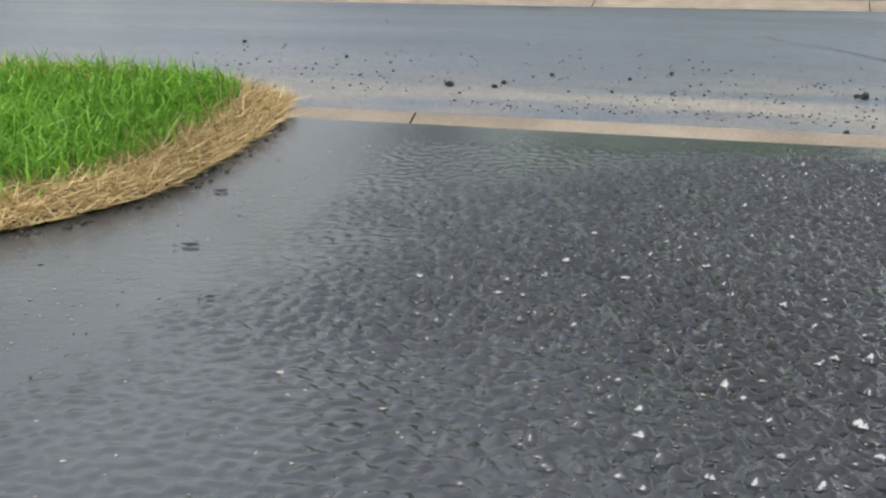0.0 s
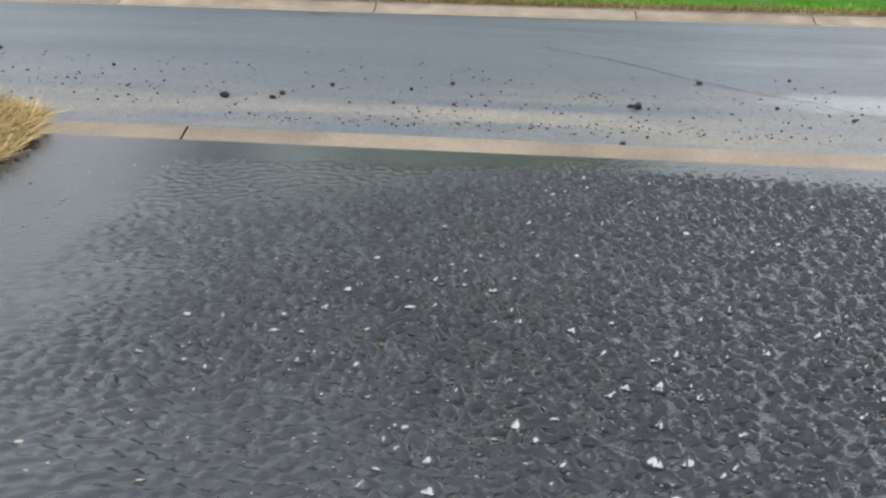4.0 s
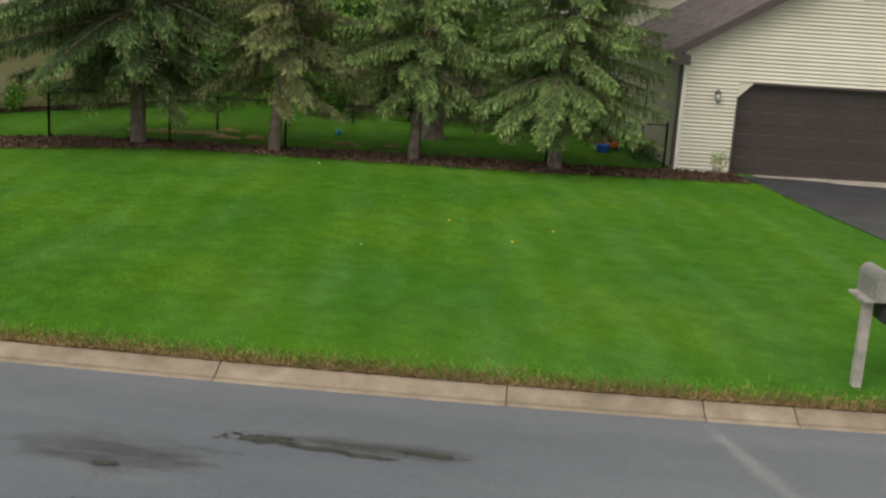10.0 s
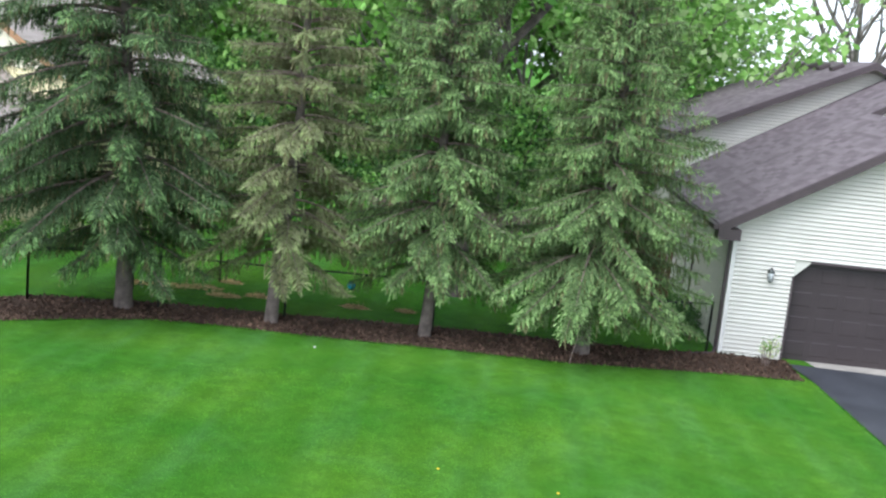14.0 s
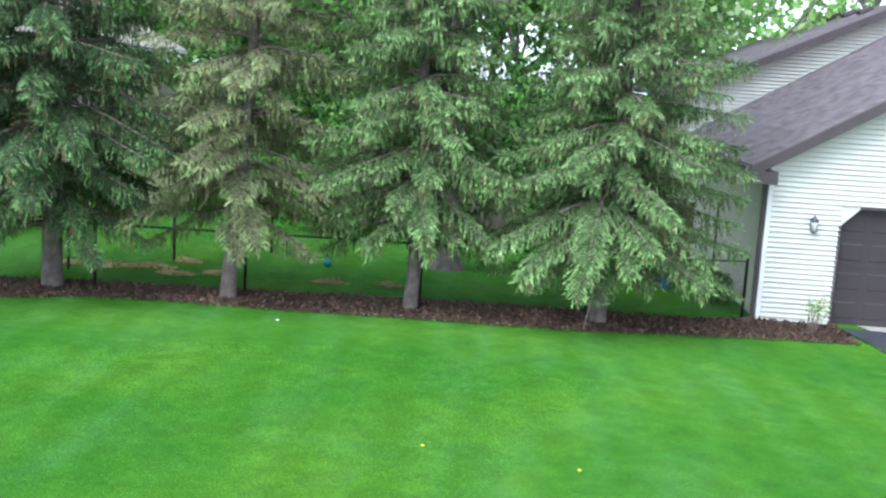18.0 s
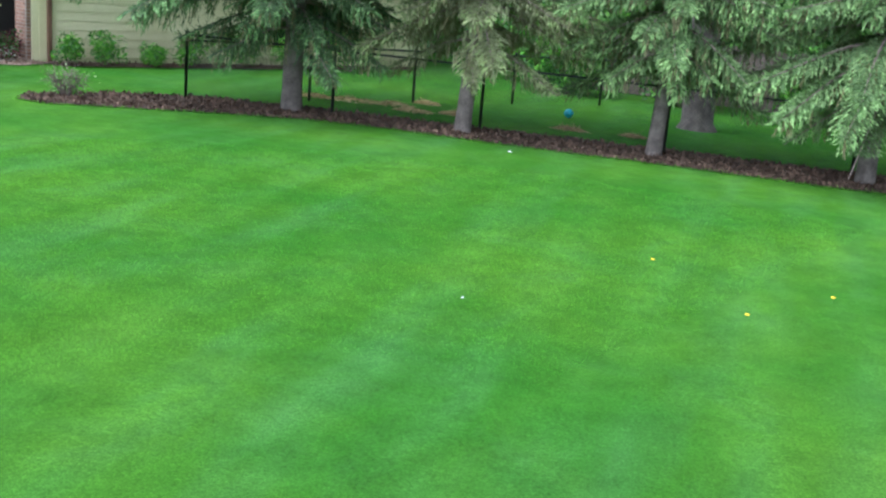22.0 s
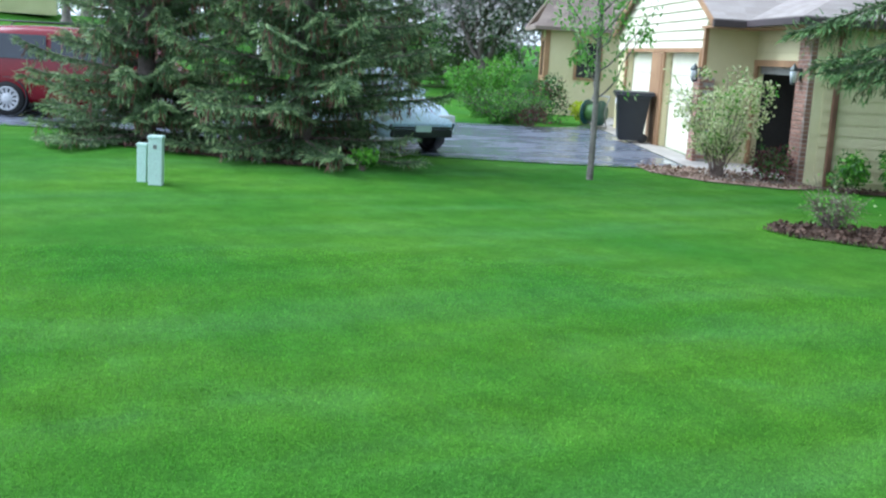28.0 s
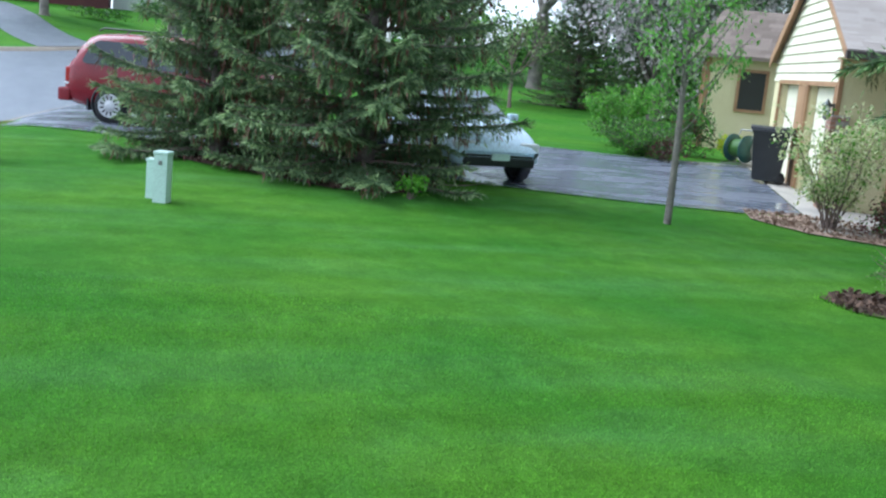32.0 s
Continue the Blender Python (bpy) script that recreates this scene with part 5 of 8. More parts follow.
while z < rake(0) - 0.2:
    bm = bmesh.new()
    v = [bm.verts.new(c) for c in ((0, 0.15, z), (0, 8.9, z), (0, 8.9, z + 0.1), (0, 0.15, z + 0.1), (-0.03, 0.15, z), (-0.03, 8.9, z), (-0.004, 8.9, z + 0.1), (-0.004, 0.15, z + 0.1))]
    for f in ((4, 7, 6, 5), (0, 3, 7, 4), (1, 5, 6, 2), (0, 4, 5, 1)):
        bm.faces.new([v[i] for i in f])
    part("siding_board", bm, siding_a, ha)
    z += 0.1


def under_rake(z):
    a = (z + 0.16 - 3.44) / 0.585
    return (max(0.0, a), min(8.2, 8.2 - a)) if a < 4.05 else None


courses(ha, "siding_board", siding_a, 0.06, 8.14, 0.0, rake(4.1) - 0.2, 0.102, -0.001, under_rake, 0.045, [(D0 - 0.02, D1 + 0.02, DT + 0.03)])
part("corner_trim", boxes((-0.03, 0.06, -0.035, 0.06, -0.05, rake(0) - 0.24), bevel=0.004), trim_white, ha)
part("corner_trim", boxes((8.14, 8.23, -0.035, 0.06, -0.05, rake(0) - 0.24), bevel=0.004), trim_white, ha)
part("downpipe", boxes((-0.11, -0.035, 0.06, 0.14, -0.05, rake(0) - 0.3), bevel=0.01), brown_trim, ha)
cyl = [(-0.07, 0.1, 0.12), (-0.2, -0.25, 0.06), (-1.0, -0.55, 0.03)]
part("downpipe_outlet", tubes_mesh("downpipe_outlet", [(np.array(cyl), [0.045, 0.045, 0.045])], 8, brown_trim), None, ha)
# door casing
for r in ((D0 - 0.05, D0 + 0.002, -0.04, 0.03, 0.0, DT - CH), (D1 - 0.002, D1 + 0.05, -0.04, 0.03, 0.0, DT - CH), (D0 + CH, D1 - CH, -0.04, 0.03, DT - 0.002, DT + 0.05)):
    part("door_casing", boxes(r), brown_trim, ha)
gd = part("garage_door", boxes((D0 - 0.01, D1 + 0.01, 0.19, 0.225, 0.0, DT + 0.02)), door_brown, ha, "dark brown panelled garage door, shut")
rows_, cols_ = 4, 8
for r in range(rows_):
    for c in range(cols_):
        pw, ph = (D1 - D0) / cols_, DT / rows_
        bm = bmesh.new()
        x0, x1, z0, z1 = D0 + c * pw + 0.075, D0 + (c + 1) * pw - 0.075, r * ph + 0.12, (r + 1) * ph - 0.12
        o = [bm.verts.new(p) for p in ((x0, 0.188, z0), (x1, 0.188, z0), (x1, 0.188, z1), (x0, 0.188, z1))]
        i = [bm.verts.new(p) for p in ((x0 + 0.03, 0.181, z0 + 0.03), (x1 - 0.03, 0.181, z0 + 0.03), (x1 - 0.03, 0.181, z1 - 0.03), (x0 + 0.03, 0.181, z1 - 0.03))]
        bm.faces.new(i)
        for k in range(4):
            bm.faces.new((o[k], o[(k + 1) % 4], i[(k + 1) % 4], i[k]))
        part("panel", bm, door_brown, gd)
for r in range(1, rows_):
    part("joint_strip", boxes((D0, D1, 0.184, 0.19, r * DT / rows_ - 0.012, r * DT / rows_ + 0.004)), door_brown, gd)
part("sill", boxes((D0 - 0.15, D1 + 0.15, -0.55, 0.24, -0.2, -0.005), bevel=0.015), concrete_mat, ha, "pale concrete sill of the garage")
part("foundation", boxes((-0.02, D0 - 0.16, -0.03, 0.1, -0.35, -0.001)), concrete_mat, ha)
vent = part("gable_vent", boxes((3.86, 4.34, -0.05, -0.02, 4.6, 5.16), bevel=0.008), trim_white, ha)
for k in range(7):
    part("louvre", boxes((3.9, 4.3, -0.066, -0.05, 4.65 + k * 0.07, 4.69 + k * 0.07)), trim_white, vent)
# roof: front gable, the taller gable behind it, the rear block
B2, RX, RZ = 4.6, 6.0, rake(6.0)
shingle_roof(ha, "roof_front_left", shingle_a, [(-0.5, -0.45, rake(-0.5)), (-0.5, 9.05, rake(-0.5)), (4.1, 9.05, rake(4.1)), (4.1, -0.45, rake(4.1))], seed=2)
shingle_roof(ha, "roof_upper_left", shingle_a, [(4.1, B2, rake(4.1)), (4.1, 9.05, rake(4.1)), (RX, 9.05, RZ), (RX, B2, RZ)], seed=3)
shingle_roof(ha, "roof_front_right", shingle_a, [(8.7, -0.45, rake(-0.5)), (8.7, B2 + 0.3, rake(-0.5)), (4.1, B2 + 0.3, rake(4.1)), (4.1, -0.45, rake(4.1))], seed=4)
shingle_roof(ha, "roof_upper_right", shingle_a, [(10.6, B2, RZ - 0.585 * 4.6), (10.6, 9.05, RZ - 0.585 * 4.6), (RX, 9.05, RZ), (RX, B2, RZ)], seed=5)
bm = bmesh.new()
prism(bm, [(4.2, rake(4.1) - 0.05), (RX, RZ - 0.16), (9.8, RZ - 0.585 * 3.8 - 0.16), (9.8, 3.4), (6.5, 3.9)], B2 + 0.3, B2 + 0.4)
part("upper_gable_wall", bm, siding_a, ha)


def fascia(name, p, q, deep, thick, mat, parent):
    """A board hung along an edge from p to q."""
    bm = bmesh.new()
    p, q = Vector(p), Vector(q)
    t = Vector((0, thick, 0)) if abs(q.x - p.x) > 0.1 else Vector((thick, 0, 0))
    a = [p, q, q - Vector((0, 0, deep)), p - Vector((0, 0, deep))]
    va, vb = [bm.verts.new(c) for c in a], [bm.verts.new(c + t) for c in a]
    bm.faces.new(va)
    bm.faces.new(vb[::-1])
    for i in range(4):
        bm.faces.new((va[(i + 1) % 4], va[i], vb[i], vb[(i + 1) % 4]))
    return part(name, bm, mat, parent)


for x0, x1 in ((-0.5, 4.1), (8.7, 4.1)):
    fascia("rake_board", (x0, -0.475, rake(-0.5) - 0.02), (x1, -0.475, rake(4.1) - 0.02), 0.22, 0.024, brown_trim, ha)
    bm = bmesh.new()
    slab(bm, [(x0, -0.45, rake(-0.5) - 0.16), (x1, -0.45, rake(4.1) - 0.16), (x1, 0.0, rake(4.1) - 0.16), (x0, 0.0, rake(-0.5) - 0.16)], 0.02)
    part("soffit", bm, brown_trim, ha)
fascia("rake_board", (4.1, B2 - 0.02, rake(4.1) + 0.02), (RX, B2 - 0.02, RZ - 0.02), 0.2, 0.024, brown_trim, ha)
fascia("rake_board", (10.6, B2 - 0.02, RZ - 0.585 * 4.6), (RX, B2 - 0.02, RZ - 0.02), 0.2, 0.024, brown_trim, ha)
part("eave_return", boxes((-0.5, 0.02, -0.47, -0.04, rake(-0.5) - 0.36, rake(-0.5) - 0.1), bevel=0.006), brown_trim, ha, "brown boxed end of the eave")
part("gutter", boxes((-0.62, -0.5, -0.44, 9.0, rake(-0.5) - 0.14, rake(-0.5) - 0.02), bevel=0.012), brown_trim, ha)
part("eave_soffit", boxes((-0.5, -0.02, -0.03, 9.0, rake(-0.5) - 0.2, rake(-0.5) - 0.17)), brown_trim, ha)
# rear block
PK, PZ, RS = 5.35, 7.3, 0.47
bm = bmesh.new()
prism(bm, [(-0.2, -0.3), (11.0, -0.3), (11.0, PZ - RS * 5.65 - 0.14), (PK, PZ - 0.14), (-0.2, PZ - RS * 5.55 - 0.14)], 9.06, 9.2)
part("rear_front_wall", bm, siding_a, ha)
part("rear_side_wall", boxes((-0.2, -0.06, 9.21, 18, -0.3, PZ - RS * 5.55 - 0.16)), siding_a, ha)


def under_rear(z):
    d = (PZ - 0.2 - z) / RS
    return (max(-0.2, PK - d), min(11.0, PK + d)) if d > 0.1 else None


courses(ha, "siding_board", siding_a, -0.2, 11.0, 3.4, PZ - 0.25, 0.102, 9.055, under_rear)
shingle_roof(ha, "rear_roof_left", shingle_a, [(-0.7, 8.6, PZ - RS * 6.05), (-0.7, 18, PZ - RS * 6.05), (PK, 18, PZ), (PK, 8.6, PZ)], seed=6)
shingle_roof(ha, "rear_roof_right", shingle_a, [(11.5, 8.6, PZ - RS * 6.15), (11.5, 18, PZ - RS * 6.15), (PK, 18, PZ), (PK, 8.6, PZ)], seed=7)
fascia("rake_board", (-0.7, 8.575, PZ - RS * 6.05 - 0.02), (PK, 8.575, PZ - 0.02), 0.2, 0.024, brown_trim, ha)
fascia("rake_board", (11.5, 8.575, PZ - RS * 6.15 - 0.02), (PK, 8.575, PZ - 0.02), 0.2, 0.024, brown_trim, ha)
for k in range(5):
    bm = bmesh.new()
    box(bm, -0.2, 0.2, -0.19, 0.19, 0.0, 0.12, bevel=0.02)
    vt = part("roof_vent", bm, brown_trim, ha)
    vt.matrix_local = pose(PK - 0.62, 10.4 + 1.5 * k, PZ - RS * 0.62 + 0.02, 0, -math.degrees(math.atan(RS)), 0)
bm = bmesh.new()
box(bm, 8.2, 11.0, 0.0, 9.0, -0.3, 2.4)
part("side_wing", bm, siding_a, ha)
lantern("wall_lantern", HA @ pose(0.9, -0.025, 2.05), "small caged wall lantern on cream siding")


# ---- yellow house on the left ----
HBM = pose(HB_C.x, HB_C.y, -0.2, 0, 0, math.degrees(math.atan2(-0.419, 0.908)))
hbo = thing("house_left", "yellow house with tan trim, brick piers and pale shingle roof", "house", HBM)
EZ, SL, BY = 2.72, 0.45, -1.4
RXB, EXB, LXB, FY = -3.3, 1.15, -7.75, -0.25
PKB = EZ + SL * (EXB - RXB)


def shell(name, rows, mat=siding_b, label=""):
    for r in rows:
        part(name, boxes(r), mat, hbo, label)


# front wall round two doors
F0, F1, FV = -7.6, 0.3, -0.09
shell("front_wall", [(F0, -6.5, FV, FV + 0.15, -0.3, 2.6), (-3.8, -2.7, FV, FV + 0.15, -0.3, 2.1), (0.0, F1, FV, FV + 0.15, -0.3, 2.1), (-6.5, F1, FV, FV + 0.15, 2.1, 2.6)])
bm = bmesh.new()
prism(bm, [(F0, 2.6), (F1, 2.6), (F1, EZ + SL * (EXB - F1) - 0.1), (RXB, PKB - 0.1), (F0, EZ + SL * (F0 - LXB) - 0.1)], FV, FV + 0.15)
part("gable_wall", bm, siding_b, hbo)


def under_b(z):
    d = (PKB - 0.16 - z) / SL
    return (max(F0, RXB - d), min(F1, RXB + d)) if d > 0.1 else None


courses(hbo, "siding_board", door_cream, F0, F1 - 0.02, 2.16, PKB - 0.2, 0.2, FV - 0.001, under_b, 0.035, (), 0.02)
for x0 in (-2.7, -6.5):
    d = part("garage_door", boxes((x0 - 0.005, x0 + 2.705, FV + 0.16, FV + 0.2, 0.0, 2.12)), door_cream, hbo, "plain cream garage door, shut")
    for r in range(4):
        part("panel", boxes((x0 + 0.05, x0 + 2.65, FV + 0.148, FV + 0.162, r * 0.53 + 0.03, r * 0.53 + 0.49), bevel=0.008), door_cream, d)
for x0 in (-2.82, -3.8, 0.0, -6.62):
    part("door_post", boxes((x0, x0 + 0.12, FV - 0.05, FV + 0.03, 0.0, 2.16), bevel=0.006), tan_trim, hbo)
part("door_head", boxes((-6.62, 0.12, FV - 0.045, FV + 0.02, 2.1, 2.19), bevel=0.006), tan_trim, hbo)
part("corner_board", boxes((F1 - 0.12, F1 + 0.02, FV - 0.05, FV + 0.03, 1.55, EZ - 0.12), bevel=0.006), tan_trim, hbo)
# recessed bay with the open door
shell("bay_wall", [(0.15, 0.32, 0.94, 1.09, -0.3, 2.6), (0.32, 2.72, 0.94, 1.09, 1.93, 2.6), (2.72, 3.3, 0.94, 1.09, -0.3, 2.6)])
shell("return_wall", [(0.15, 0.3, FV + 0.151, 0.939, -0.3, 2.6)])
courses(hbo, "siding_board", siding_b, 0.31, 2.72, 1.97, 2.6, 0.2, 0.939, None, 0.022)
for r in ((0.301, 0.4, 0.89, 0.96, 0.0, 2.0), (2.63, 2.73, 0.89, 0.96, 0.0, 2.0), (0.301, 2.73, 0.885, 0.96, 1.9, 2.02)):
    part("opening_frame", boxes(r, bevel=0.006), tan_trim, hbo)
part("raised_door", boxes((0.4, 2.63, 1.0, 1.06, 1.76, 1.93)), grey_metal, hbo, "lower edge of the raised garage door")
# back, side and ceiling, with the indoor shade put into their colour
part("garage_lining", boxes((0.3, 3.2, 6.3, 6.4, -0.2, 2.6), (0.16, 0.24, 1.1, 6.3, -0.2, 2.6), (0.3, 3.1, 1.1, 6.3, 2.5, 2.58)), garage_shade_mat, hbo, "inside of the open garage, coloured near-black for its shade")
part("garage_floor", boxes((0.16, 3.2, 0.95, 6.3, -0.25, -0.06)), concrete_mat, hbo)
part("side_wall", boxes((3.15, 3.3, 1.091, 12.5, -0.3, 2.6)), siding_b, hbo)
z = 0.0
while z < 2.58:
    bm = bmesh.new()
    v = [bm.verts.new(c) for c in ((3.3, 1.1, z), (3.3, 12.4, z), (3.3, 12.4, z + 0.2), (3.3, 1.1, z + 0.2), (3.325, 1.1, z), (3.325, 12.4, z), (3.304, 12.4, z + 0.2), (3.304, 1.1, z + 0.2))]
    for f in ((4, 5, 6, 7), (0, 4, 7, 3), (1, 2, 6, 5), (0, 1, 5, 4)):
        bm.faces.new([v[i] for i in f])
    part("siding_board", bm, siding_b, hbo)
    z += 0.2
part("downpipe", boxes((3.335, 3.42, 1.25, 1.34, -0.1, 2.55), bevel=0.01), rust_wood, hbo)
for y0 in (7.1, 8.2):
    w = part("window", boxes((3.31, 3.34, y0, y0 + 0.9, 0.35, 1.2)), glass_dark, hbo, "dark window low in the yellow side wall")
    for r in ((y0 - 0.07, y0, 0.28, 1.27), (y0 + 0.9, y0 + 0.97, 0.28, 1.27), (y0, y0 + 0.9, 1.2, 1.27), (y0, y0 + 0.9, 0.28, 0.35)):
        part("frame", boxes((3.31, 3.36, *r)), tan_trim, w)
# roofs
HIP = EXB - RXB
shingle_roof(hbo, "roof_gable_right", shingle_b, [(EXB, FY, EZ), (EXB, 5.0, EZ), (RXB, 5.0, PKB), (RXB, FY, PKB)], 0.16, 0.34, 8)
shingle_roof(hbo, "roof_gable_left", shingle_b, [(LXB, FY, EZ), (LXB, 9, EZ), (RXB, 9, PKB), (RXB, FY, PKB)], 0.16, 0.34, 9)
shingle_roof(hbo, "roof_hip_front", shingle_b, [(EXB, 0.45, EZ + 0.012), (3.75, 0.45, EZ + 0.012), (3.75 - HIP, 0.45 + HIP, PKB + 0.012), (RXB, 0.45 + HIP, PKB + 0.012)], 0.16, 0.34, 10)
shingle_roof(hbo, "roof_hip_side", shingle_b, [(3.75, 0.45, EZ + 0.012), (3.75, 12.6, EZ + 0.012), (3.75 - HIP, 12.6, PKB + 0.012), (3.75 - HIP, 0.45 + HIP, PKB + 0.012)], 0.16, 0.34, 11)
fascia("rake_board", (EXB, FY - 0.025, EZ - 0.01), (RXB, FY - 0.025, PKB - 0.01), 0.13, 0.024, tan_trim, hbo)
fascia("rake_board", (LXB, FY - 0.025, EZ - 0.01), (RXB, FY - 0.025, PKB - 0.01), 0.26, 0.024, tan_trim, hbo)
for x0 in (EXB, LXB):
    bm = bmesh.new()
    slab(bm, [(x0, FY, EZ - 0.12), (RXB, FY, PKB - 0.12), (RXB, FV - 0.04, PKB - 0.12), (x0, FV - 0.04, EZ - 0.12)], 0.02)
    part("soffit", bm, tan_trim, hbo)
part("gutter", boxes((EXB, 3.85, 0.34, 0.45, EZ - 0.13, EZ - 0.01), bevel=0.012), brown_trim, hbo)
part("gutter", boxes((3.75, 3.86, 0.45, 12.6, EZ - 0.13, EZ - 0.01), bevel=0.012), brown_trim, hbo)
part("gutter_end", boxes((EXB - 0.02, EXB + 0.12, FY - 0.02, 0.339, EZ - 0.15, EZ - 0.02), bevel=0.012), brown_trim, hbo, "dark boxed gutter end")
part("eave_soffit", boxes((0.3, 3.75, 0.46, 0.93, EZ - 0.16, EZ - 0.12), (0.321, EXB, FY + 0.02, 0.459, EZ - 0.16, EZ - 0.12), (3.3, 3.75, 0.931, 12.5, EZ - 0.16, EZ - 0.12)), tan_trim, hbo)
part("plumbing_vent", tubes_mesh("plumbing_vent", [(np.array([(-1.6, 3.2, 3.4), (-1.6, 3.2, 3.95)]), [0.05, 0.05])], 10, grey_metal), None, hbo)
# upper storey at the back
part("upper_wall", boxes((-6.5, 3.2, 6.6, 11.7, 2.6, 4.35)), siding_b, hbo)
shingle_roof(hbo, "upper_roof_right", shingle_b, [(3.7, 6.1, 4.35), (3.7, 12.2, 4.35), (-1.6, 10.7, 6.75), (-1.6, 6.1, 6.75)], 0.16, 0.34, 12)
shingle_roof(hbo, "upper_roof_left", shingle_b, [(-7.0, 6.1, 4.35), (-7.0, 12.2, 4.35), (-1.6, 10.7, 6.75), (-1.6, 6.1, 6.75)], 0.16, 0.34, 13)
shingle_roof(hbo, "upper_roof_back", shingle_b, [(-7.0, 12.2, 4.35), (3.7, 12.2, 4.35), (-1.5, 10.7, 6.75), (-1.7, 10.7, 6.75)], 0.16, 0.34, 14)
bm = bmesh.new()
prism(bm, [(-6.5, 4.3), (3.2, 4.3), (-1.6, 6.55)], 6.6, 6.75)
part("upper_gable_wall", bm, door_cream, hbo)
fascia("rake_board", (3.7, 6.075, 4.34), (-1.6, 6.075, 6.74), 0.2, 0.024, tan_trim, hbo)
fascia("rake_board", (-7.0, 6.075, 4.34), (-1.6, 6.075, 6.74), 0.2, 0.024, tan_trim, hbo)
part("gutter", boxes((3.7, 3.8, 6.1, 12.2, 4.22, 4.34), bevel=0.012), trim_white, hbo)
# porch bay beyond the garage
T0, T1, TE = -13.75, -12.05, 2.77
bm = bmesh.new()
bay_plan = [(T0, BY + 5.4), (T0, BY + 0.7), (T0 + 0.75, BY), (T1, BY), (T1, BY + 5.4)]
lo_, hi_ = [bm.verts.new((x, y, -0.3)) for x, y in bay_plan], [bm.verts.new((x, y, TE)) for x, y in bay_plan]
bm.faces.new(lo_[::-1])
bm.faces.new(hi_)
for i in range(5):
    bm.faces.new((lo_[i], lo_[(i + 1) % 5], hi_[(i + 1) % 5], hi_[i]))
part("bay_tower_wall", bm, siding_b, hbo)


def bay_window(m, w, z0, z1):
    """A dark window in a tan frame, in a face of the bay."""
    win = part("window", boxes((-w / 2, w / 2, -0.03, -0.005, z0, z1)), glass_dark, hbo, "tall dark bay window")
    win.matrix_local = m
    for r in ((-w / 2 - 0.08, -w / 2, z0 - 0.08, z1 + 0.08), (w / 2, w / 2 + 0.08, z0 - 0.08, z1 + 0.08), (-w / 2, w / 2, z1, z1 + 0.08), (-w / 2, w / 2, z0 - 0.08, z0)):
        part("frame", boxes((r[0], r[1], -0.06, -0.005, r[2], r[3])), tan_trim, win)


bay_window(pose(T0 + 0.375, BY + 0.35, 0, 0, 0, -43), 0.5, 1.3, 2.35)
bay_window(pose(T0 + 1.22, BY, 0), 0.5, 1.3, 2.35)
bay_window(pose(T1, BY + 1.3, 0, 0, 0, 90), 0.7, 1.3, 2.35)
for x0, y0 in ((T0 + 0.68, -0.05), (T1 - 0.14, -0.05)):
    part("corner_board", boxes((x0, x0 + 0.16, BY + y0, BY + 0.1, -0.1, TE)), tan_trim, hbo)
part("sill_band", boxes((T0 + 0.76, T1 - 0.15, BY - 0.035, BY - 0.001, 1.05, 1.13)), tan_trim, hbo)
TM = (T0 + T1) / 2
shingle_roof(hbo, "bay_skirt_roof", shingle_c, [(T0 - 0.4, BY - 0.45, TE), (T1 + 0.4, BY - 0.45, TE), (TM + 0.6, BY + 0.5, TE + 0.5), (TM - 0.6, BY + 0.5, TE + 0.5)], 0.16, 0.3, 15)
shingle_roof(hbo, "bay_roof_right", shingle_c, [(T1 + 0.4, BY - 0.45, TE), (T1 + 0.4, BY + 5.4, TE), (TM, BY + 5.4, 4.1), (TM, BY + 0.35, 4.1)], 0.16, 0.3, 16)
shingle_roof(hbo, "bay_roof_left", shingle_c, [(T0 - 0.4, BY - 0.45, TE), (T0 - 0.4, BY + 5.4, TE), (TM, BY + 5.4, 4.1), (TM, BY + 0.35, 4.1)], 0.16, 0.3, 17)
bm = bmesh.new()
prism(bm, [(TM - 0.7, TE + 0.45), (TM + 0.7, TE + 0.45), (TM, 3.95)], BY + 0.45, BY + 0.55)
part("bay_gable_wall", bm, tan_trim, hbo)
part("porch_wall", boxes((T1 + 0.001, F0 + 0.1, 3.0, 3.15, -0.3, 2.6)), siding_b, hbo)
part("entrance_door", boxes((-9.9, -9.0, 2.95, 3.0, 0.0, 2.05)), rust_wood, hbo)
shingle_roof(hbo, "porch_roof", shingle_b, [(T1, 1.6, 2.6), (F0, 1.6, 2.6), (F0, 6.0, 4.4), (T1, 6.0, 4.4)], 0.16, 0.3, 18)
part("back_wall", boxes((F0, 3.15, 12.4, 12.5, -0.3, 2.6)), siding_b, hbo)
part("left_wall", boxes((F0, F0 + 0.15, FV + 0.151, 12.399, -0.3, 2.6)), siding_b, hbo)
lantern("wall_lantern", HBM @ pose(0.24, FV - 0.05, 1.72), "brass wall lantern on the garage corner")
lantern("wall_lantern", HBM @ pose(2.98, 0.80, 1.8), "brass wall lantern on the brick pier")


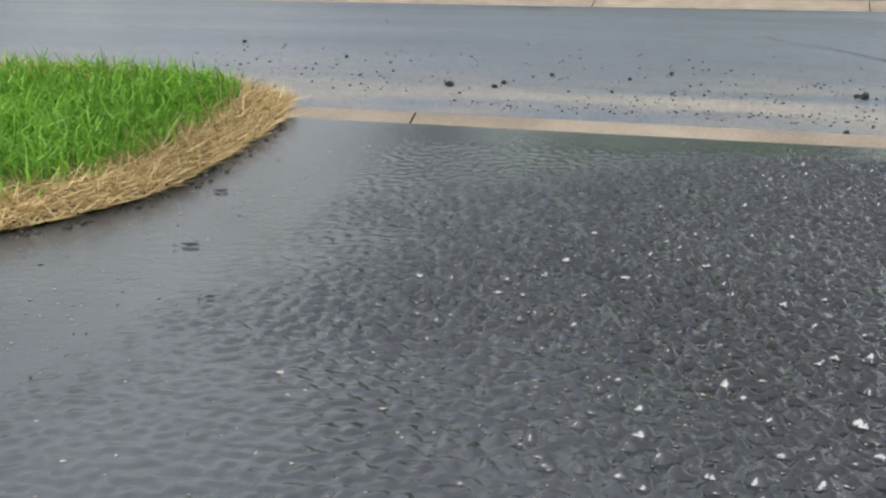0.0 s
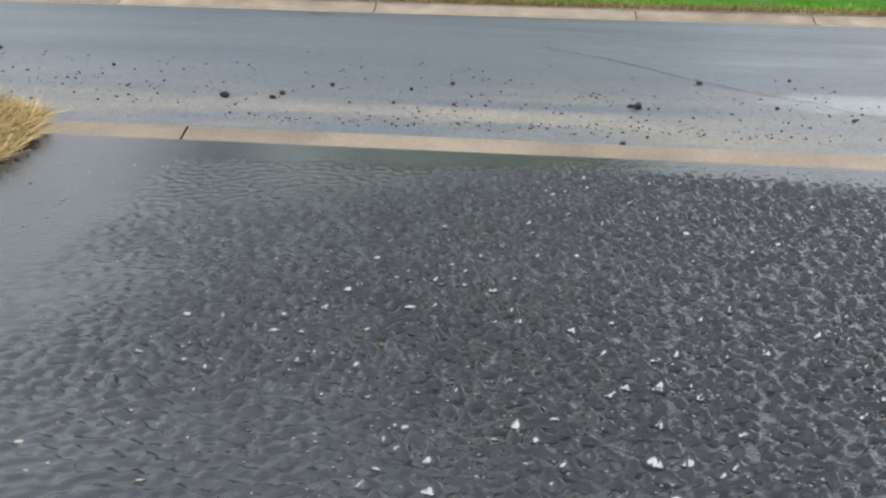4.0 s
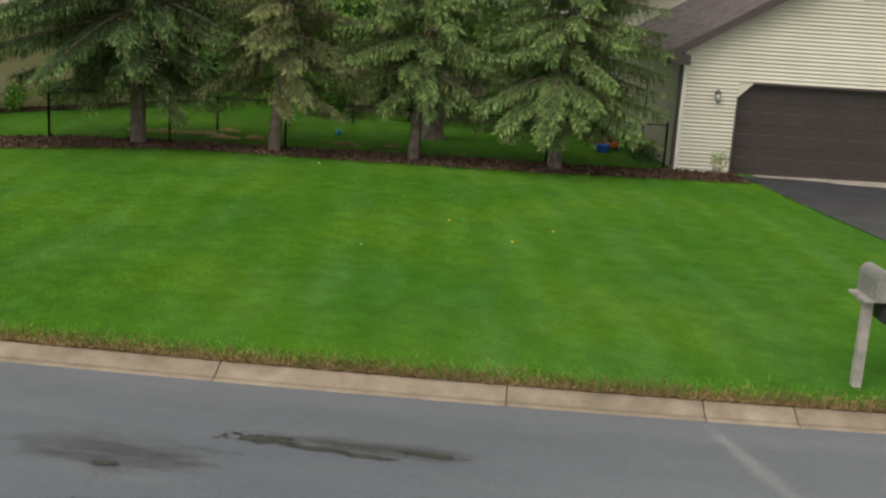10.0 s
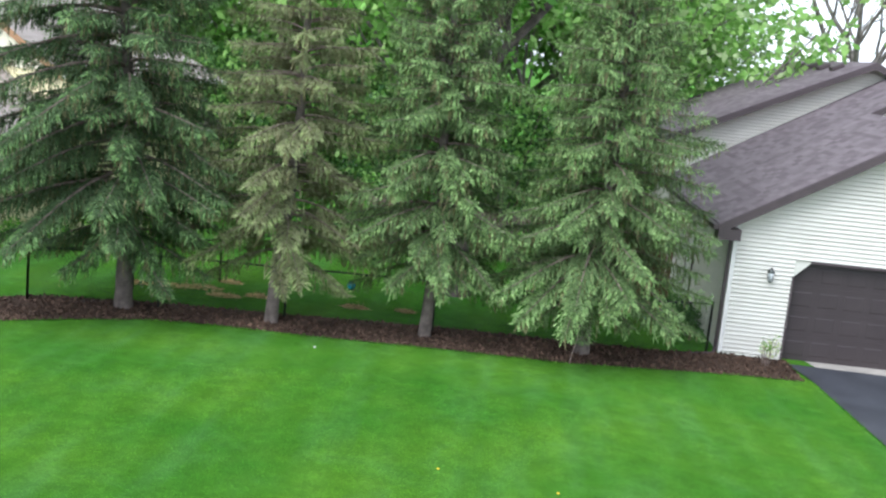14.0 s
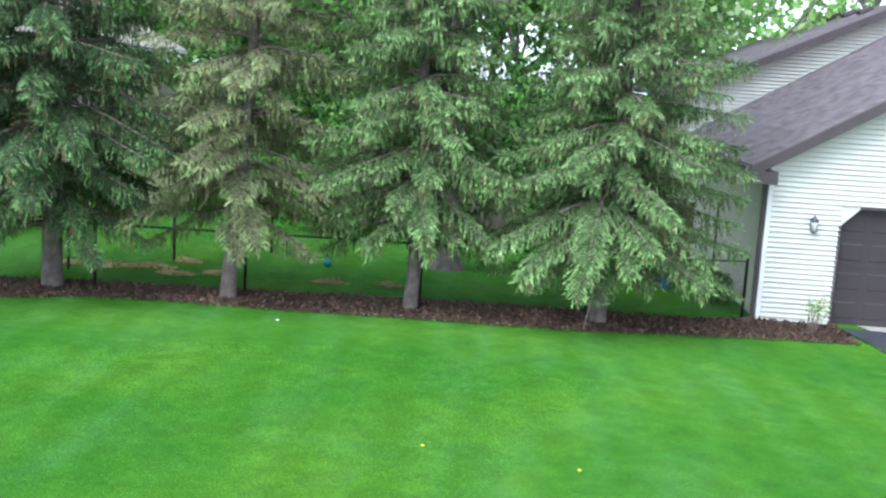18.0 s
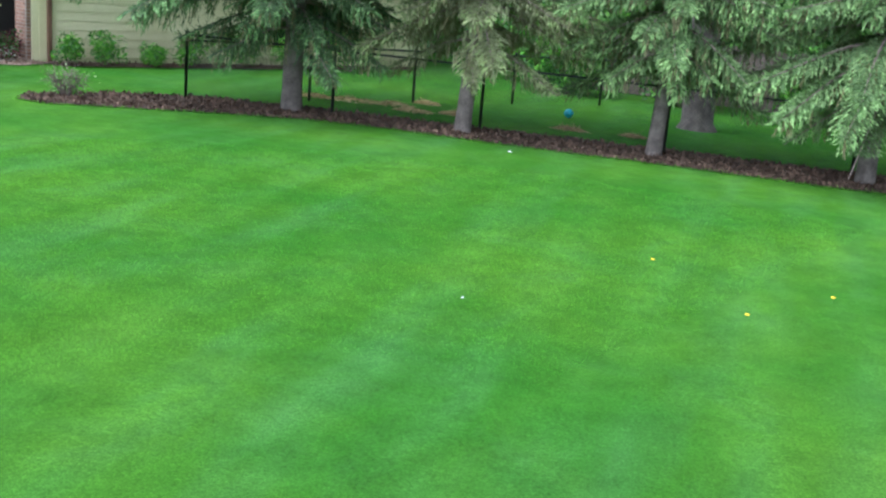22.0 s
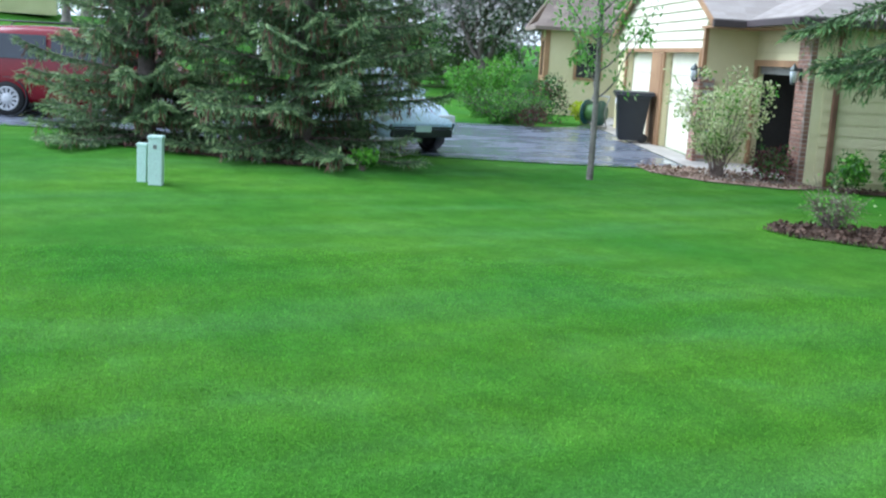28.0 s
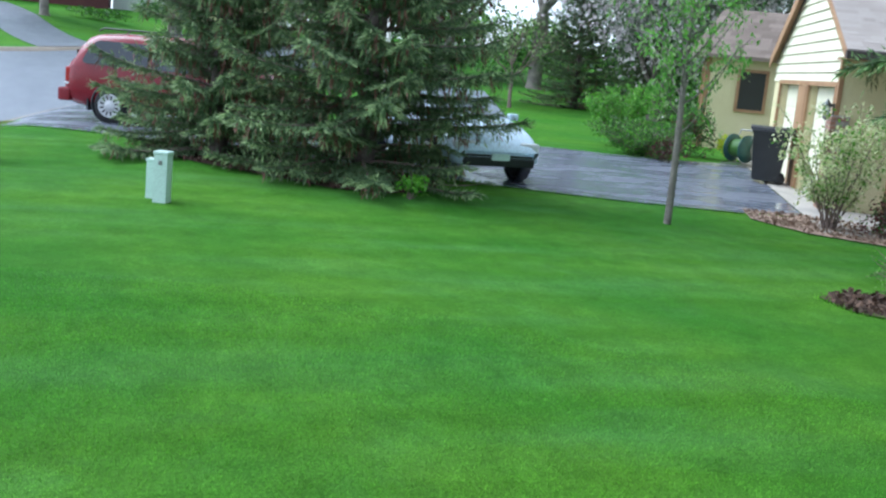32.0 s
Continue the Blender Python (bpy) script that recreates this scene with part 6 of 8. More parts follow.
# ---- mailboxes ----
mb = thing("mailbox_stand", "weathered grey timber stand with two posts by the kerb", "mailbox stand", pose(4.79, 13.72, float(turf_z(4.79, 13.72)), 0, 0, 4.0))
for x in (0.0, 1.02):
    part("post", boxes((x - 0.05, x + 0.05, -0.05, 0.05, -0.15, 0.97), bevel=0.006), weathered, mb)
part("beam", boxes((-0.12, 1.2, -0.055, 0.055, 0.971, 1.01), bevel=0.006), weathered, mb)
part("shelf", boxes((-0.14, 1.24, -0.24, 0.24, 1.011, 1.04), bevel=0.004), weathered, mb)
for i, x in enumerate((0.06, 0.41, 0.76, 1.11)):
    b = thing("mailbox", "dull grey metal mailbox with a rounded top", "mailbox", mb.matrix_world @ pose(x, 0, 1.042) @ Matrix.Diagonal((1.12, 1.05, 1.3, 1)), group="mailboxes")
    prof = [(-0.09, 0.0), (0.09, 0.0), (0.09, 0.15)] + [(0.09 * math.cos(a), 0.15 + 0.09 * math.sin(a)) for a in np.linspace(0.25, 2.9, 9)] + [(-0.09, 0.15)]
    bm = bmesh.new()
    prism(bm, prof, -0.25, 0.25)
    part("body", bm, grey_metal, b)
    bm = bmesh.new()
    prism(bm, [(x2 * 1.06, z2 * 1.03) for x2, z2 in prof], -0.275, -0.252)
    dr = part("door", bm, grey_metal, b)
    part("latch", boxes((-0.014, 0.014, -0.3, -0.276, 0.19, 0.235), bevel=0.004), dull_metal, dr)
    part("flag", boxes((0.092, 0.098, -0.12, -0.09, 0.06, 0.2), (0.092, 0.098, -0.12, -0.03, 0.15, 0.2)), dull_metal, b)
for i, x in enumerate((0.22, 0.52, 0.82)):
    t = thing("newspaper_tube", "black plastic newspaper tube under the mailboxes", "newspaper box", mb.matrix_world @ pose(x, 0, 0.79), group="newspaper tubes")
    bm = bmesh.new()
    o = [(-0.12, 0.0), (0.12, 0.0), (0.12, 0.17), (-0.12, 0.17)]
    prism(bm, [(-0.12, 0.0), (0.12, 0.0), (0.12, 0.015), (-0.12, 0.015)], -0.26, 0.2)
    prism(bm, [(-0.12, 0.155), (0.12, 0.155), (0.12, 0.17), (-0.12, 0.17)], -0.26, 0.2)
    prism(bm, [(-0.12, 0.016), (-0.105, 0.016), (-0.105, 0.154), (-0.12, 0.154)], -0.26, 0.2)
    prism(bm, [(0.105, 0.016), (0.12, 0.016), (0.12, 0.154), (0.105, 0.154)], -0.26, 0.2)
    part("tube", bm, black_plastic, t)
    part("back", boxes((-0.1, 0.1, 0.18, 0.195, 0.017, 0.153)), black_plastic, t)

# ---- fences ----
def chain_fence(name, pts, label, height=1.2, top=True):
    f = thing(name, label, "chain-link fence")
    wires = []
    for (x0, y0), (x1, y1) in zip(pts, pts[1:]):
        a, b = Vector((x0, y0, float(turf_z(x0, y0)))), Vector((x1, y1, float(turf_z(x1, y1))))
        n = (b - a).length
        if top:
            part("top_rail", tubes_mesh("top_rail", [(np.array([a + Vector((0, 0, height - 0.03)), b + Vector((0, 0, height - 0.03))]), [0.021, 0.021])], 8, black_paint), None, f)
        side = (b - a).normalized()
        pitch = 0.075
        k = int(n / pitch)
        h = height - 0.09
        for i in range(-int(h / pitch), k):
            for sgn in (1, -1):
                s0, s1 = i * pitch, i * pitch + h
                zl, zh = 0.04, 0.04 + h
                c0, c1 = max(s0, 0), min(s1, n)
                if c1 <= c0:
                    continue
                za, zb = zl + (c0 - s0), zl + (c1 - s0)
                if sgn < 0:
                    za, zb = zh - (c0 - s0), zh - (c1 - s0)
                wires.append((a + side * c0 + Vector((0, 0, za)), a + side * c1 + Vector((0, 0, zb))))
    v = []
    for p, q in wires:
        d = (q - p).normalized()
        o = Vector((0, 0, 0.0022)) - d * 0.0022 * d.z
        v.append([list(p - o), list(q - o), list(q + o), list(p + o)])
    mesh = part("wire_mesh", quick_mesh("wire_mesh", np.array(v), np.arange(4 * len(v)).reshape(-1, 4), [black_paint]), None, f)
    for x, y in pts:
        z = float(turf_z(x, y))
        bm = bmesh.new()
        lathe(bm, [(0.03, z - 0.2), (0.03, z + height), (0.036, z + height), (0.03, z + height + 0.03), (0.008, z + height + 0.05)], 10, (x, y))
        part("post", bm, black_paint, f)
    return f


front_line = [(-10.05, 26.5), (-7.45, 27.35), (-4.78, 28.0), (-1.55, 28.75), (1.62, 29.3), (4.75, 30.55)]
chain_fence("chain_link_fence", front_line, "black chain-link fence along the mulch bed")
chain_fence("chain_link_fence", [(-10.05, 26.5), (-8.6, 28.6), (-7.2, 30.6), (-5.7, 32.8), (-4.2, 35.0), (-2.7, 37.2), (-1.2, 39.4)], "black chain-link fence running back between the gardens", 1.1)
wf = thing("board_fence", "weathered grey-brown board fence at the back of the yard", "wooden fence")
for i in range(70):
    x = -6.0 + i * 0.158
    y = 38.6 + 0.03 * (i % 2)
    z = float(turf_z(x, y))
    part("board", boxes((x, x + 0.14, y, y + 0.02, z + 0.03, z + 1.55 + 0.06 * math.sin(i * 1.7))), fence_wood, wf)
for z in (0.4, 1.3):
    part("rail", boxes((-6.0, 5.0, 38.66, 38.7, -0.62 + z, -0.53 + z)), fence_wood, wf)
gate = thing("timber_gate", "brown stained timber gate beside the cream side wall", "gate")
for i in range(7):
    x = 3.0 + i * 0.15
    part("board", boxes((x, x + 0.135, 36.1, 36.125, -0.6, 0.95)), rust_wood, gate)
for x in (2.9, 4.1):
    part("post", boxes((x, x + 0.09, 36.08, 36.17, -0.75, 1.1)), rust_wood, gate)
for z in (-0.4, 0.7):
    part("rail", boxes((2.99, 4.1, 36.13, 36.17, z, z + 0.09)), rust_wood, gate)
sd = thing("side_door", "white side door in a dark frame in the cream wall", "door", HA @ pose(-0.03, 4.6, 0.0))
part("leaf", boxes((-0.02, 0.0, 0.0, 0.85, 0.02, 2.05)), trim_white, sd)
for r in ((-0.08, 0.0, 0.02, 2.12), (0.85, 0.93, 0.02, 2.12), (0.0, 0.85, 2.05, 2.12)):
    part("frame", boxes((-0.03, 0.02, *r)), brown_trim, sd)

# ---- utility boxes, hydrant ----
ub = thing("utility_pedestal", "pale green metal utility pedestal standing in the lawn", "utility box", pose(-15.16, 17.17, float(turf_z(-15.16, 17.17)), 0, 0, 66))
part("cabinet", boxes((-0.085, 0.085, -0.085, 0.085, -0.1, 0.575), bevel=0.012), box_green, ub)
part("cap", boxes((-0.095, 0.095, -0.095, 0.095, 0.565, 0.61), bevel=0.015), box_green, ub)
part("lock", boxes((-0.02, 0.02, -0.1, -0.084, 0.45, 0.5), bevel=0.004), grey_metal, ub)
ub2 = thing("utility_pedestal", "smaller pale green utility post beside the taller one", "utility box", pose(-15.42, 17.06, float(turf_z(-15.4, 17.06)), 0, 0, 66))
part("cabinet", boxes((-0.06, 0.06, -0.06, 0.06, -0.1, 0.46), bevel=0.012), box_green, ub2)
part("cap", boxes((-0.068, 0.068, -0.068, 0.068, 0.445, 0.485), bevel=0.012), box_green, ub2)
hy = thing("fire_hydrant", "red cast-iron fire hydrant in the lawn near the kerb", "fire hydrant", pose(-17.85, 14.87, float(turf_z(-17.85, 14.87)), 0, 0, -21))
bm = bmesh.new()
lathe(bm, [(0.15, -0.1), (0.15, 0.04), (0.11, 0.05), (0.11, 0.2), (0.145, 0.21), (0.145, 0.245), (0.115, 0.26), (0.115, 0.44), (0.14, 0.45), (0.14, 0.475), (0.12, 0.48), (0.105, 0.56), (0.06, 0.62), (0.045, 0.63)], 22)
part("barrel", bm, hydrant_red, hy)
bm = bmesh.new()
lathe(bm, [(0.05, 0.631), (0.03, 0.64), (0.028, 0.69), (0.015, 0.70)], 5)
part("top_nut", bm, hydrant_red, hy)
for ang, r, ln in ((0, 0.075, 0.22), (90, 0.055, 0.19), (270, 0.055, 0.19)):
    bm = bmesh.new()
    lathe(bm, [(r * 0.8, 0.08), (r * 0.8, ln - 0.05), (r, ln - 0.05), (r, ln), (r * 0.4, ln + 0.01), (r * 0.3, ln + 0.04)], 14)
    cp = part("nozzle_cap", bm, hydrant_red, hy)
    cp.matrix_local = pose(0, 0, 0.36, 90, 0, ang)
part("chain", tubes_mesh("chain", [(np.array([(0.02, -0.22, 0.33), (0.04, -0.23, 0.2), (0.03, -0.2, 0.06), (0.0, -0.13, 0.12)]), [0.006] * 4)], 5, dull_metal), None, hy)
for i in range(8):
    a = i * math.pi / 4
    part("flange_bolt", boxes((0.128 * math.cos(a) - 0.012, 0.128 * math.cos(a) + 0.012, 0.128 * math.sin(a) - 0.012, 0.128 * math.sin(a) + 0.012, 0.246, 0.265)), hydrant_red, hy)

# ---- bin and hose reel ----
bn = thing("wheeled_bin", "black wheeled rubbish bin beside the garage post", "rubbish bin", pose(-21.7, 29.5, float(lawn_z(-21.7, 29.5)) + 0.03, 0, 0, -32) @ Matrix.Diagonal((1.18, 1.18, 1.08, 1)))
bm = bmesh.new()
lo, hi = [(-0.24, -0.24), (0.24, -0.24), (0.24, 0.22), (-0.24, 0.22)], [(-0.31, -0.31), (0.31, -0.31), (0.31, 0.31), (-0.31, 0.31)]
vl, vh = [bm.verts.new((*p, 0.04)) for p in lo], [bm.verts.new((*p, 0.98)) for p in hi]
bm.faces.new(vl[::-1])
bm.faces.new(vh)
for i in range(4):
    bm.faces.new((vl[i], vl[(i + 1) % 4], vh[(i + 1) % 4], vh[i]))
bmesh.ops.bevel(bm, geom=bm.edges[:], offset=0.025, segments=2, affect="EDGES")
part("body", bm, black_plastic, bn)
part("rim", boxes((-0.335, 0.335, -0.335, 0.335, 0.94, 0.99), bevel=0.012), black_plastic, bn)
bm = bmesh.new()
prism(bm, [(-0.34, 0.995), (0.34, 0.995), (0.31, 1.05), (0.0, 1.075), (-0.31, 1.05)], -0.36, 0.38)
part("lid", bm, black_plastic, bn)
part("handle", boxes((-0.27, 0.27, 0.36, 0.40, 0.98, 1.01), bevel=0.01), black_plastic, bn)
part("sticker", boxes((-0.09, 0.09, -0.322, -0.314, 0.78, 0.9)), white_bit, bn, "pale square sticker")
for x in (-0.24, 0.2):
    bm = bmesh.new()
    lathe(bm, [(0.03, 0), (0.1, 0.005), (0.1, 0.045), (0.03, 0.05)], 16)
    wl_ = part("wheel", bm, tyre_mat, bn)
    wl_.matrix_local = pose(x, 0.22, 0.1, 0, 90, 0)
rl = thing("hose_reel", "dark green plastic hose reel cart by the wall", "hose reel", pose(-24.9, 30.75, float(lawn_z(-24.9, 30.75)) + 0.02, 0, 0, 20))
for x in (-0.22, 0.2):
    bm = bmesh.new()
    lathe(bm, [(0.05, 0), (0.33, 0.0), (0.33, 0.03), (0.05, 0.035)], 22)
    w = part("reel_side", bm, reel_green, rl)
    w.matrix_local = pose(x, 0, 0.42, 0, 90, 0)
bm = bmesh.new()
lathe(bm, [(0.2, -0.2), (0.22, -0.1), (0.22, 0.1), (0.2, 0.2)], 18)
h = part("hose", bm, yew_leaf, rl)
h.matrix_local = pose(0, 0, 0.42, 0, 90, 0)
part("cart_frame", tubes_mesh("cart_frame", [(np.array([(x, 0.25, 0.04), (x, 0.1, 0.42), (x, 0.3, 0.85)]), [0.016] * 3) for x in (-0.26, 0.26)] + [(np.array([(-0.26, 0.3, 0.85), (0.26, 0.3, 0.85)]), [0.016] * 2), (np.array([(-0.26, -0.3, 0.04), (-0.26, 0.25, 0.04), (0.26, 0.25, 0.04), (0.26, -0.3, 0.04)]), [0.016] * 4)], 7, grey_metal), None, rl)

# ---- vehicles ----
def loft(bm, stations):
    """Half sections (x, [(y, z), ...]) joined along x and mirrored."""
    rows = []
    for x, pts in stations:
        full = [(y, z) for y, z in pts] + [(-y, z) for y, z in pts[::-1] if y > 1e-4]
        rows.append([bm.verts.new((x, y, z)) for y, z in full])
    for a, b in zip(rows, rows[1:]):
        for i in range(len(a) - 1):
            f = bm.faces.new((a[i], a[i + 1], b[i + 1], b[i]))
            f.smooth = True
        bm.faces.new((a[-1], a[0], b[0], b[-1]))
    bm.faces.new(rows[0])
    bm.faces.new(rows[-1][::-1])
    return bm


def wheel(parent, x, y, r, out):
    bm = bmesh.new()
    lathe(bm, [(r * 0.62, 0.02), (r * 0.9, 0.0), (r, 0.04), (r, 0.17), (r * 0.9, 0.21), (r * 0.62, 0.2)], 28)
    t = part("tyre", bm, tyre_mat, parent)
    t.matrix_local = pose(x, y, r, 90 if out < 0 else -90, 0, 0)
    bm = bmesh.new()
    lathe(bm, [(0.03, 0.225), (r * 0.25, 0.222), (r * 0.3, 0.205), (r * 0.6, 0.205), (r * 0.68, 0.222), (r * 0.7, 0.2)], 28)
    for i in range(10):
        a = i * math.pi / 5
        box(bm, r * 0.42 * math.cos(a) - 0.02, r * 0.42 * math.cos(a) + 0.02, r * 0.42 * math.sin(a) - 0.02, r * 0.42 * math.sin(a) + 0.02, 0.19, 0.212)
    rm = part("rim", bm, rim_mat, t)
    # flat black faces on the rim, painted shade for gaps between spokes
    bm = bmesh.new()
    for i in range(12):
        a = (i + 0.5) * math.pi / 6
        c, s = math.cos(a), math.sin(a)
        v = [bm.verts.new((r * q * c - r * w * s, r * q * s + r * w * c, 0.2135)) for q, w in ((0.34, 0.035), (0.34, -0.035), (0.58, -0.06), (0.58, 0.06))]
        bm.faces.new(v)
    part("dark_rim_gap", bm, black_plastic, rm)
    return t


def side_sheet(bm, pts, y, thick=0.012):
    """A panel in the car's side: outline of (x, z), with the lean of the side glass by height."""
    out = [bm.verts.new((x, y(z), z)) for x, z in pts]
    inn = [bm.verts.new((x, y(z) - math.copysign(thick, y(z)), z)) for x, z in pts]
    bm.faces.new(out)
    bm.faces.new(inn[::-1])
    for i in range(len(pts)):
        j = (i + 1) % len(pts)
        bm.faces.new((out[j], out[i], inn[i], inn[j]))
    return bm


van = thing("minivan", "red minivan parked on the driveway with tinted windows", "car", pose(-24.15, 18.1, float(turf_z(-24.15, 18.1)) + 0.015, 0, 0, 65))


def van_sec(w, belt, top, low=0.3):
    return [(0.0, low), (w * 0.86, low), (w * 0.97, low + 0.12), (w, 0.62), (w * 0.985, belt), (w * 0.93, belt + (top - belt) * 0.45), (w * 0.84, top - 0.12), (w * 0.72, top - 0.03), (0.0, top)]


bm = bmesh.new()
loft(bm, [(-2.45, van_sec(0.84, 0.8, 0.86, 0.42)), (-2.42, van_sec(0.9, 0.92, 1.0, 0.38)), (-2.33, van_sec(0.94, 1.0, 1.22, 0.34)), (-2.2, van_sec(0.96, 1.02, 1.45, 0.3)), (-2.02, van_sec(0.97, 1.03, 1.62, 0.28)), (-1.8, van_sec(0.975, 1.03, 1.7, 0.27)), (-1.2, van_sec(0.985, 1.04, 1.73, 0.26)), (0.2, van_sec(0.985, 1.04, 1.74, 0.26)), (0.75, van_sec(0.985, 1.03, 1.68, 0.26)), (1.25, van_sec(0.98, 1.0, 1.3, 0.26)), (1.55, van_sec(0.97, 0.97, 1.07, 0.26)), (2.2, van_sec(0.93, 0.86, 0.92, 0.28)), (2.43, van_sec(0.8, 0.7, 0.76, 0.32))])
part("body", bm, van_red, van)


def van_side(z):
    return -0.995 + max(0.0, z - 1.03) * 0.155


for x0, x1 in ((-2.12, -0.72), (-0.64, 0.12), (0.2, 0.98)):
    bm = bmesh.new()
    side_sheet(bm, ([(-2.05, 1.16), (-2.02, 1.11), (-1.95, 1.09)] if x0 < -2 else [(x0, 1.09)]) + [(x1, 1.09), (x1 - (0.25 if x1 > 0.9 else 0.01), 1.55)] + ([(-1.72, 1.55), (-1.82, 1.51), (-1.97, 1.32)] if x0 < -2 else [(x0 + 0.01, 1.55)]), van_side)
    part("side_window", bm, glass_dark, van, "tinted side window")
bm = bmesh.new()
side_sheet(bm, [(x, z) for x, z in ((-1.75, 0.68), (2.2, 0.68), (2.2, 0.73), (-1.75, 0.73))], lambda z: -1.0)
part("side_moulding", bm, van_red, van)
part("rear_window", boxes((-2.3, -2.25, -0.72, 0.72, 1.1, 1.34)), glass_dark, van)
part("rear_bumper", boxes((-2.56, -2.3, -0.95, 0.95, 0.34, 0.6), bevel=0.05), van_red, van)
for y in (-0.96, 0.8):
    part("tail_lamp", boxes((-2.42, -2.2, y + 0.03, y + 0.135, 0.72, 1.0), bevel=0.03), tail_red, van)
part("reversing_lamp", boxes((-2.43, -2.3, -0.935, -0.82, 0.665, 0.71), bevel=0.01), lens_mat, van)
for y in (-0.62, 0.6):
    part("roof_rail", tubes_mesh("roof_rail", [(np.array([(-1.9, y, 1.72), (-1.8, y, 1.785), (0.2, y, 1.795), (0.3, y, 1.73)]), [0.016] * 4)], 7, black_plastic), None, van)
for x in (-1.45, 1.5):
    for y, o in ((-0.80, -1), (0.80, 1)):
        bm = bmesh.new()
        lathe(bm, [(0.385, 0.0), (0.385, 0.195), (0.36, 0.197), (0.36, 0.0)], 26, cap=False)
        lathe(bm, [(0.36, 0.02), (0.001, 0.02)], 26, cap=False)
        wa = part("wheel_arch", bm, black_plastic, van)
        wa.matrix_local = pose(x, y, 0.36, 90 if o < 0 else -90, 0, 0)
        wheel(van, x, y, 0.33, o)
part("mud_flap", boxes((-1.93, -1.9, -0.98, -0.78, 0.2, 0.42)), black_plastic, van)

car = thing("sedan", "pale silver-blue sedan parked on the wet driveway", "car", pose(-20.7, 22.2, float(turf_z(-20.7, 22.2)) + 0.035, 0, 0, 7))


def car_sec(w, shoulder, top, topw, low=0.26):
    return [(0.0, low), (w * 0.85, low), (w * 0.97, low + 0.1), (w, 0.5), (w * 0.98, shoulder - 0.06), (w * 0.93, shoulder), (w * 0.93 + (topw - w * 0.93) * 0.55, shoulder + (top - shoulder) * 0.6), (topw, top - 0.03), (0.0, top)]


bm = bmesh.new()
loft(bm, [(-2.3, car_sec(0.7, 0.72, 0.78, 0.5)), (-2.15, car_sec(0.82, 0.85, 0.93, 0.6)), (-1.6, car_sec(0.87, 0.9, 0.99, 0.66)), (-1.0, car_sec(0.88, 0.9, 1.3, 0.58)), (-0.4, car_sec(0.88, 0.9, 1.4, 0.58)), (0.3, car_sec(0.88, 0.88, 1.36, 0.58)), (1.02, car_sec(0.88, 0.87, 0.98, 0.72)), (1.5, car_sec(0.87, 0.8, 0.91, 0.68)), (1.9, car_sec(0.84, 0.7, 0.82, 0.62)), (2.12, car_sec(0.8, 0.6, 0.73, 0.58)), (2.25, car_sec(0.74, 0.5, 0.62, 0.52)), (2.32, car_sec(0.62, 0.42, 0.5, 0.45, 0.3))])
part("body", bm, car_blue, car)
bm = bmesh.new()
slab(bm, [(1.0, -0.68, 1.0), (1.0, 0.68, 1.0), (0.34, 0.53, 1.385), (0.34, -0.53, 1.385)], 0.015)
part("windscreen", bm, glass_pale, car, "windscreen with a pale sky reflection put into its tint")
bm = bmesh.new()
slab(bm, [(-1.62, -0.6, 1.02), (-1.62, 0.6, 1.02), (-1.02, 0.52, 1.325), (-1.02, -0.52, 1.325)], 0.015)
part("rear_window", bm, glass_dark, car)
for o in (-1, 1):
    bm = bmesh.new()
    side_sheet(bm, [(-1.35, 0.97), (0.85, 0.93), (0.3, 1.3), (-0.9, 1.32)], lambda z, o=o: o * (0.845 - (z - 0.92) * 0.5))
    part("side_window", bm, glass_dark, car)
    bm = bmesh.new()
    box(bm, 2.0, 2.24, 0.57 * o - 0.19, 0.57 * o + 0.19, 0.5, 0.65, bevel=0.055)
    hl = part("headlamp", bm, lens_mat, car, "clear oval headlamp")
    bm = bmesh.new()
    box(bm, 0.72, 0.86, 0.92 * o - 0.09, 0.92 * o + 0.09, 0.93, 1.04, bevel=0.03)
    part("wing_mirror", bm, car_blue, car)
    bm = bmesh.new()
    box(bm, 2.2, 2.3, 0.5 * o - 0.13, 0.5 * o + 0.13, 0.3, 0.38, bevel=0.02)
    part("fog_lamp_recess", bm, black_plastic, car)
part("grille", boxes((2.1, 2.355, -0.62, 0.62, 0.26, 0.405), bevel=0.03), black_plastic, car)
part("bumper_strip", boxes((2.2, 2.34, -0.6, 0.6, 0.415, 0.445), bevel=0.012), black_plastic, car)
part("number_plate", boxes((2.345, 2.365, -0.16, 0.16, 0.36, 0.47)), box_green, car, "pale number plate")
for x in (-1.4, 1.4):
    for y, o in ((-0.70, -1), (0.70, 1)):
        bm = bmesh.new()
        lathe(bm, [(0.375, 0.0), (0.375, 0.19), (0.33, 0.192), (0.33, 0.0)], 24, cap=False)
        wa = part("wheel_arch", bm, black_plastic, car)
        wa.matrix_local = pose(x, y, 0.32, 90 if o < 0 else -90, 0, 0)
        wheel(car, x, y, 0.31, o)

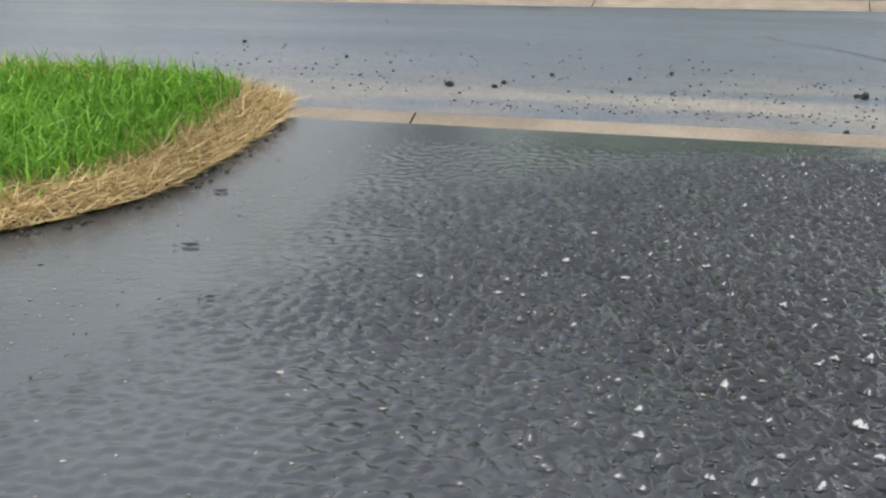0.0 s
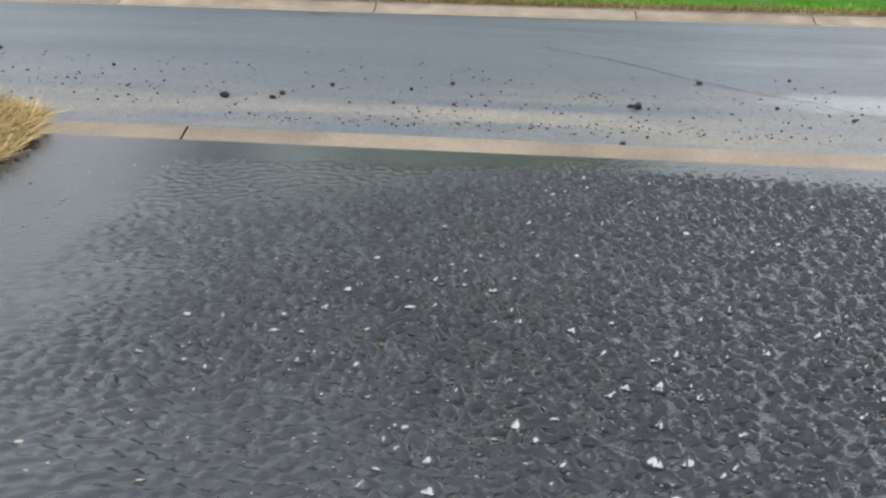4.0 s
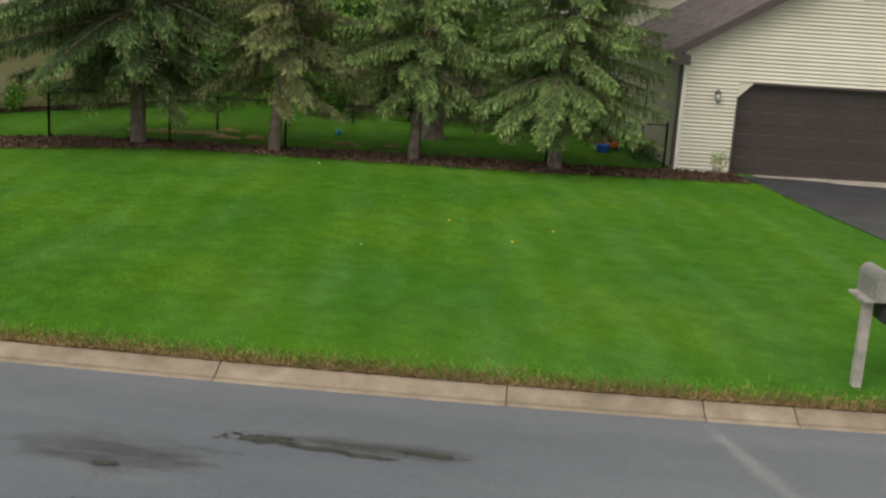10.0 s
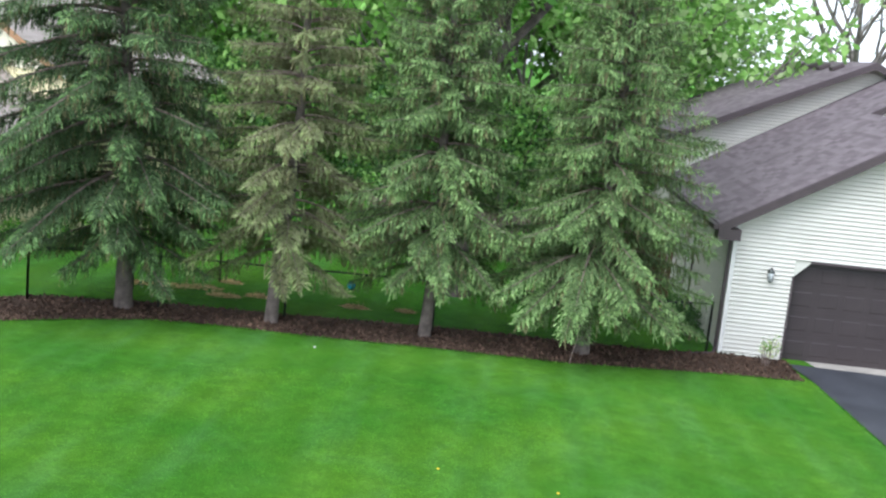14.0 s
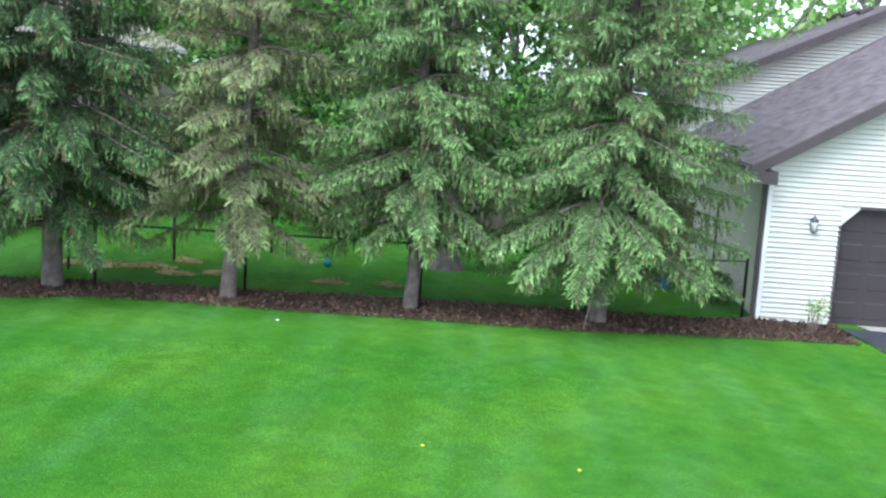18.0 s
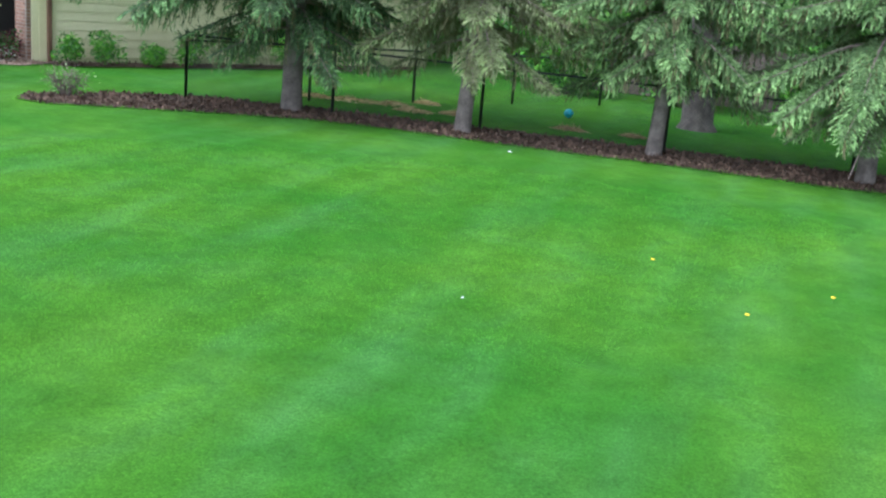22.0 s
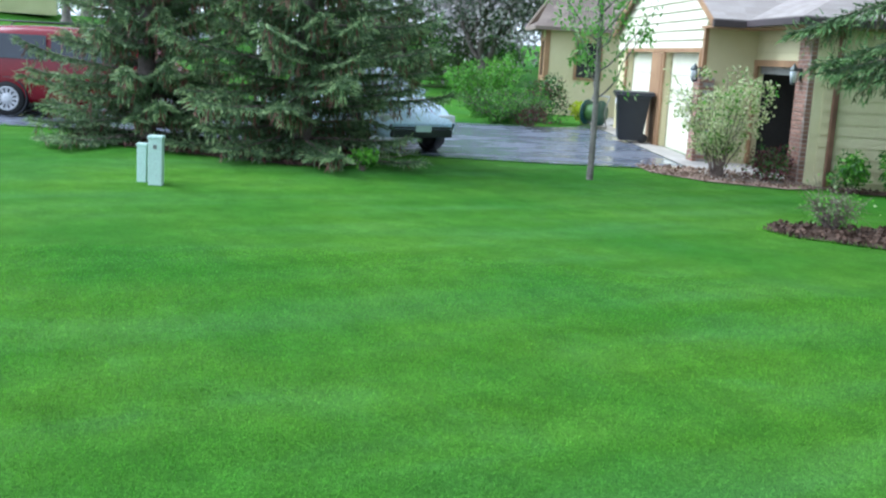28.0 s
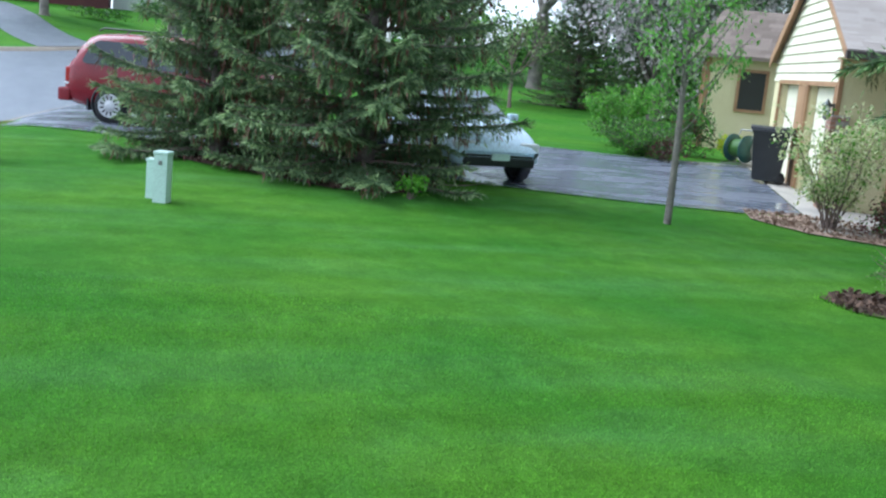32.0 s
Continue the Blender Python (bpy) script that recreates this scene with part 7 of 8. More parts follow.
# ---- far houses and trees down the street ----
def far_house(name, x, y, w, d, wall, roof_rise, mat, roof_mat, label, turn=0.0, windows=()):
    z = float(lawn_z(x, y)) - 0.2
    h = thing(name, label, "house", pose(x, y, z, 0, 0, turn), group="houses down the street")
    bm = bmesh.new()
    prism(bm, [(-w / 2, 0), (w / 2, 0), (w / 2, wall), (0, wall + roof_rise - 0.1), (-w / 2, wall)], 0, d)
    part("wall", bm, mat, h)
    for s in (-1, 1):
        bm = bmesh.new()
        slab(bm, [(s * (w / 2 + 0.4), -0.4, wall - 0.4 * roof_rise / (w / 2)), (s * (w / 2 + 0.4), d + 0.4, wall - 0.4 * roof_rise / (w / 2)), (0, d + 0.4, wall + roof_rise), (0, -0.4, wall + roof_rise)], 0.15)
        part("roof", bm, roof_mat, h)
    for x0, x1, z0, z1, m in windows:
        wn_ = part("window", boxes((x0, x1, -0.04, 0.0, z0, z1)), m, h)
        part("frame", boxes((x0 - 0.08, x1 + 0.08, -0.06, -0.04, z1, z1 + 0.08), (x0 - 0.08, x1 + 0.08, -0.06, -0.04, z0 - 0.08, z0)), trim_white, wn_)
    return h


# fronts face the street bend, towards +x
far_house("far_house", -84, 22.6, 7.0, 9, 3.0, 2.6, house_yellow, shingle_a, "pale yellow house with a dark gabled roof down the street", 90)
far_house("far_house", -86, 17.6, 5.0, 8, 2.5, 1.6, house_white, shingle_a, "white garage front down the street", 90, ((-1.8, 1.4, 0.1, 2.0, house_white),))
far_house("far_house", -84, 9.6, 10.5, 8, 2.6, 2.2, house_maroon, shingle_a, "maroon clad house down the street", 90, ((-2.0, 1.0, 0.9, 2.0, glass_dark),))


def far_tree(seed, x, y, h, spread, fork, n, leaf, mats, share, label, r=0.3, name="street_tree", clump=0.6, bark=grey_bark):
    return leafy(name, seed, h, spread, fork, n, leaf, mats, label, trunk_r=r, mix_share=share, clump=clump, bark=bark, m=pose(x, y, float(lawn_z(x, y)) - 0.05), group="street trees")


far_tree(201, -66, 18.9, 14, 0.75, 3.0, 5200, 0.26, [leaf_mat, pale_leaf], (0.5, 0.5), "large forked street tree just coming into leaf", 0.36)
far_tree(202, -72, 11.5, 8.5, 0.9, 2.4, 9000, 0.3, [blossom_leaf, leaf_mat], (0.6, 0.4), "spreading grey-green tree before the maroon house", 0.25)
far_tree(203, -76, 25.5, 9, 0.8, 2.0, 9000, 0.34, [wood_leaf, pale_leaf], (0.6, 0.4), "round green tree by the yellow house", 0.25)
far_tree(204, -47, 29.5, 10, 0.8, 2.5, 9000, 0.3, [wine_leaf, brown_needle], (0.8, 0.2), "wine-red leaved tree behind the spruces", 0.22)
far_tree(205, -56, 37, 14, 0.7, 4.0, 5200, 0.28, [pale_leaf, leaf_mat], (0.7, 0.3), "tall pale green tree coming into leaf", 0.35)
far_tree(206, -50, 46, 13, 0.75, 3.0, 9000, 0.34, [wood_leaf, leaf_mat], (0.6, 0.4), "green tree behind the blossom tree", 0.3)
far_tree(207, -36, 47, 15, 0.75, 4.0, 9000, 0.34, [wood_leaf, leaf_mat], (0.6, 0.4), "green tree behind the yellow house", 0.3)
far_tree(208, -95, 30, 15, 0.8, 3.5, 8000, 0.4, [wood_leaf, pale_leaf], (0.5, 0.5), "distant tree behind the far houses", 0.4)
far_tree(209, -98, 12, 15, 0.8, 3.5, 8000, 0.4, [wood_leaf, pale_leaf], (0.5, 0.5), "distant tree behind the far houses", 0.4)
far_tree(210, -68, 33, 12, 0.8, 3.0, 8000, 0.36, [wood_leaf, pale_leaf], (0.5, 0.5), "distant tree behind the far houses", 0.3)
far_tree(211, -41, 30.5, 4.2, 0.6, 1.1, 300, 0.12, [pale_leaf], None, "small bare-twigged ornamental tree", 0.07, "ornamental_tree", 0.2, dead_twig)
spruce("spruce", 81, -44.6, 34.6, 6.6, 2.1, 0.1, 0.25, "grey-blue spruce beyond the far driveway", blue, dens=1.0, trunk_r=0.15, stiff=0.8, gap=0.26, low_share=1.0, whorl=(7, 10))
spruce("spruce", 82, -43.5, 37.2, 4.2, 1.9, 0.1, 0.25, "grey-blue spruce beyond the far driveway", blue, dens=1.0, trunk_r=0.15, stiff=0.8, gap=0.26, low_share=1.0, whorl=(7, 10))
bend_s = np.linspace(-120, -14, 400)
bend_x, bend_y = outer_line(bend_s)[:2]


def bend_z(x, y):
    """The height of the lawn behind the bend."""
    i = int(np.argmin(np.hypot(bend_x - x, bend_y - y)))
    return float(outer_place(bend_s[i], np.hypot(bend_x[i] - x, bend_y[i] - y))[2])


sidewalk = sheet_poly("far_driveway", [(-53.6, 12.7), (-58.3, 15.2), (-63.5, 13.4), (-80, 8.5), (-80, 5.5), (-65, 9.3)], bend_z, road_mat, 0.03, step=1.0)
tagged(sidewalk, "grey asphalt driveway across the bend", "driveway", kind="structure")
def bend_kerb_place(s, u):
    x, y, z = outer_place(s, u)
    return x, y, np.where(u < -0.05, road_z(x, y) - 0.02, z + 0.012)


bend_kerb = part("kerb_bend", grid_sheet("kerb_bend", np.linspace(-86, -14, 80), np.array([-0.32, -0.04, 0.0, 0.16, 0.34]), bend_kerb_place, kerb_mat), None, None)
tagged(bend_kerb, "pale concrete kerb along the outer side of the bend", "kerb", kind="structure")
bush("hedge_clump", 131, -74, 14.8, 1.6, 4.2, 0.8, [yew_leaf, shrub_leaf], 900, 0.16, "low clipped hedge before the maroon house", (0.6, 0.4))
bush("hedge_clump", 132, -82, 18.2, 2.0, 3.4, 1.3, [yew_leaf, shrub_leaf], 1400, 0.18, "dark hedge before the white garage", (0.8, 0.2))
bush("hedge_clump", 133, -82, 20.3, 1.5, 2.0, 1.1, [yew_leaf, shrub_leaf], 900, 0.18, "dark hedge beside the yellow house", (0.7, 0.3))

for i, (x, y, w, h) in enumerate([(-12, 43.5, 5.2, 6.2), (-8.5, 44.6, 5.2, 6.2), (-5, 43.2, 5.2, 6.2), (-1.5, 44.2, 5.2, 6.2), (2, 43.4, 5.2, 4.8), (-16, 44.5, 5.2, 6.2), (-20, 46, 5.2, 6.2), (-57, 37, 5.2, 4.2), (-60, 33, 5.0, 4.0), (-55, 42, 5.4, 4.6), (-66, 29, 5.2, 4.0), (-50, 41.5, 4.4, 3.4)]):
    bush("thicket_shrub", 150 + i, x, y, w, w, h, [wood_leaf, yew_leaf], 4600, 0.26, "tall tangled green shrub at the back of the gardens", (0.45, 0.55))

# basketball hoop beside the wet drive
hoop = thing("basketball_hoop", "white basketball hoop on a pole beside the driveway", "basketball hoop", pose(-27.9, 22.65, float(turf_z(-27.9, 22.65)) + 0.02, 0, 0, 25))
part("pole", tubes_mesh("pole", [(np.array([(0, 0, -0.1), (0, 0, 1.6), (0, 0, 3.1)]), [0.06, 0.058, 0.055])], 12, trim_white), None, hoop)
part("arm", tubes_mesh("arm", [(np.array([(0, z, 3.05), (0.45, z, 3.25), (0.86, z, 3.4)]), [0.03] * 3) for z in (-0.12, 0.12)], 8, trim_white), None, hoop)
bd = part("backboard", boxes((0.87, 0.91, -0.65, 0.65, 2.95, 3.9), bevel=0.01), trim_white, hoop, "white backboard")
ring = [(1.15 + 0.23 * math.cos(a), 0.23 * math.sin(a), 3.07) for a in np.linspace(0, 2 * math.pi, 25)]
part("rim", tubes_mesh("rim", [(np.array(ring), [0.01] * 25)], 6, hydrant_red), None, bd)

# ---- small things in the gardens ----
bl = thing("toy_bucket", "blue plastic toy lying in the shaded grass", "toy", pose(3.35, 33.3, float(turf_z(3.35, 33.3))))
bm = bmesh.new()
lathe(bm, [(0.13, 0.0), (0.17, 0.03), (0.2, 0.2), (0.22, 0.22), (0.19, 0.215), (0.12, 0.05)], 18)
part("tub", bm, blue_toy, bl)
part("handle", tubes_mesh("handle", [(np.array([(-0.2, 0, 0.2), (-0.14, 0, 0.3), (0.14, 0, 0.3), (0.2, 0, 0.2)]), [0.012] * 4)], 6, hydrant_red), None, bl)
tc = thing("toy_truck", "small orange plastic toy truck in the shaded grass", "toy", pose(3.62, 33.75, float(turf_z(3.62, 33.75)) + 0.02, 0, 0, 25))
part("truck_bed", boxes((-0.2, 0.08, -0.1, 0.1, 0.07, 0.2), bevel=0.015), orange_toy, tc)
part("cab", boxes((0.085, 0.22, -0.1, 0.1, 0.07, 0.26), bevel=0.02), orange_toy, tc)
for x in (-0.13, 0.14):
    for y in (-0.13, 0.09):
        bm = bmesh.new()
        lathe(bm, [(0.02, 0), (0.06, 0.004), (0.06, 0.036), (0.02, 0.04)], 14)
        w = part("wheel", bm, tyre_mat, tc)
        w.matrix_local = pose(x, y, 0.06, -90, 0, 0)
ba = thing("ball", "teal rubber ball on the back lawn", "ball", pose(-4.1, 31.75, float(turf_z(-4.1, 31.75)) + 0.1))
bm = bmesh.new()
bmesh.ops.create_icosphere(bm, subdivisions=3, radius=0.1)
for f in bm.faces:
    f.smooth = True
part("skin", bm, teal_toy, ba)
rng = np.random.default_rng(12)
for x, y, w in [(-8.1, 29.4, 0.55), (-7.3, 29.7, 0.5), (-6.6, 29.2, 0.42), (-8.8, 29.2, 0.35), (-5.9, 29.6, 0.3), (-3.6, 29.9, 0.35), (-2.4, 30.2, 0.25), (-6.9, 30.6, 0.3)]:
    n = 260
    p = thing("straw_patch", "pale heap of dry cuttings on the back lawn", "dry grass", pose(x, y, float(turf_z(x, y))), group="dry heaps")
    r = np.sqrt(rng.uniform(size=n)) * w
    a = rng.uniform(0, 6.283, n)
    b = np.c_[r * np.cos(a), 0.45 * r * np.sin(a), 0.01 + 0.07 * (1 - r / w)]
    d = rng.normal(size=(n, 3)) * (1, 1, 0.25)
    d /= np.linalg.norm(d, axis=1, keepdims=True)
    part("thatch_mat", blades_mesh("thatch_mat", b, d, rng.uniform(0.06, 0.16, n), rng.uniform(0.015, 0.035, n), [straw_mat], None, rng), None, p)["kind"] = "stuff"
for x, y, m, s, lb in [(-3.55, 26.0, white_bit, 0.03, "scrap of white paper on the lawn"), (-1.4, 18.0, white_bit, 0.012, "white petal scrap on the lawn")]:
    t = thing("paper_scrap", lb, "litter", pose(x, y, float(turf_z(x, y)) + 0.045, 12, 8, 30))
    bm = bmesh.new()
    v = [bm.verts.new(c) for c in ((-s, -s * 0.6, 0), (0, -s * 0.7, 0.012), (s, -s * 0.4, 0), (s * 0.9, s * 0.6, 0.006), (0, s * 0.7, 0.016), (-s, s * 0.5, 0.003))]
    bm.faces.new((v[0], v[1], v[4], v[5]))
    bm.faces.new((v[1], v[2], v[3], v[4]))
    part("sheet", bm, m, t)
for x, y in [(-0.22, 20.6), (0.9, 19.2), (1.6, 20.4)]:
    t = thing("dandelion", "yellow dandelion flower in the lawn", "flower", pose(x, y, float(turf_z(x, y))))
    bm = bmesh.new()
    lathe(bm, [(0.006, 0.05), (0.022, 0.055), (0.02, 0.064), (0.004, 0.068)], 9)
    part("flower_head", bm, petal_yellow, t)
    part("stem", tubes_mesh("stem", [(np.array([(0, 0, 0), (0.004, 0, 0.05)]), [0.003, 0.003])], 5, blade_mat), None, t)

# ---- street surface: cracks, crumbs, silt ----
def ribbon(name, pts, width, mat, label, zf=road_z, lift=0.004, seed=1, category="crack"):
    """A narrow uneven band laid along points."""
    rng = np.random.default_rng(seed)
    fine = []
    for (x0, y0), (x1, y1) in zip(pts, pts[1:]):
        k = max(2, int(math.hypot(x1 - x0, y1 - y0) / 0.05))
        fine += [(x0 + (x1 - x0) * i / k, y0 + (y1 - y0) * i / k) for i in range(k)]
    fine = np.array(fine + [pts[-1]])
    t = np.gradient(fine, axis=0)
    t /= np.linalg.norm(t, axis=1, keepdims=True) + 1e-9
    nrm = np.c_[-t[:, 1], t[:, 0]]
    fine = fine + nrm * rng.normal(size=(len(fine), 1)) * width * 0.45
    taper = np.minimum(1, np.minimum(np.arange(len(fine)), np.arange(len(fine))[::-1]) / 6 + 0.15)
    w = width * rng.uniform(0.35, 1.3, len(fine)) * taper
    l, r = fine + nrm * w[:, None] / 2, fine - nrm * w[:, None] / 2
    v = np.stack([np.c_[l, zf(l[:, 0], l[:, 1]) + lift], np.c_[r, zf(r[:, 0], r[:, 1]) + lift]], 1).reshape(-1, 3)
    i = np.arange(len(fine) - 1) * 2
    f = np.stack([i, i + 1, i + 3, i + 2], 1)
    ob = part(name, quick_mesh(name, v, f, [mat]), None, None)
    return tagged(ob, label, category, kind="structure")


ribbon("road_crack", [(-0.23, 5.8), (-0.17, 5.4), (-0.09, 5.26), (0.07, 4.96), (0.22, 4.55), (0.35, 4.12), (0.51, 3.8), (0.68, 3.51), (0.76, 3.3), (0.84, 3.2)], 0.008, crack_mat, "open crack running across the street", seed=2)
ribbon("road_crack", [(1.3, 4.1), (1.31, 3.6), (1.29, 3.35), (1.38, 3.2), (1.5, 3.05)], 0.009, crack_mat, "short crack in the street", seed=3)


def stain(name, x, y, w, h, mat, label, turn=0.0, seed=1, lift=0.003, zf=road_z, frag=60):
    """A ragged patch made of many overlapping flakes, thin towards its rim."""
    rng = np.random.default_rng(seed)
    n = frag
    a, r = rng.uniform(0, 6.283, n), np.abs(rng.normal(size=n)) * 0.42
    px, py = r * np.cos(a) * w, r * np.sin(a) * h
    c, s = math.cos(turn), math.sin(turn)
    px, py = x + px * c - py * s, y + px * s + py * c
    size = rng.uniform(0.1, 0.3, n) * np.exp(-r)
    k = 9
    ang = np.linspace(0, 2 * np.pi, k, endpoint=False)
    rad = size[:, None] * rng.uniform(0.6, 1.2, (n, k))
    vx = px[:, None] + rad * np.cos(ang) * w * 0.8
    vy = py[:, None] + rad * np.sin(ang) * h * 0.8
    v = np.stack([vx, vy, zf(vx, vy) + lift + rng.uniform(0, 0.0015, (n, 1))], -1)
    ob = part(name, quick_mesh(name, v, np.arange(n * k).reshape(n, k), [mat]), None, None)
    return tagged(ob, label, "stain", kind="structure")


for i, (x, y, w, h) in enumerate([(-1.2, 10.85, 0.5, 0.1), (-0.75, 10.75, 0.5, 0.06), (-0.25, 10.68, 0.4, 0.05), (0.25, 10.86, 0.45, 0.06), (-2.28, 9.95, 0.2, 0.06), (-2.1, 9.2, 0.25, 0.04)]):
    stain("gutter_debris", x, y, w, h * 1.6, moss_mat, "dark silt and leaf debris on the street", -0.05, 40 + i, 0.006, frag=110)


def rock_mesh(name, seed, mat):
    rng = random.Random(seed)
    bm = bmesh.new()
    bmesh.ops.create_icosphere(bm, subdivisions=1, radius=1.0)
    for v in bm.verts:
        v.co *= rng.uniform(0.65, 1.1)
        v.co.z *= 0.65
    me = bpy.data.meshes.new(name)
    bm.to_mesh(me)
    bm.free()
    me.materials.append(mat)
    return me


rocks = [rock_mesh("asphalt_crumb", k, black_stone) for k in range(5)]
rr = random.Random(9)
big = [(-1.25, 3.15, 0.02), (-1.1, 3.16, 0.014), (-1.09, 3.26, 0.015), (-0.97, 3.52, 0.013), (-0.69, 3.49, 0.011), (-0.56, 3.68, 0.014), (0.06, 3.23, 0.024), (0.04, 3.26, 0.013), (-0.04, 2.57, 0.013), (0.36, 3.97, 0.016), (1.07, 3.28, 0.014), (1.23, 3.79, 0.012), (-0.71, 3.15, 0.01), (-1.9, 3.9, 0.012), (-2.6, 4.4, 0.016), (-0.52, 3.16, 0.009), (0.52, 3.35, 0.011), (0.7, 3.12, 0.012), (1.5, 3.6, 0.013), (0.75, 4.2, 0.011)]
for x, y, s in big:
    ob = tagged(new("asphalt_crumb", rocks[rr.randrange(5)]), "black lump of loose asphalt on the street", "stone", "loose lumps")
    ob.matrix_world = pose(x, y, float(road_z(x, y)) + s * 0.45, 0, 0, rr.uniform(0, 360)) @ Matrix.Diagonal((s, s * 0.8, s, 1))


def scatter(name, mesh_list, spots, mat, label, zf, lift=0.4, kind="stuff", shape=(1, 1, 1)):
    """Many small stones in one mesh."""
    rng = np.random.default_rng(len(spots))
    base = []
    for me in mesh_list:
        v = np.array([tuple(p.co) for p in me.vertices])
        f = np.array([tuple(p.vertices) for p in me.polygons])
        base.append((v, f))
    vs, fs, at = [], [], 0
    for i, (x, y, s) in enumerate(spots):
        v, f = base[i % len(base)]
        a = rng.uniform(0, 6.283)
        rot = np.array([[math.cos(a), -math.sin(a), 0], [math.sin(a), math.cos(a), 0], [0, 0, 1]])
        vs.append((v * s * np.array(shape) * rng.uniform(0.7, 1.2, 3)) @ rot.T + (x, y, float(zf(x, y)) + s * lift))
        fs.append(f + at)
        at += len(v)
    ob = part(name, quick_mesh(name, np.concatenate(vs), np.concatenate(fs), [mat]), None, None)
    return tagged(ob, label, "stones", kind=kind)


g = np.random.default_rng(77)
spots = [(g.uniform(-2.6, 2.6), 2.6 + abs(g.normal()) * 0.75 + 0.35, 0.002 + 0.0048 * g.uniform() ** 2.5) for _ in range(1000)]
scatter("grit", rocks, spots, black_stone, "fine black grit strewn over the street", road_z)
spots = [(g.normal() * 0.35 + (-0.55, 0.1)[i % 2], 2.8 + g.normal() * 0.05, 0.0015 + 0.004 * g.uniform() ** 2) for i in range(300)]
scatter("gutter_grit", rocks, spots, black_stone, "dark crumbs and leaf bits washed along the gutter", road_z)
spots = [(g.uniform(-4, 4), g.uniform(4, 11), 0.003 + 0.004 * g.uniform() ** 3) for _ in range(160)]
scatter("grit", rocks, spots, black_stone, "fine black grit strewn over the street", road_z)
spots = []
while len(spots) < 2000:
    x, y = g.uniform(-1.5, 1.6), g.uniform(0.2, 1.96)
    spots.append((x, y, 0.0014 + 0.0024 * g.uniform() ** 4))
chip_rock = [rock_mesh("chipping", 20 + k, chip_mat) for k in range(4)]
scatter("chippings", chip_rock, spots, chip_mat, "pale stone chippings set in the wet asphalt", yard_z, 0.3, shape=(1.5, 0.75, 0.5))
spots = []
while len(spots) < 5500:
    x, y = g.uniform(-1.3, 1.35), g.uniform(0.25, 2.1)
    if g.uniform() < 0.04 + 0.96 * float(ruffle(x, y)):
        spots.append((x, y, 0.0017 + 0.0017 * g.uniform() ** 1.8))
scatter("aggregate", chip_rock, spots, aggregate_mat, "wet stone aggregate showing through the film of rain", yard_z, 0.35, shape=(1.25, 0.95, 0.6))
for x, y, s in [(-0.78, 0.72, 0.012), (-0.52, 1.0, 0.011), (-0.3, 0.95, 0.01), (-0.62, 0.62, 0.009), (0.02, 1.1, 0.012), (-0.95, 0.66, 0.008)]:
    ob = tagged(new("chipping", chip_rock[int(x * 50) % 4]), "larger pale stone chip in the wet asphalt", "stone", "chippings")
    ob.matrix_world = pose(x, y, float(yard_z(x, y)) - s * 0.05, 0, 0, x * 900) @ Matrix.Diagonal((s * 0.7, s * 0.4, s * 0.35, 1))
for x, y, s in [(-1.13, 1.16, 0.03), (-0.98, 0.93, 0.02), (-1.25, 1.5, 0.03)]:
    stain("asphalt_scar", x, y, s * 1.6, s, crack_mat, "small dark scar in the wet asphalt", 0.2, int(s * 1000), 0.004, yard_z, 16)


def puddle(name, x, y, w, h, z, mat, label, seed):
    """A flat pool with a wandering rim."""
    k = 40
    rng = np.random.default_rng(seed)
    a = np.linspace(0, 2 * np.pi, k, endpoint=False)
    r = 1 + 0.18 * np.sin(3 * a + seed) + 0.12 * np.sin(7 * a + 2 * seed) + rng.normal(size=k) * 0.05
    v = np.c_[x + w * r * np.cos(a), y + h * r * np.sin(a), np.full(k, z)]
    ob = part(name, quick_mesh(name, v, np.arange(k).reshape(1, k), [mat]), None, None)
    return tagged(ob, label, "puddle", kind="structure")


puddle("brown_puddle", 0.26, 2.345, 0.32, 0.05, -0.3905, puddle_mat, "brown rain puddle lying in the gutter edge", 3)
for x, y, m, w in [(-0.42, 2.31, white_bit, 0.009), (-0.3, 2.36, white_bit, 0.004), (-0.22, 2.34, white_bit, 0.006), (-0.2, 2.33, white_bit, 0.004), (-0.05, 2.3, petal_yellow, 0.005), (0.03, 2.36, white_bit, 0.004), (0.12, 2.37, white_bit, 0.004), (0.3, 2.38, petal_yellow, 0.005), (-0.35, 2.24, petal_yellow, 0.004), (-0.48, 2.38, black_stone, 0.007)]:
    ob = tagged(new("gutter_scrap", rock_mesh("gutter_scrap", int(900 + x * 100), m)), "tiny scrap of litter lying in the wet gutter", "litter", "scraps")
    k = y - float(kerb_near(x))
    ob.matrix_world = pose(x, y, -0.345 + float(slope_x(x)) + float(np.interp(k, (-0.42, -0.3, -0.22, -0.15), (-0.012, -0.035, -0.047, -0.042))) + w * 0.2, 0, 0, x * 700) @ Matrix.Diagonal((w * 1.4, w, w * 0.5, 1))

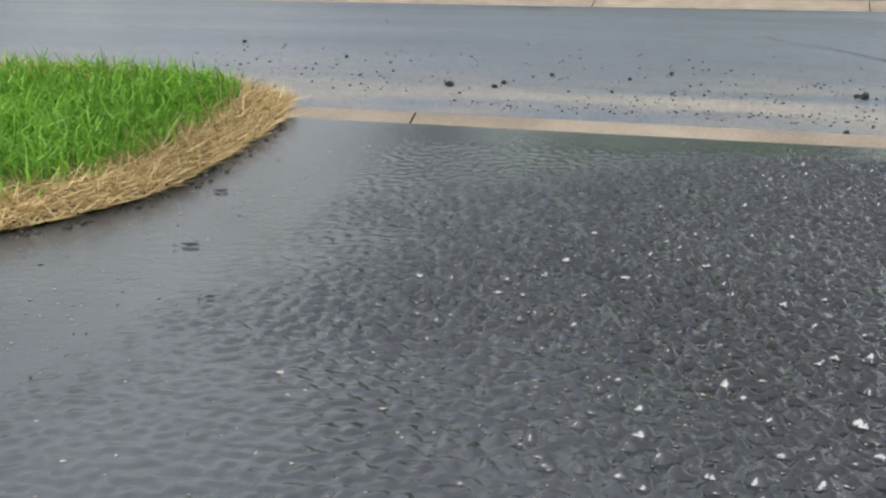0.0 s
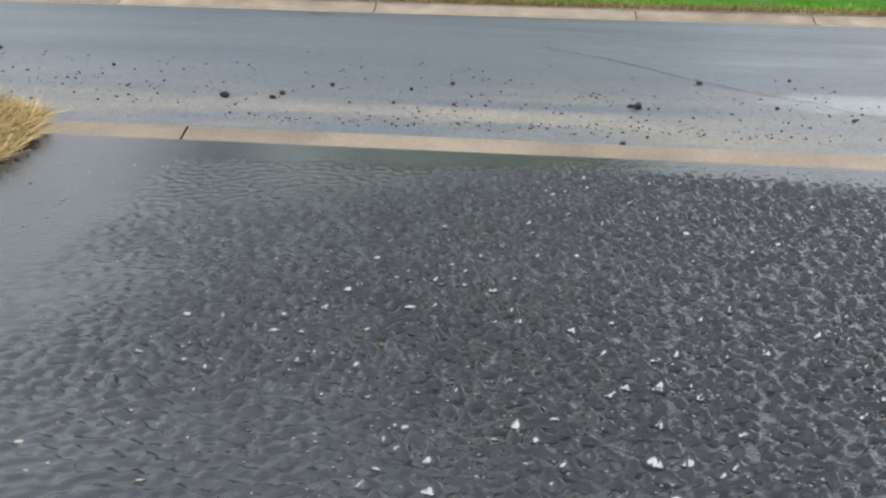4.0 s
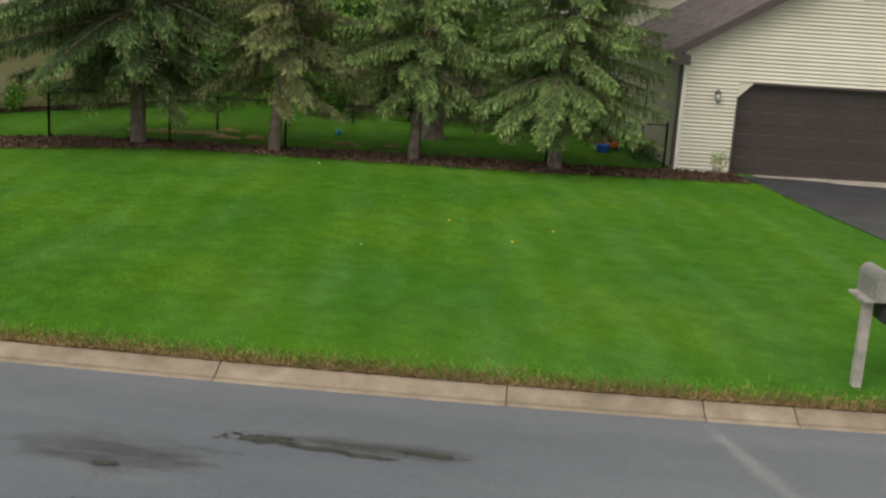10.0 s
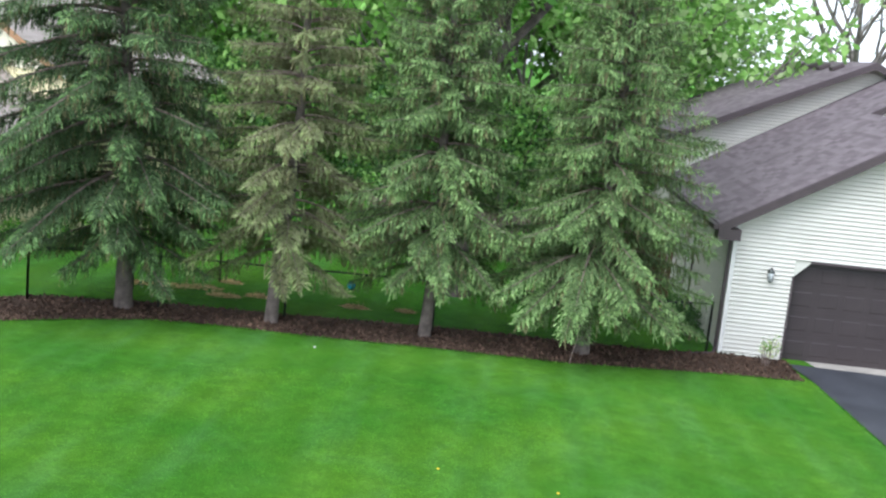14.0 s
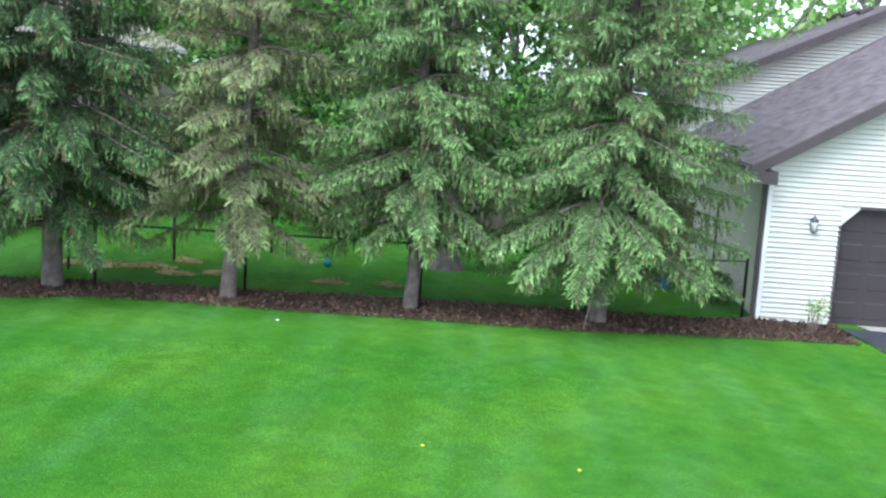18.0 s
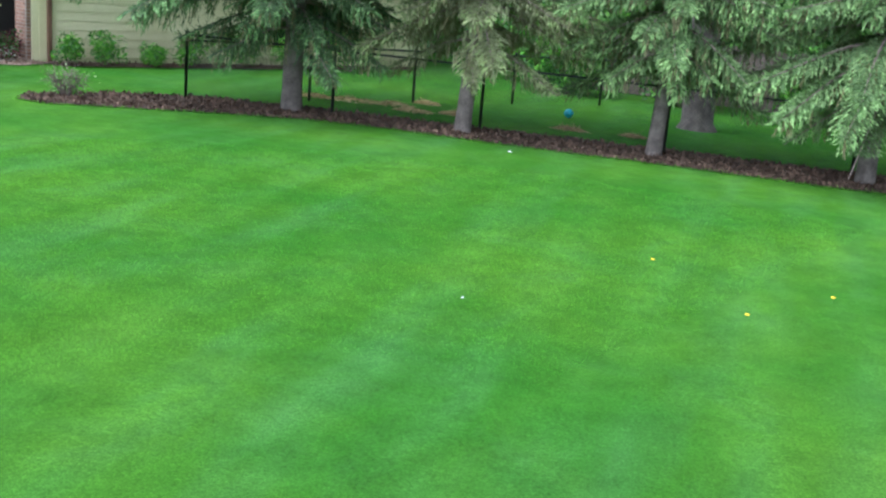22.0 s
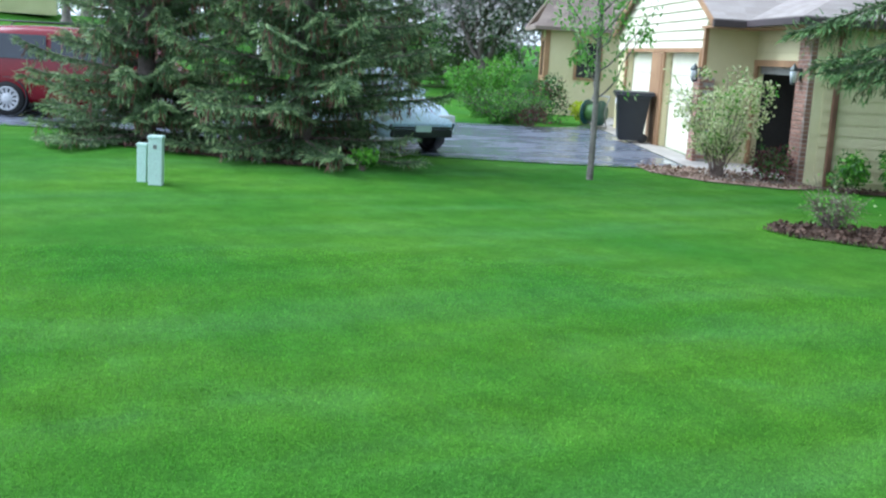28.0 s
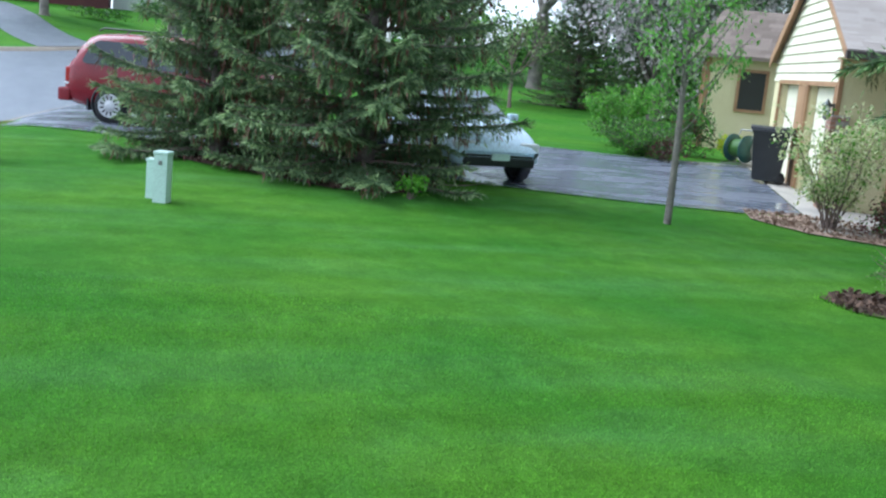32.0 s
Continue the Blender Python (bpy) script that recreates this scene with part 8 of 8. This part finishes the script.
# ---- kerbs, stone by stone ----
far_kerb = thing("kerb_far", "pale tan concrete kerb with open joints", "kerb", kind="structure")
for k in range(-24, 12):
    x0, x1 = 0.939 + 3.04 * k + 0.006, 0.939 + 3.04 * (k + 1) - 0.006
    cuts = [x0, x1]
    if k == 0:
        cuts = [x0, 3.0, 3.012, x1]
    for a, b in zip(cuts[::2], cuts[1::2]):
        n = 4
        prof = [(0.0, -0.1), (0.0, 0.012), (0.1, 0.014), (0.115, 0.006), (0.13, 0.022), (0.26, 0.075), (0.33, 0.098), (0.4, 0.104), (0.4, -0.05)]
        vs = []
        for i in range(n + 1):
            x = a + (b - a) * i / n
            y = float(kerb_far(x))
            zr = float(road_z(x, y))
            vs += [(x, y + py, zr + pz) for py, pz in prof]
        m_ = len(prof)
        f = [(i * m_ + j, (i + 1) * m_ + j, (i + 1) * m_ + (j + 1) % m_, i * m_ + (j + 1) % m_) for i in range(n) for j in range(m_)]
        part("kerb_stone", quick_mesh("kerb_stone", np.array(vs), np.array(f), [kerb_mat]), None, far_kerb)
near_kerb = thing("kerb_near", "flat pale tan concrete gutter edge before the driveway", "kerb", kind="structure")
for k in range(-12, 13):
    a, b = -1.19 + 3.04 * k + 0.003, -1.19 + 3.04 * (k + 1) - 0.003
    prof = [(-0.55, -0.16), (-0.55, -0.005), (-0.42, -0.012), (-0.3, -0.035), (-0.22, -0.047), (-0.15, -0.042), (-0.05, -0.008), (-0.01, 0.006), (0.0, 0.004), (0.0, -0.1)]
    vs = []
    for i in range(3):
        x = a + (b - a) * i / 2
        zr = -0.345 + float(slope_x(x))
        vs += [(x, float(kerb_near(x)) + py, zr + pz) for py, pz in prof]
    m_ = len(prof)
    f = [(i * m_ + j, i * m_ + (j + 1) % m_, (i + 1) * m_ + (j + 1) % m_, (i + 1) * m_ + j) for i in range(2) for j in range(m_)]
    part("kerb_stone", quick_mesh("kerb_stone", np.array(vs), np.array(f), [kerb_mat]), None, near_kerb)

# ---- bricks of the yellow house's piers ----
def brick_mesh(w, d, h):
    bm = bmesh.new()
    box(bm, 0, w, 0, d, 0, h, bevel=0.004)
    me = bpy.data.meshes.new("brick")
    bm.to_mesh(me)
    bm.free()
    me.materials.append(brick_mat)
    return me


whole, half_b = brick_mesh(0.195, 0.09, 0.062), brick_mesh(0.093, 0.09, 0.062)


def brick_pier(x0, x1, y0, y1, z1, name):
    pier = part(name, boxes((x0 + 0.012, x1 - 0.012, y0 + 0.012, y1, -0.25, z1)), mortar_mat, hbo, "brick pier")
    z, row = -0.1, 0
    while z < z1 - 0.06:
        x = x0
        if row % 2:
            o = new("brick", half_b)
            o.parent = pier
            o.location = (x, y0, z)
            x += 0.103
        while x + 0.09 < x1 + 0.01:
            me = whole if x + 0.19 < x1 + 0.01 else half_b
            o = new("brick", me)
            o.parent = pier
            o.location = (x, y0, z)
            x += 0.205 if me is whole else 0.103
        if y1 - y0 > 0.25:
            y = y0 + 0.1 + 0.1 * (row % 2)
            while y + 0.19 < y1:
                o = new("brick", whole)
                o.parent = pier
                o.matrix_local = pose(x1, y, z, 0, 0, 90)
                y += 0.205
        else:
            o = new("brick", half_b)
            o.parent = pier
            o.matrix_local = pose(x1, y0 + 0.015, z, 0, 0, 90)
        z += 0.074
        row += 1


brick_pier(2.74, 3.28, 0.82, 0.94, 2.45, "bay_pier")
part("middle_post", boxes((-3.66, -2.84, FV - 0.06, FV - 0.002, 0.0, 2.09), bevel=0.006), tan_trim, hbo)
brick_pier(0.0, 0.4, FV - 0.11, FV + 0.2, 1.62, "corner_pier")

# ---- grass ----
g = np.random.default_rng(5)


def tufts(name, x, y, zf, length, width, lean, mats, label, rng, lift=0.0, kind="stuff", category="grass", upright=False):
    n = len(x)
    base = np.c_[x, y, zf(x, y) + lift]
    d = np.c_[rng.normal(size=(n, 2)) * lean, np.ones(n)]
    d /= np.linalg.norm(d, axis=1, keepdims=True)
    ob = part(name, blades_mesh(name, base, d, length, width, mats, None, rng, upright), None, None)
    return tagged(ob, label, category, kind=kind)


def in_outline(x, y, outline):
    inside = np.zeros(len(x), bool)
    px, py = np.asarray(outline).T
    j = len(px) - 1
    for i in range(len(px)):
        with np.errstate(divide="ignore", invalid="ignore"):
            inside ^= ((py[i] > y) != (py[j] > y)) & (x < (px[j] - px[i]) * (y - py[i]) / (py[j] - py[i]) + px[i])
        j = i
    return inside


n = 230000
a, r = g.uniform(1.3, 3.5, n), 2.2 + 8.5 * g.uniform(size=n) ** 0.75
x, y = -0.9 + r * np.cos(a), 14.2 + r * np.sin(a)
ok = (y > kerb_far(x) + 0.7) & ~in_outline(x, y, bed_front + bed_back)
x, y, r = x[ok], y[ok], r[ok]
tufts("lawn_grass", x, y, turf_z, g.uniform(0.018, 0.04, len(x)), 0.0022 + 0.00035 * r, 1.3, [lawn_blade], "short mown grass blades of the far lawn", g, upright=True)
# grass overhanging the edges of the drives and beds
edge_runs = [drive_a_pts[1:6], drive_b_pts[:6], drive_b_pts[6:11], bed_front[:-1]]
ex, ey = [], []
for run in edge_runs:
    for px, py, dx, dy in edge_walk(run, 0.012):
        ex.append(px + g.normal() * 0.035)
        ey.append(py + g.normal() * 0.035)
ex, ey = np.array(ex), np.array(ey)
tufts("edge_grass", ex, ey, turf_z, g.uniform(0.035, 0.08, len(ex)), g.uniform(0.008, 0.016, len(ex)), 0.6, [lawn_blade], "uncut grass along the edges of drives and beds", g, 0.0)
# fringe along the far kerb: dead thatch and longer blades
n = 40000
x = g.uniform(-24, 9.2, n)
y = kerb_far(x) + 0.335 + np.abs(g.normal(size=n)) * 0.13
tufts("kerb_thatch", x, y, turf_z, g.uniform(0.03, 0.09, n), g.uniform(0.006, 0.016, n), 1.3, [straw_dark], "dead brown thatch along the kerb", g)
n = 9000
x = g.uniform(-24, 9.2, n)
y = kerb_far(x) + 0.45 + np.abs(g.normal(size=n)) * 0.14
tufts("kerb_grass", x, y, turf_z, g.uniform(0.04, 0.1, n), g.uniform(0.005, 0.01, n), 0.7, [long_blade_mat], "longer grass fringe along the kerb", g)
# bank of turf beside the near driveway
bank_edge = drive_edge[2:] + [(-1.5, 2.36)]


def bank_z(x, y):
    d = np.full(np.shape(x), 9.0)
    for (x0, y0), (x1, y1) in zip(bank_edge, bank_edge[1:]):
        t = np.clip(((x - x0) * (x1 - x0) + (y - y0) * (y1 - y0)) / ((x1 - x0) ** 2 + (y1 - y0) ** 2), 0, 1)
        d = np.minimum(d, np.hypot(x - x0 - t * (x1 - x0), y - y0 - t * (y1 - y0)))
    return yard_z(x, y) - 0.003 + 0.06 * (1 - np.exp(-d / 0.16))


bank = sheet_poly("turf_bank", [(-1.62, 0.88), (-1.46, 1.19), (-1.385, 1.4), (-1.375, 1.62), (-1.395, 1.9), (-1.42, 2.17), (-1.5, 2.34), (-1.9, 2.3), (-6, 2.36), (-6, 0.2), (-2.2, 0.2)], bank_z, soil_mat, 0.0, step=0.06)
tagged(bank, "raised edge of turf and soil beside the driveway", "lawn", kind="structure")


def bank_spots(n, lo, hi, rng):
    out = []
    seg = edge_walk(bank_edge + [(-1.9, 2.32), (-3.4, 2.33)], 0.01)
    pick = rng.integers(0, len(seg), n)
    s = np.array(seg)[pick]
    off = rng.uniform(lo, hi, n)
    return s[:, 0] - s[:, 3] * off, s[:, 1] + s[:, 2] * off, off


x, y, off = bank_spots(22000, -0.012, 0.2, g)
keep = (off < 0.12 * (0.5 + 0.9 * g.uniform(size=len(off)))) & (y < 2.33)
x, y = x[keep], y[keep]
ex, ey, off = bank_spots(420, -0.05, 0.012, g)
scatter("soil_crumbs", rocks, [(a, b, 0.002 + 0.006 * g.uniform() ** 2) for a, b in zip(ex, ey) if b < 2.1], soil_mat, "dark soil crumbs along the edge of the turf", yard_z, 0.3)
tufts("dead_grass_edge", x, y, bank_z, g.uniform(0.03, 0.085, len(x)), g.uniform(0.002, 0.0045, len(x)), 2.6, [straw_mat], "matted straw-coloured dead grass along the edge", g, 0.01)
n = 46000
x, y = g.uniform(-5.6, -1.4, n), g.uniform(0.2, 2.34, n)
x = -1.4 - (x + 1.4) ** 2 * 0.24
dist = (bank_z(x, y) - yard_z(x, y) - 0.005) / 0.055
keep = in_outline(x, y, [(-1.6, 0.95), (-1.46, 1.25), (-1.44, 1.9), (-1.5, 2.3), (-6, 2.34), (-6, 0.2), (-2.2, 0.2)]) & (g.uniform(size=n) < np.clip((dist - 0.3) * 3, 0.02, 1))
x, y = x[keep], y[keep]
n = len(x)
base = np.c_[x, y, bank_z(x, y)]
lean = g.normal(size=(n, 2)) * 0.34
ln = g.uniform(0.035, 0.1, n)
w = g.uniform(0.003, 0.006, n)
side = np.c_[g.normal(size=(n, 2)), np.zeros(n)]
side /= np.linalg.norm(side, axis=1, keepdims=True)
mid = base + np.c_[lean * ln[:, None] * 0.35, ln * 0.55]
tip = base + np.c_[lean * ln[:, None] * 1.5, ln * (0.95 - 0.4 * np.hypot(*lean.T))]
hw = side * w[:, None] / 2
v = np.stack([base - hw, base + hw, mid + hw * 0.9, mid - hw * 0.9, mid - hw * 0.9, mid + hw * 0.9, tip + hw * 0.12, tip - hw * 0.12], 1)
long_grass = part("long_grass", quick_mesh("long_grass", v, np.arange(8 * n).reshape(-1, 4), [long_blade_mat]), None, None)
tagged(long_grass, "lush long green grass beside the wet driveway", "grass", kind="stuff")
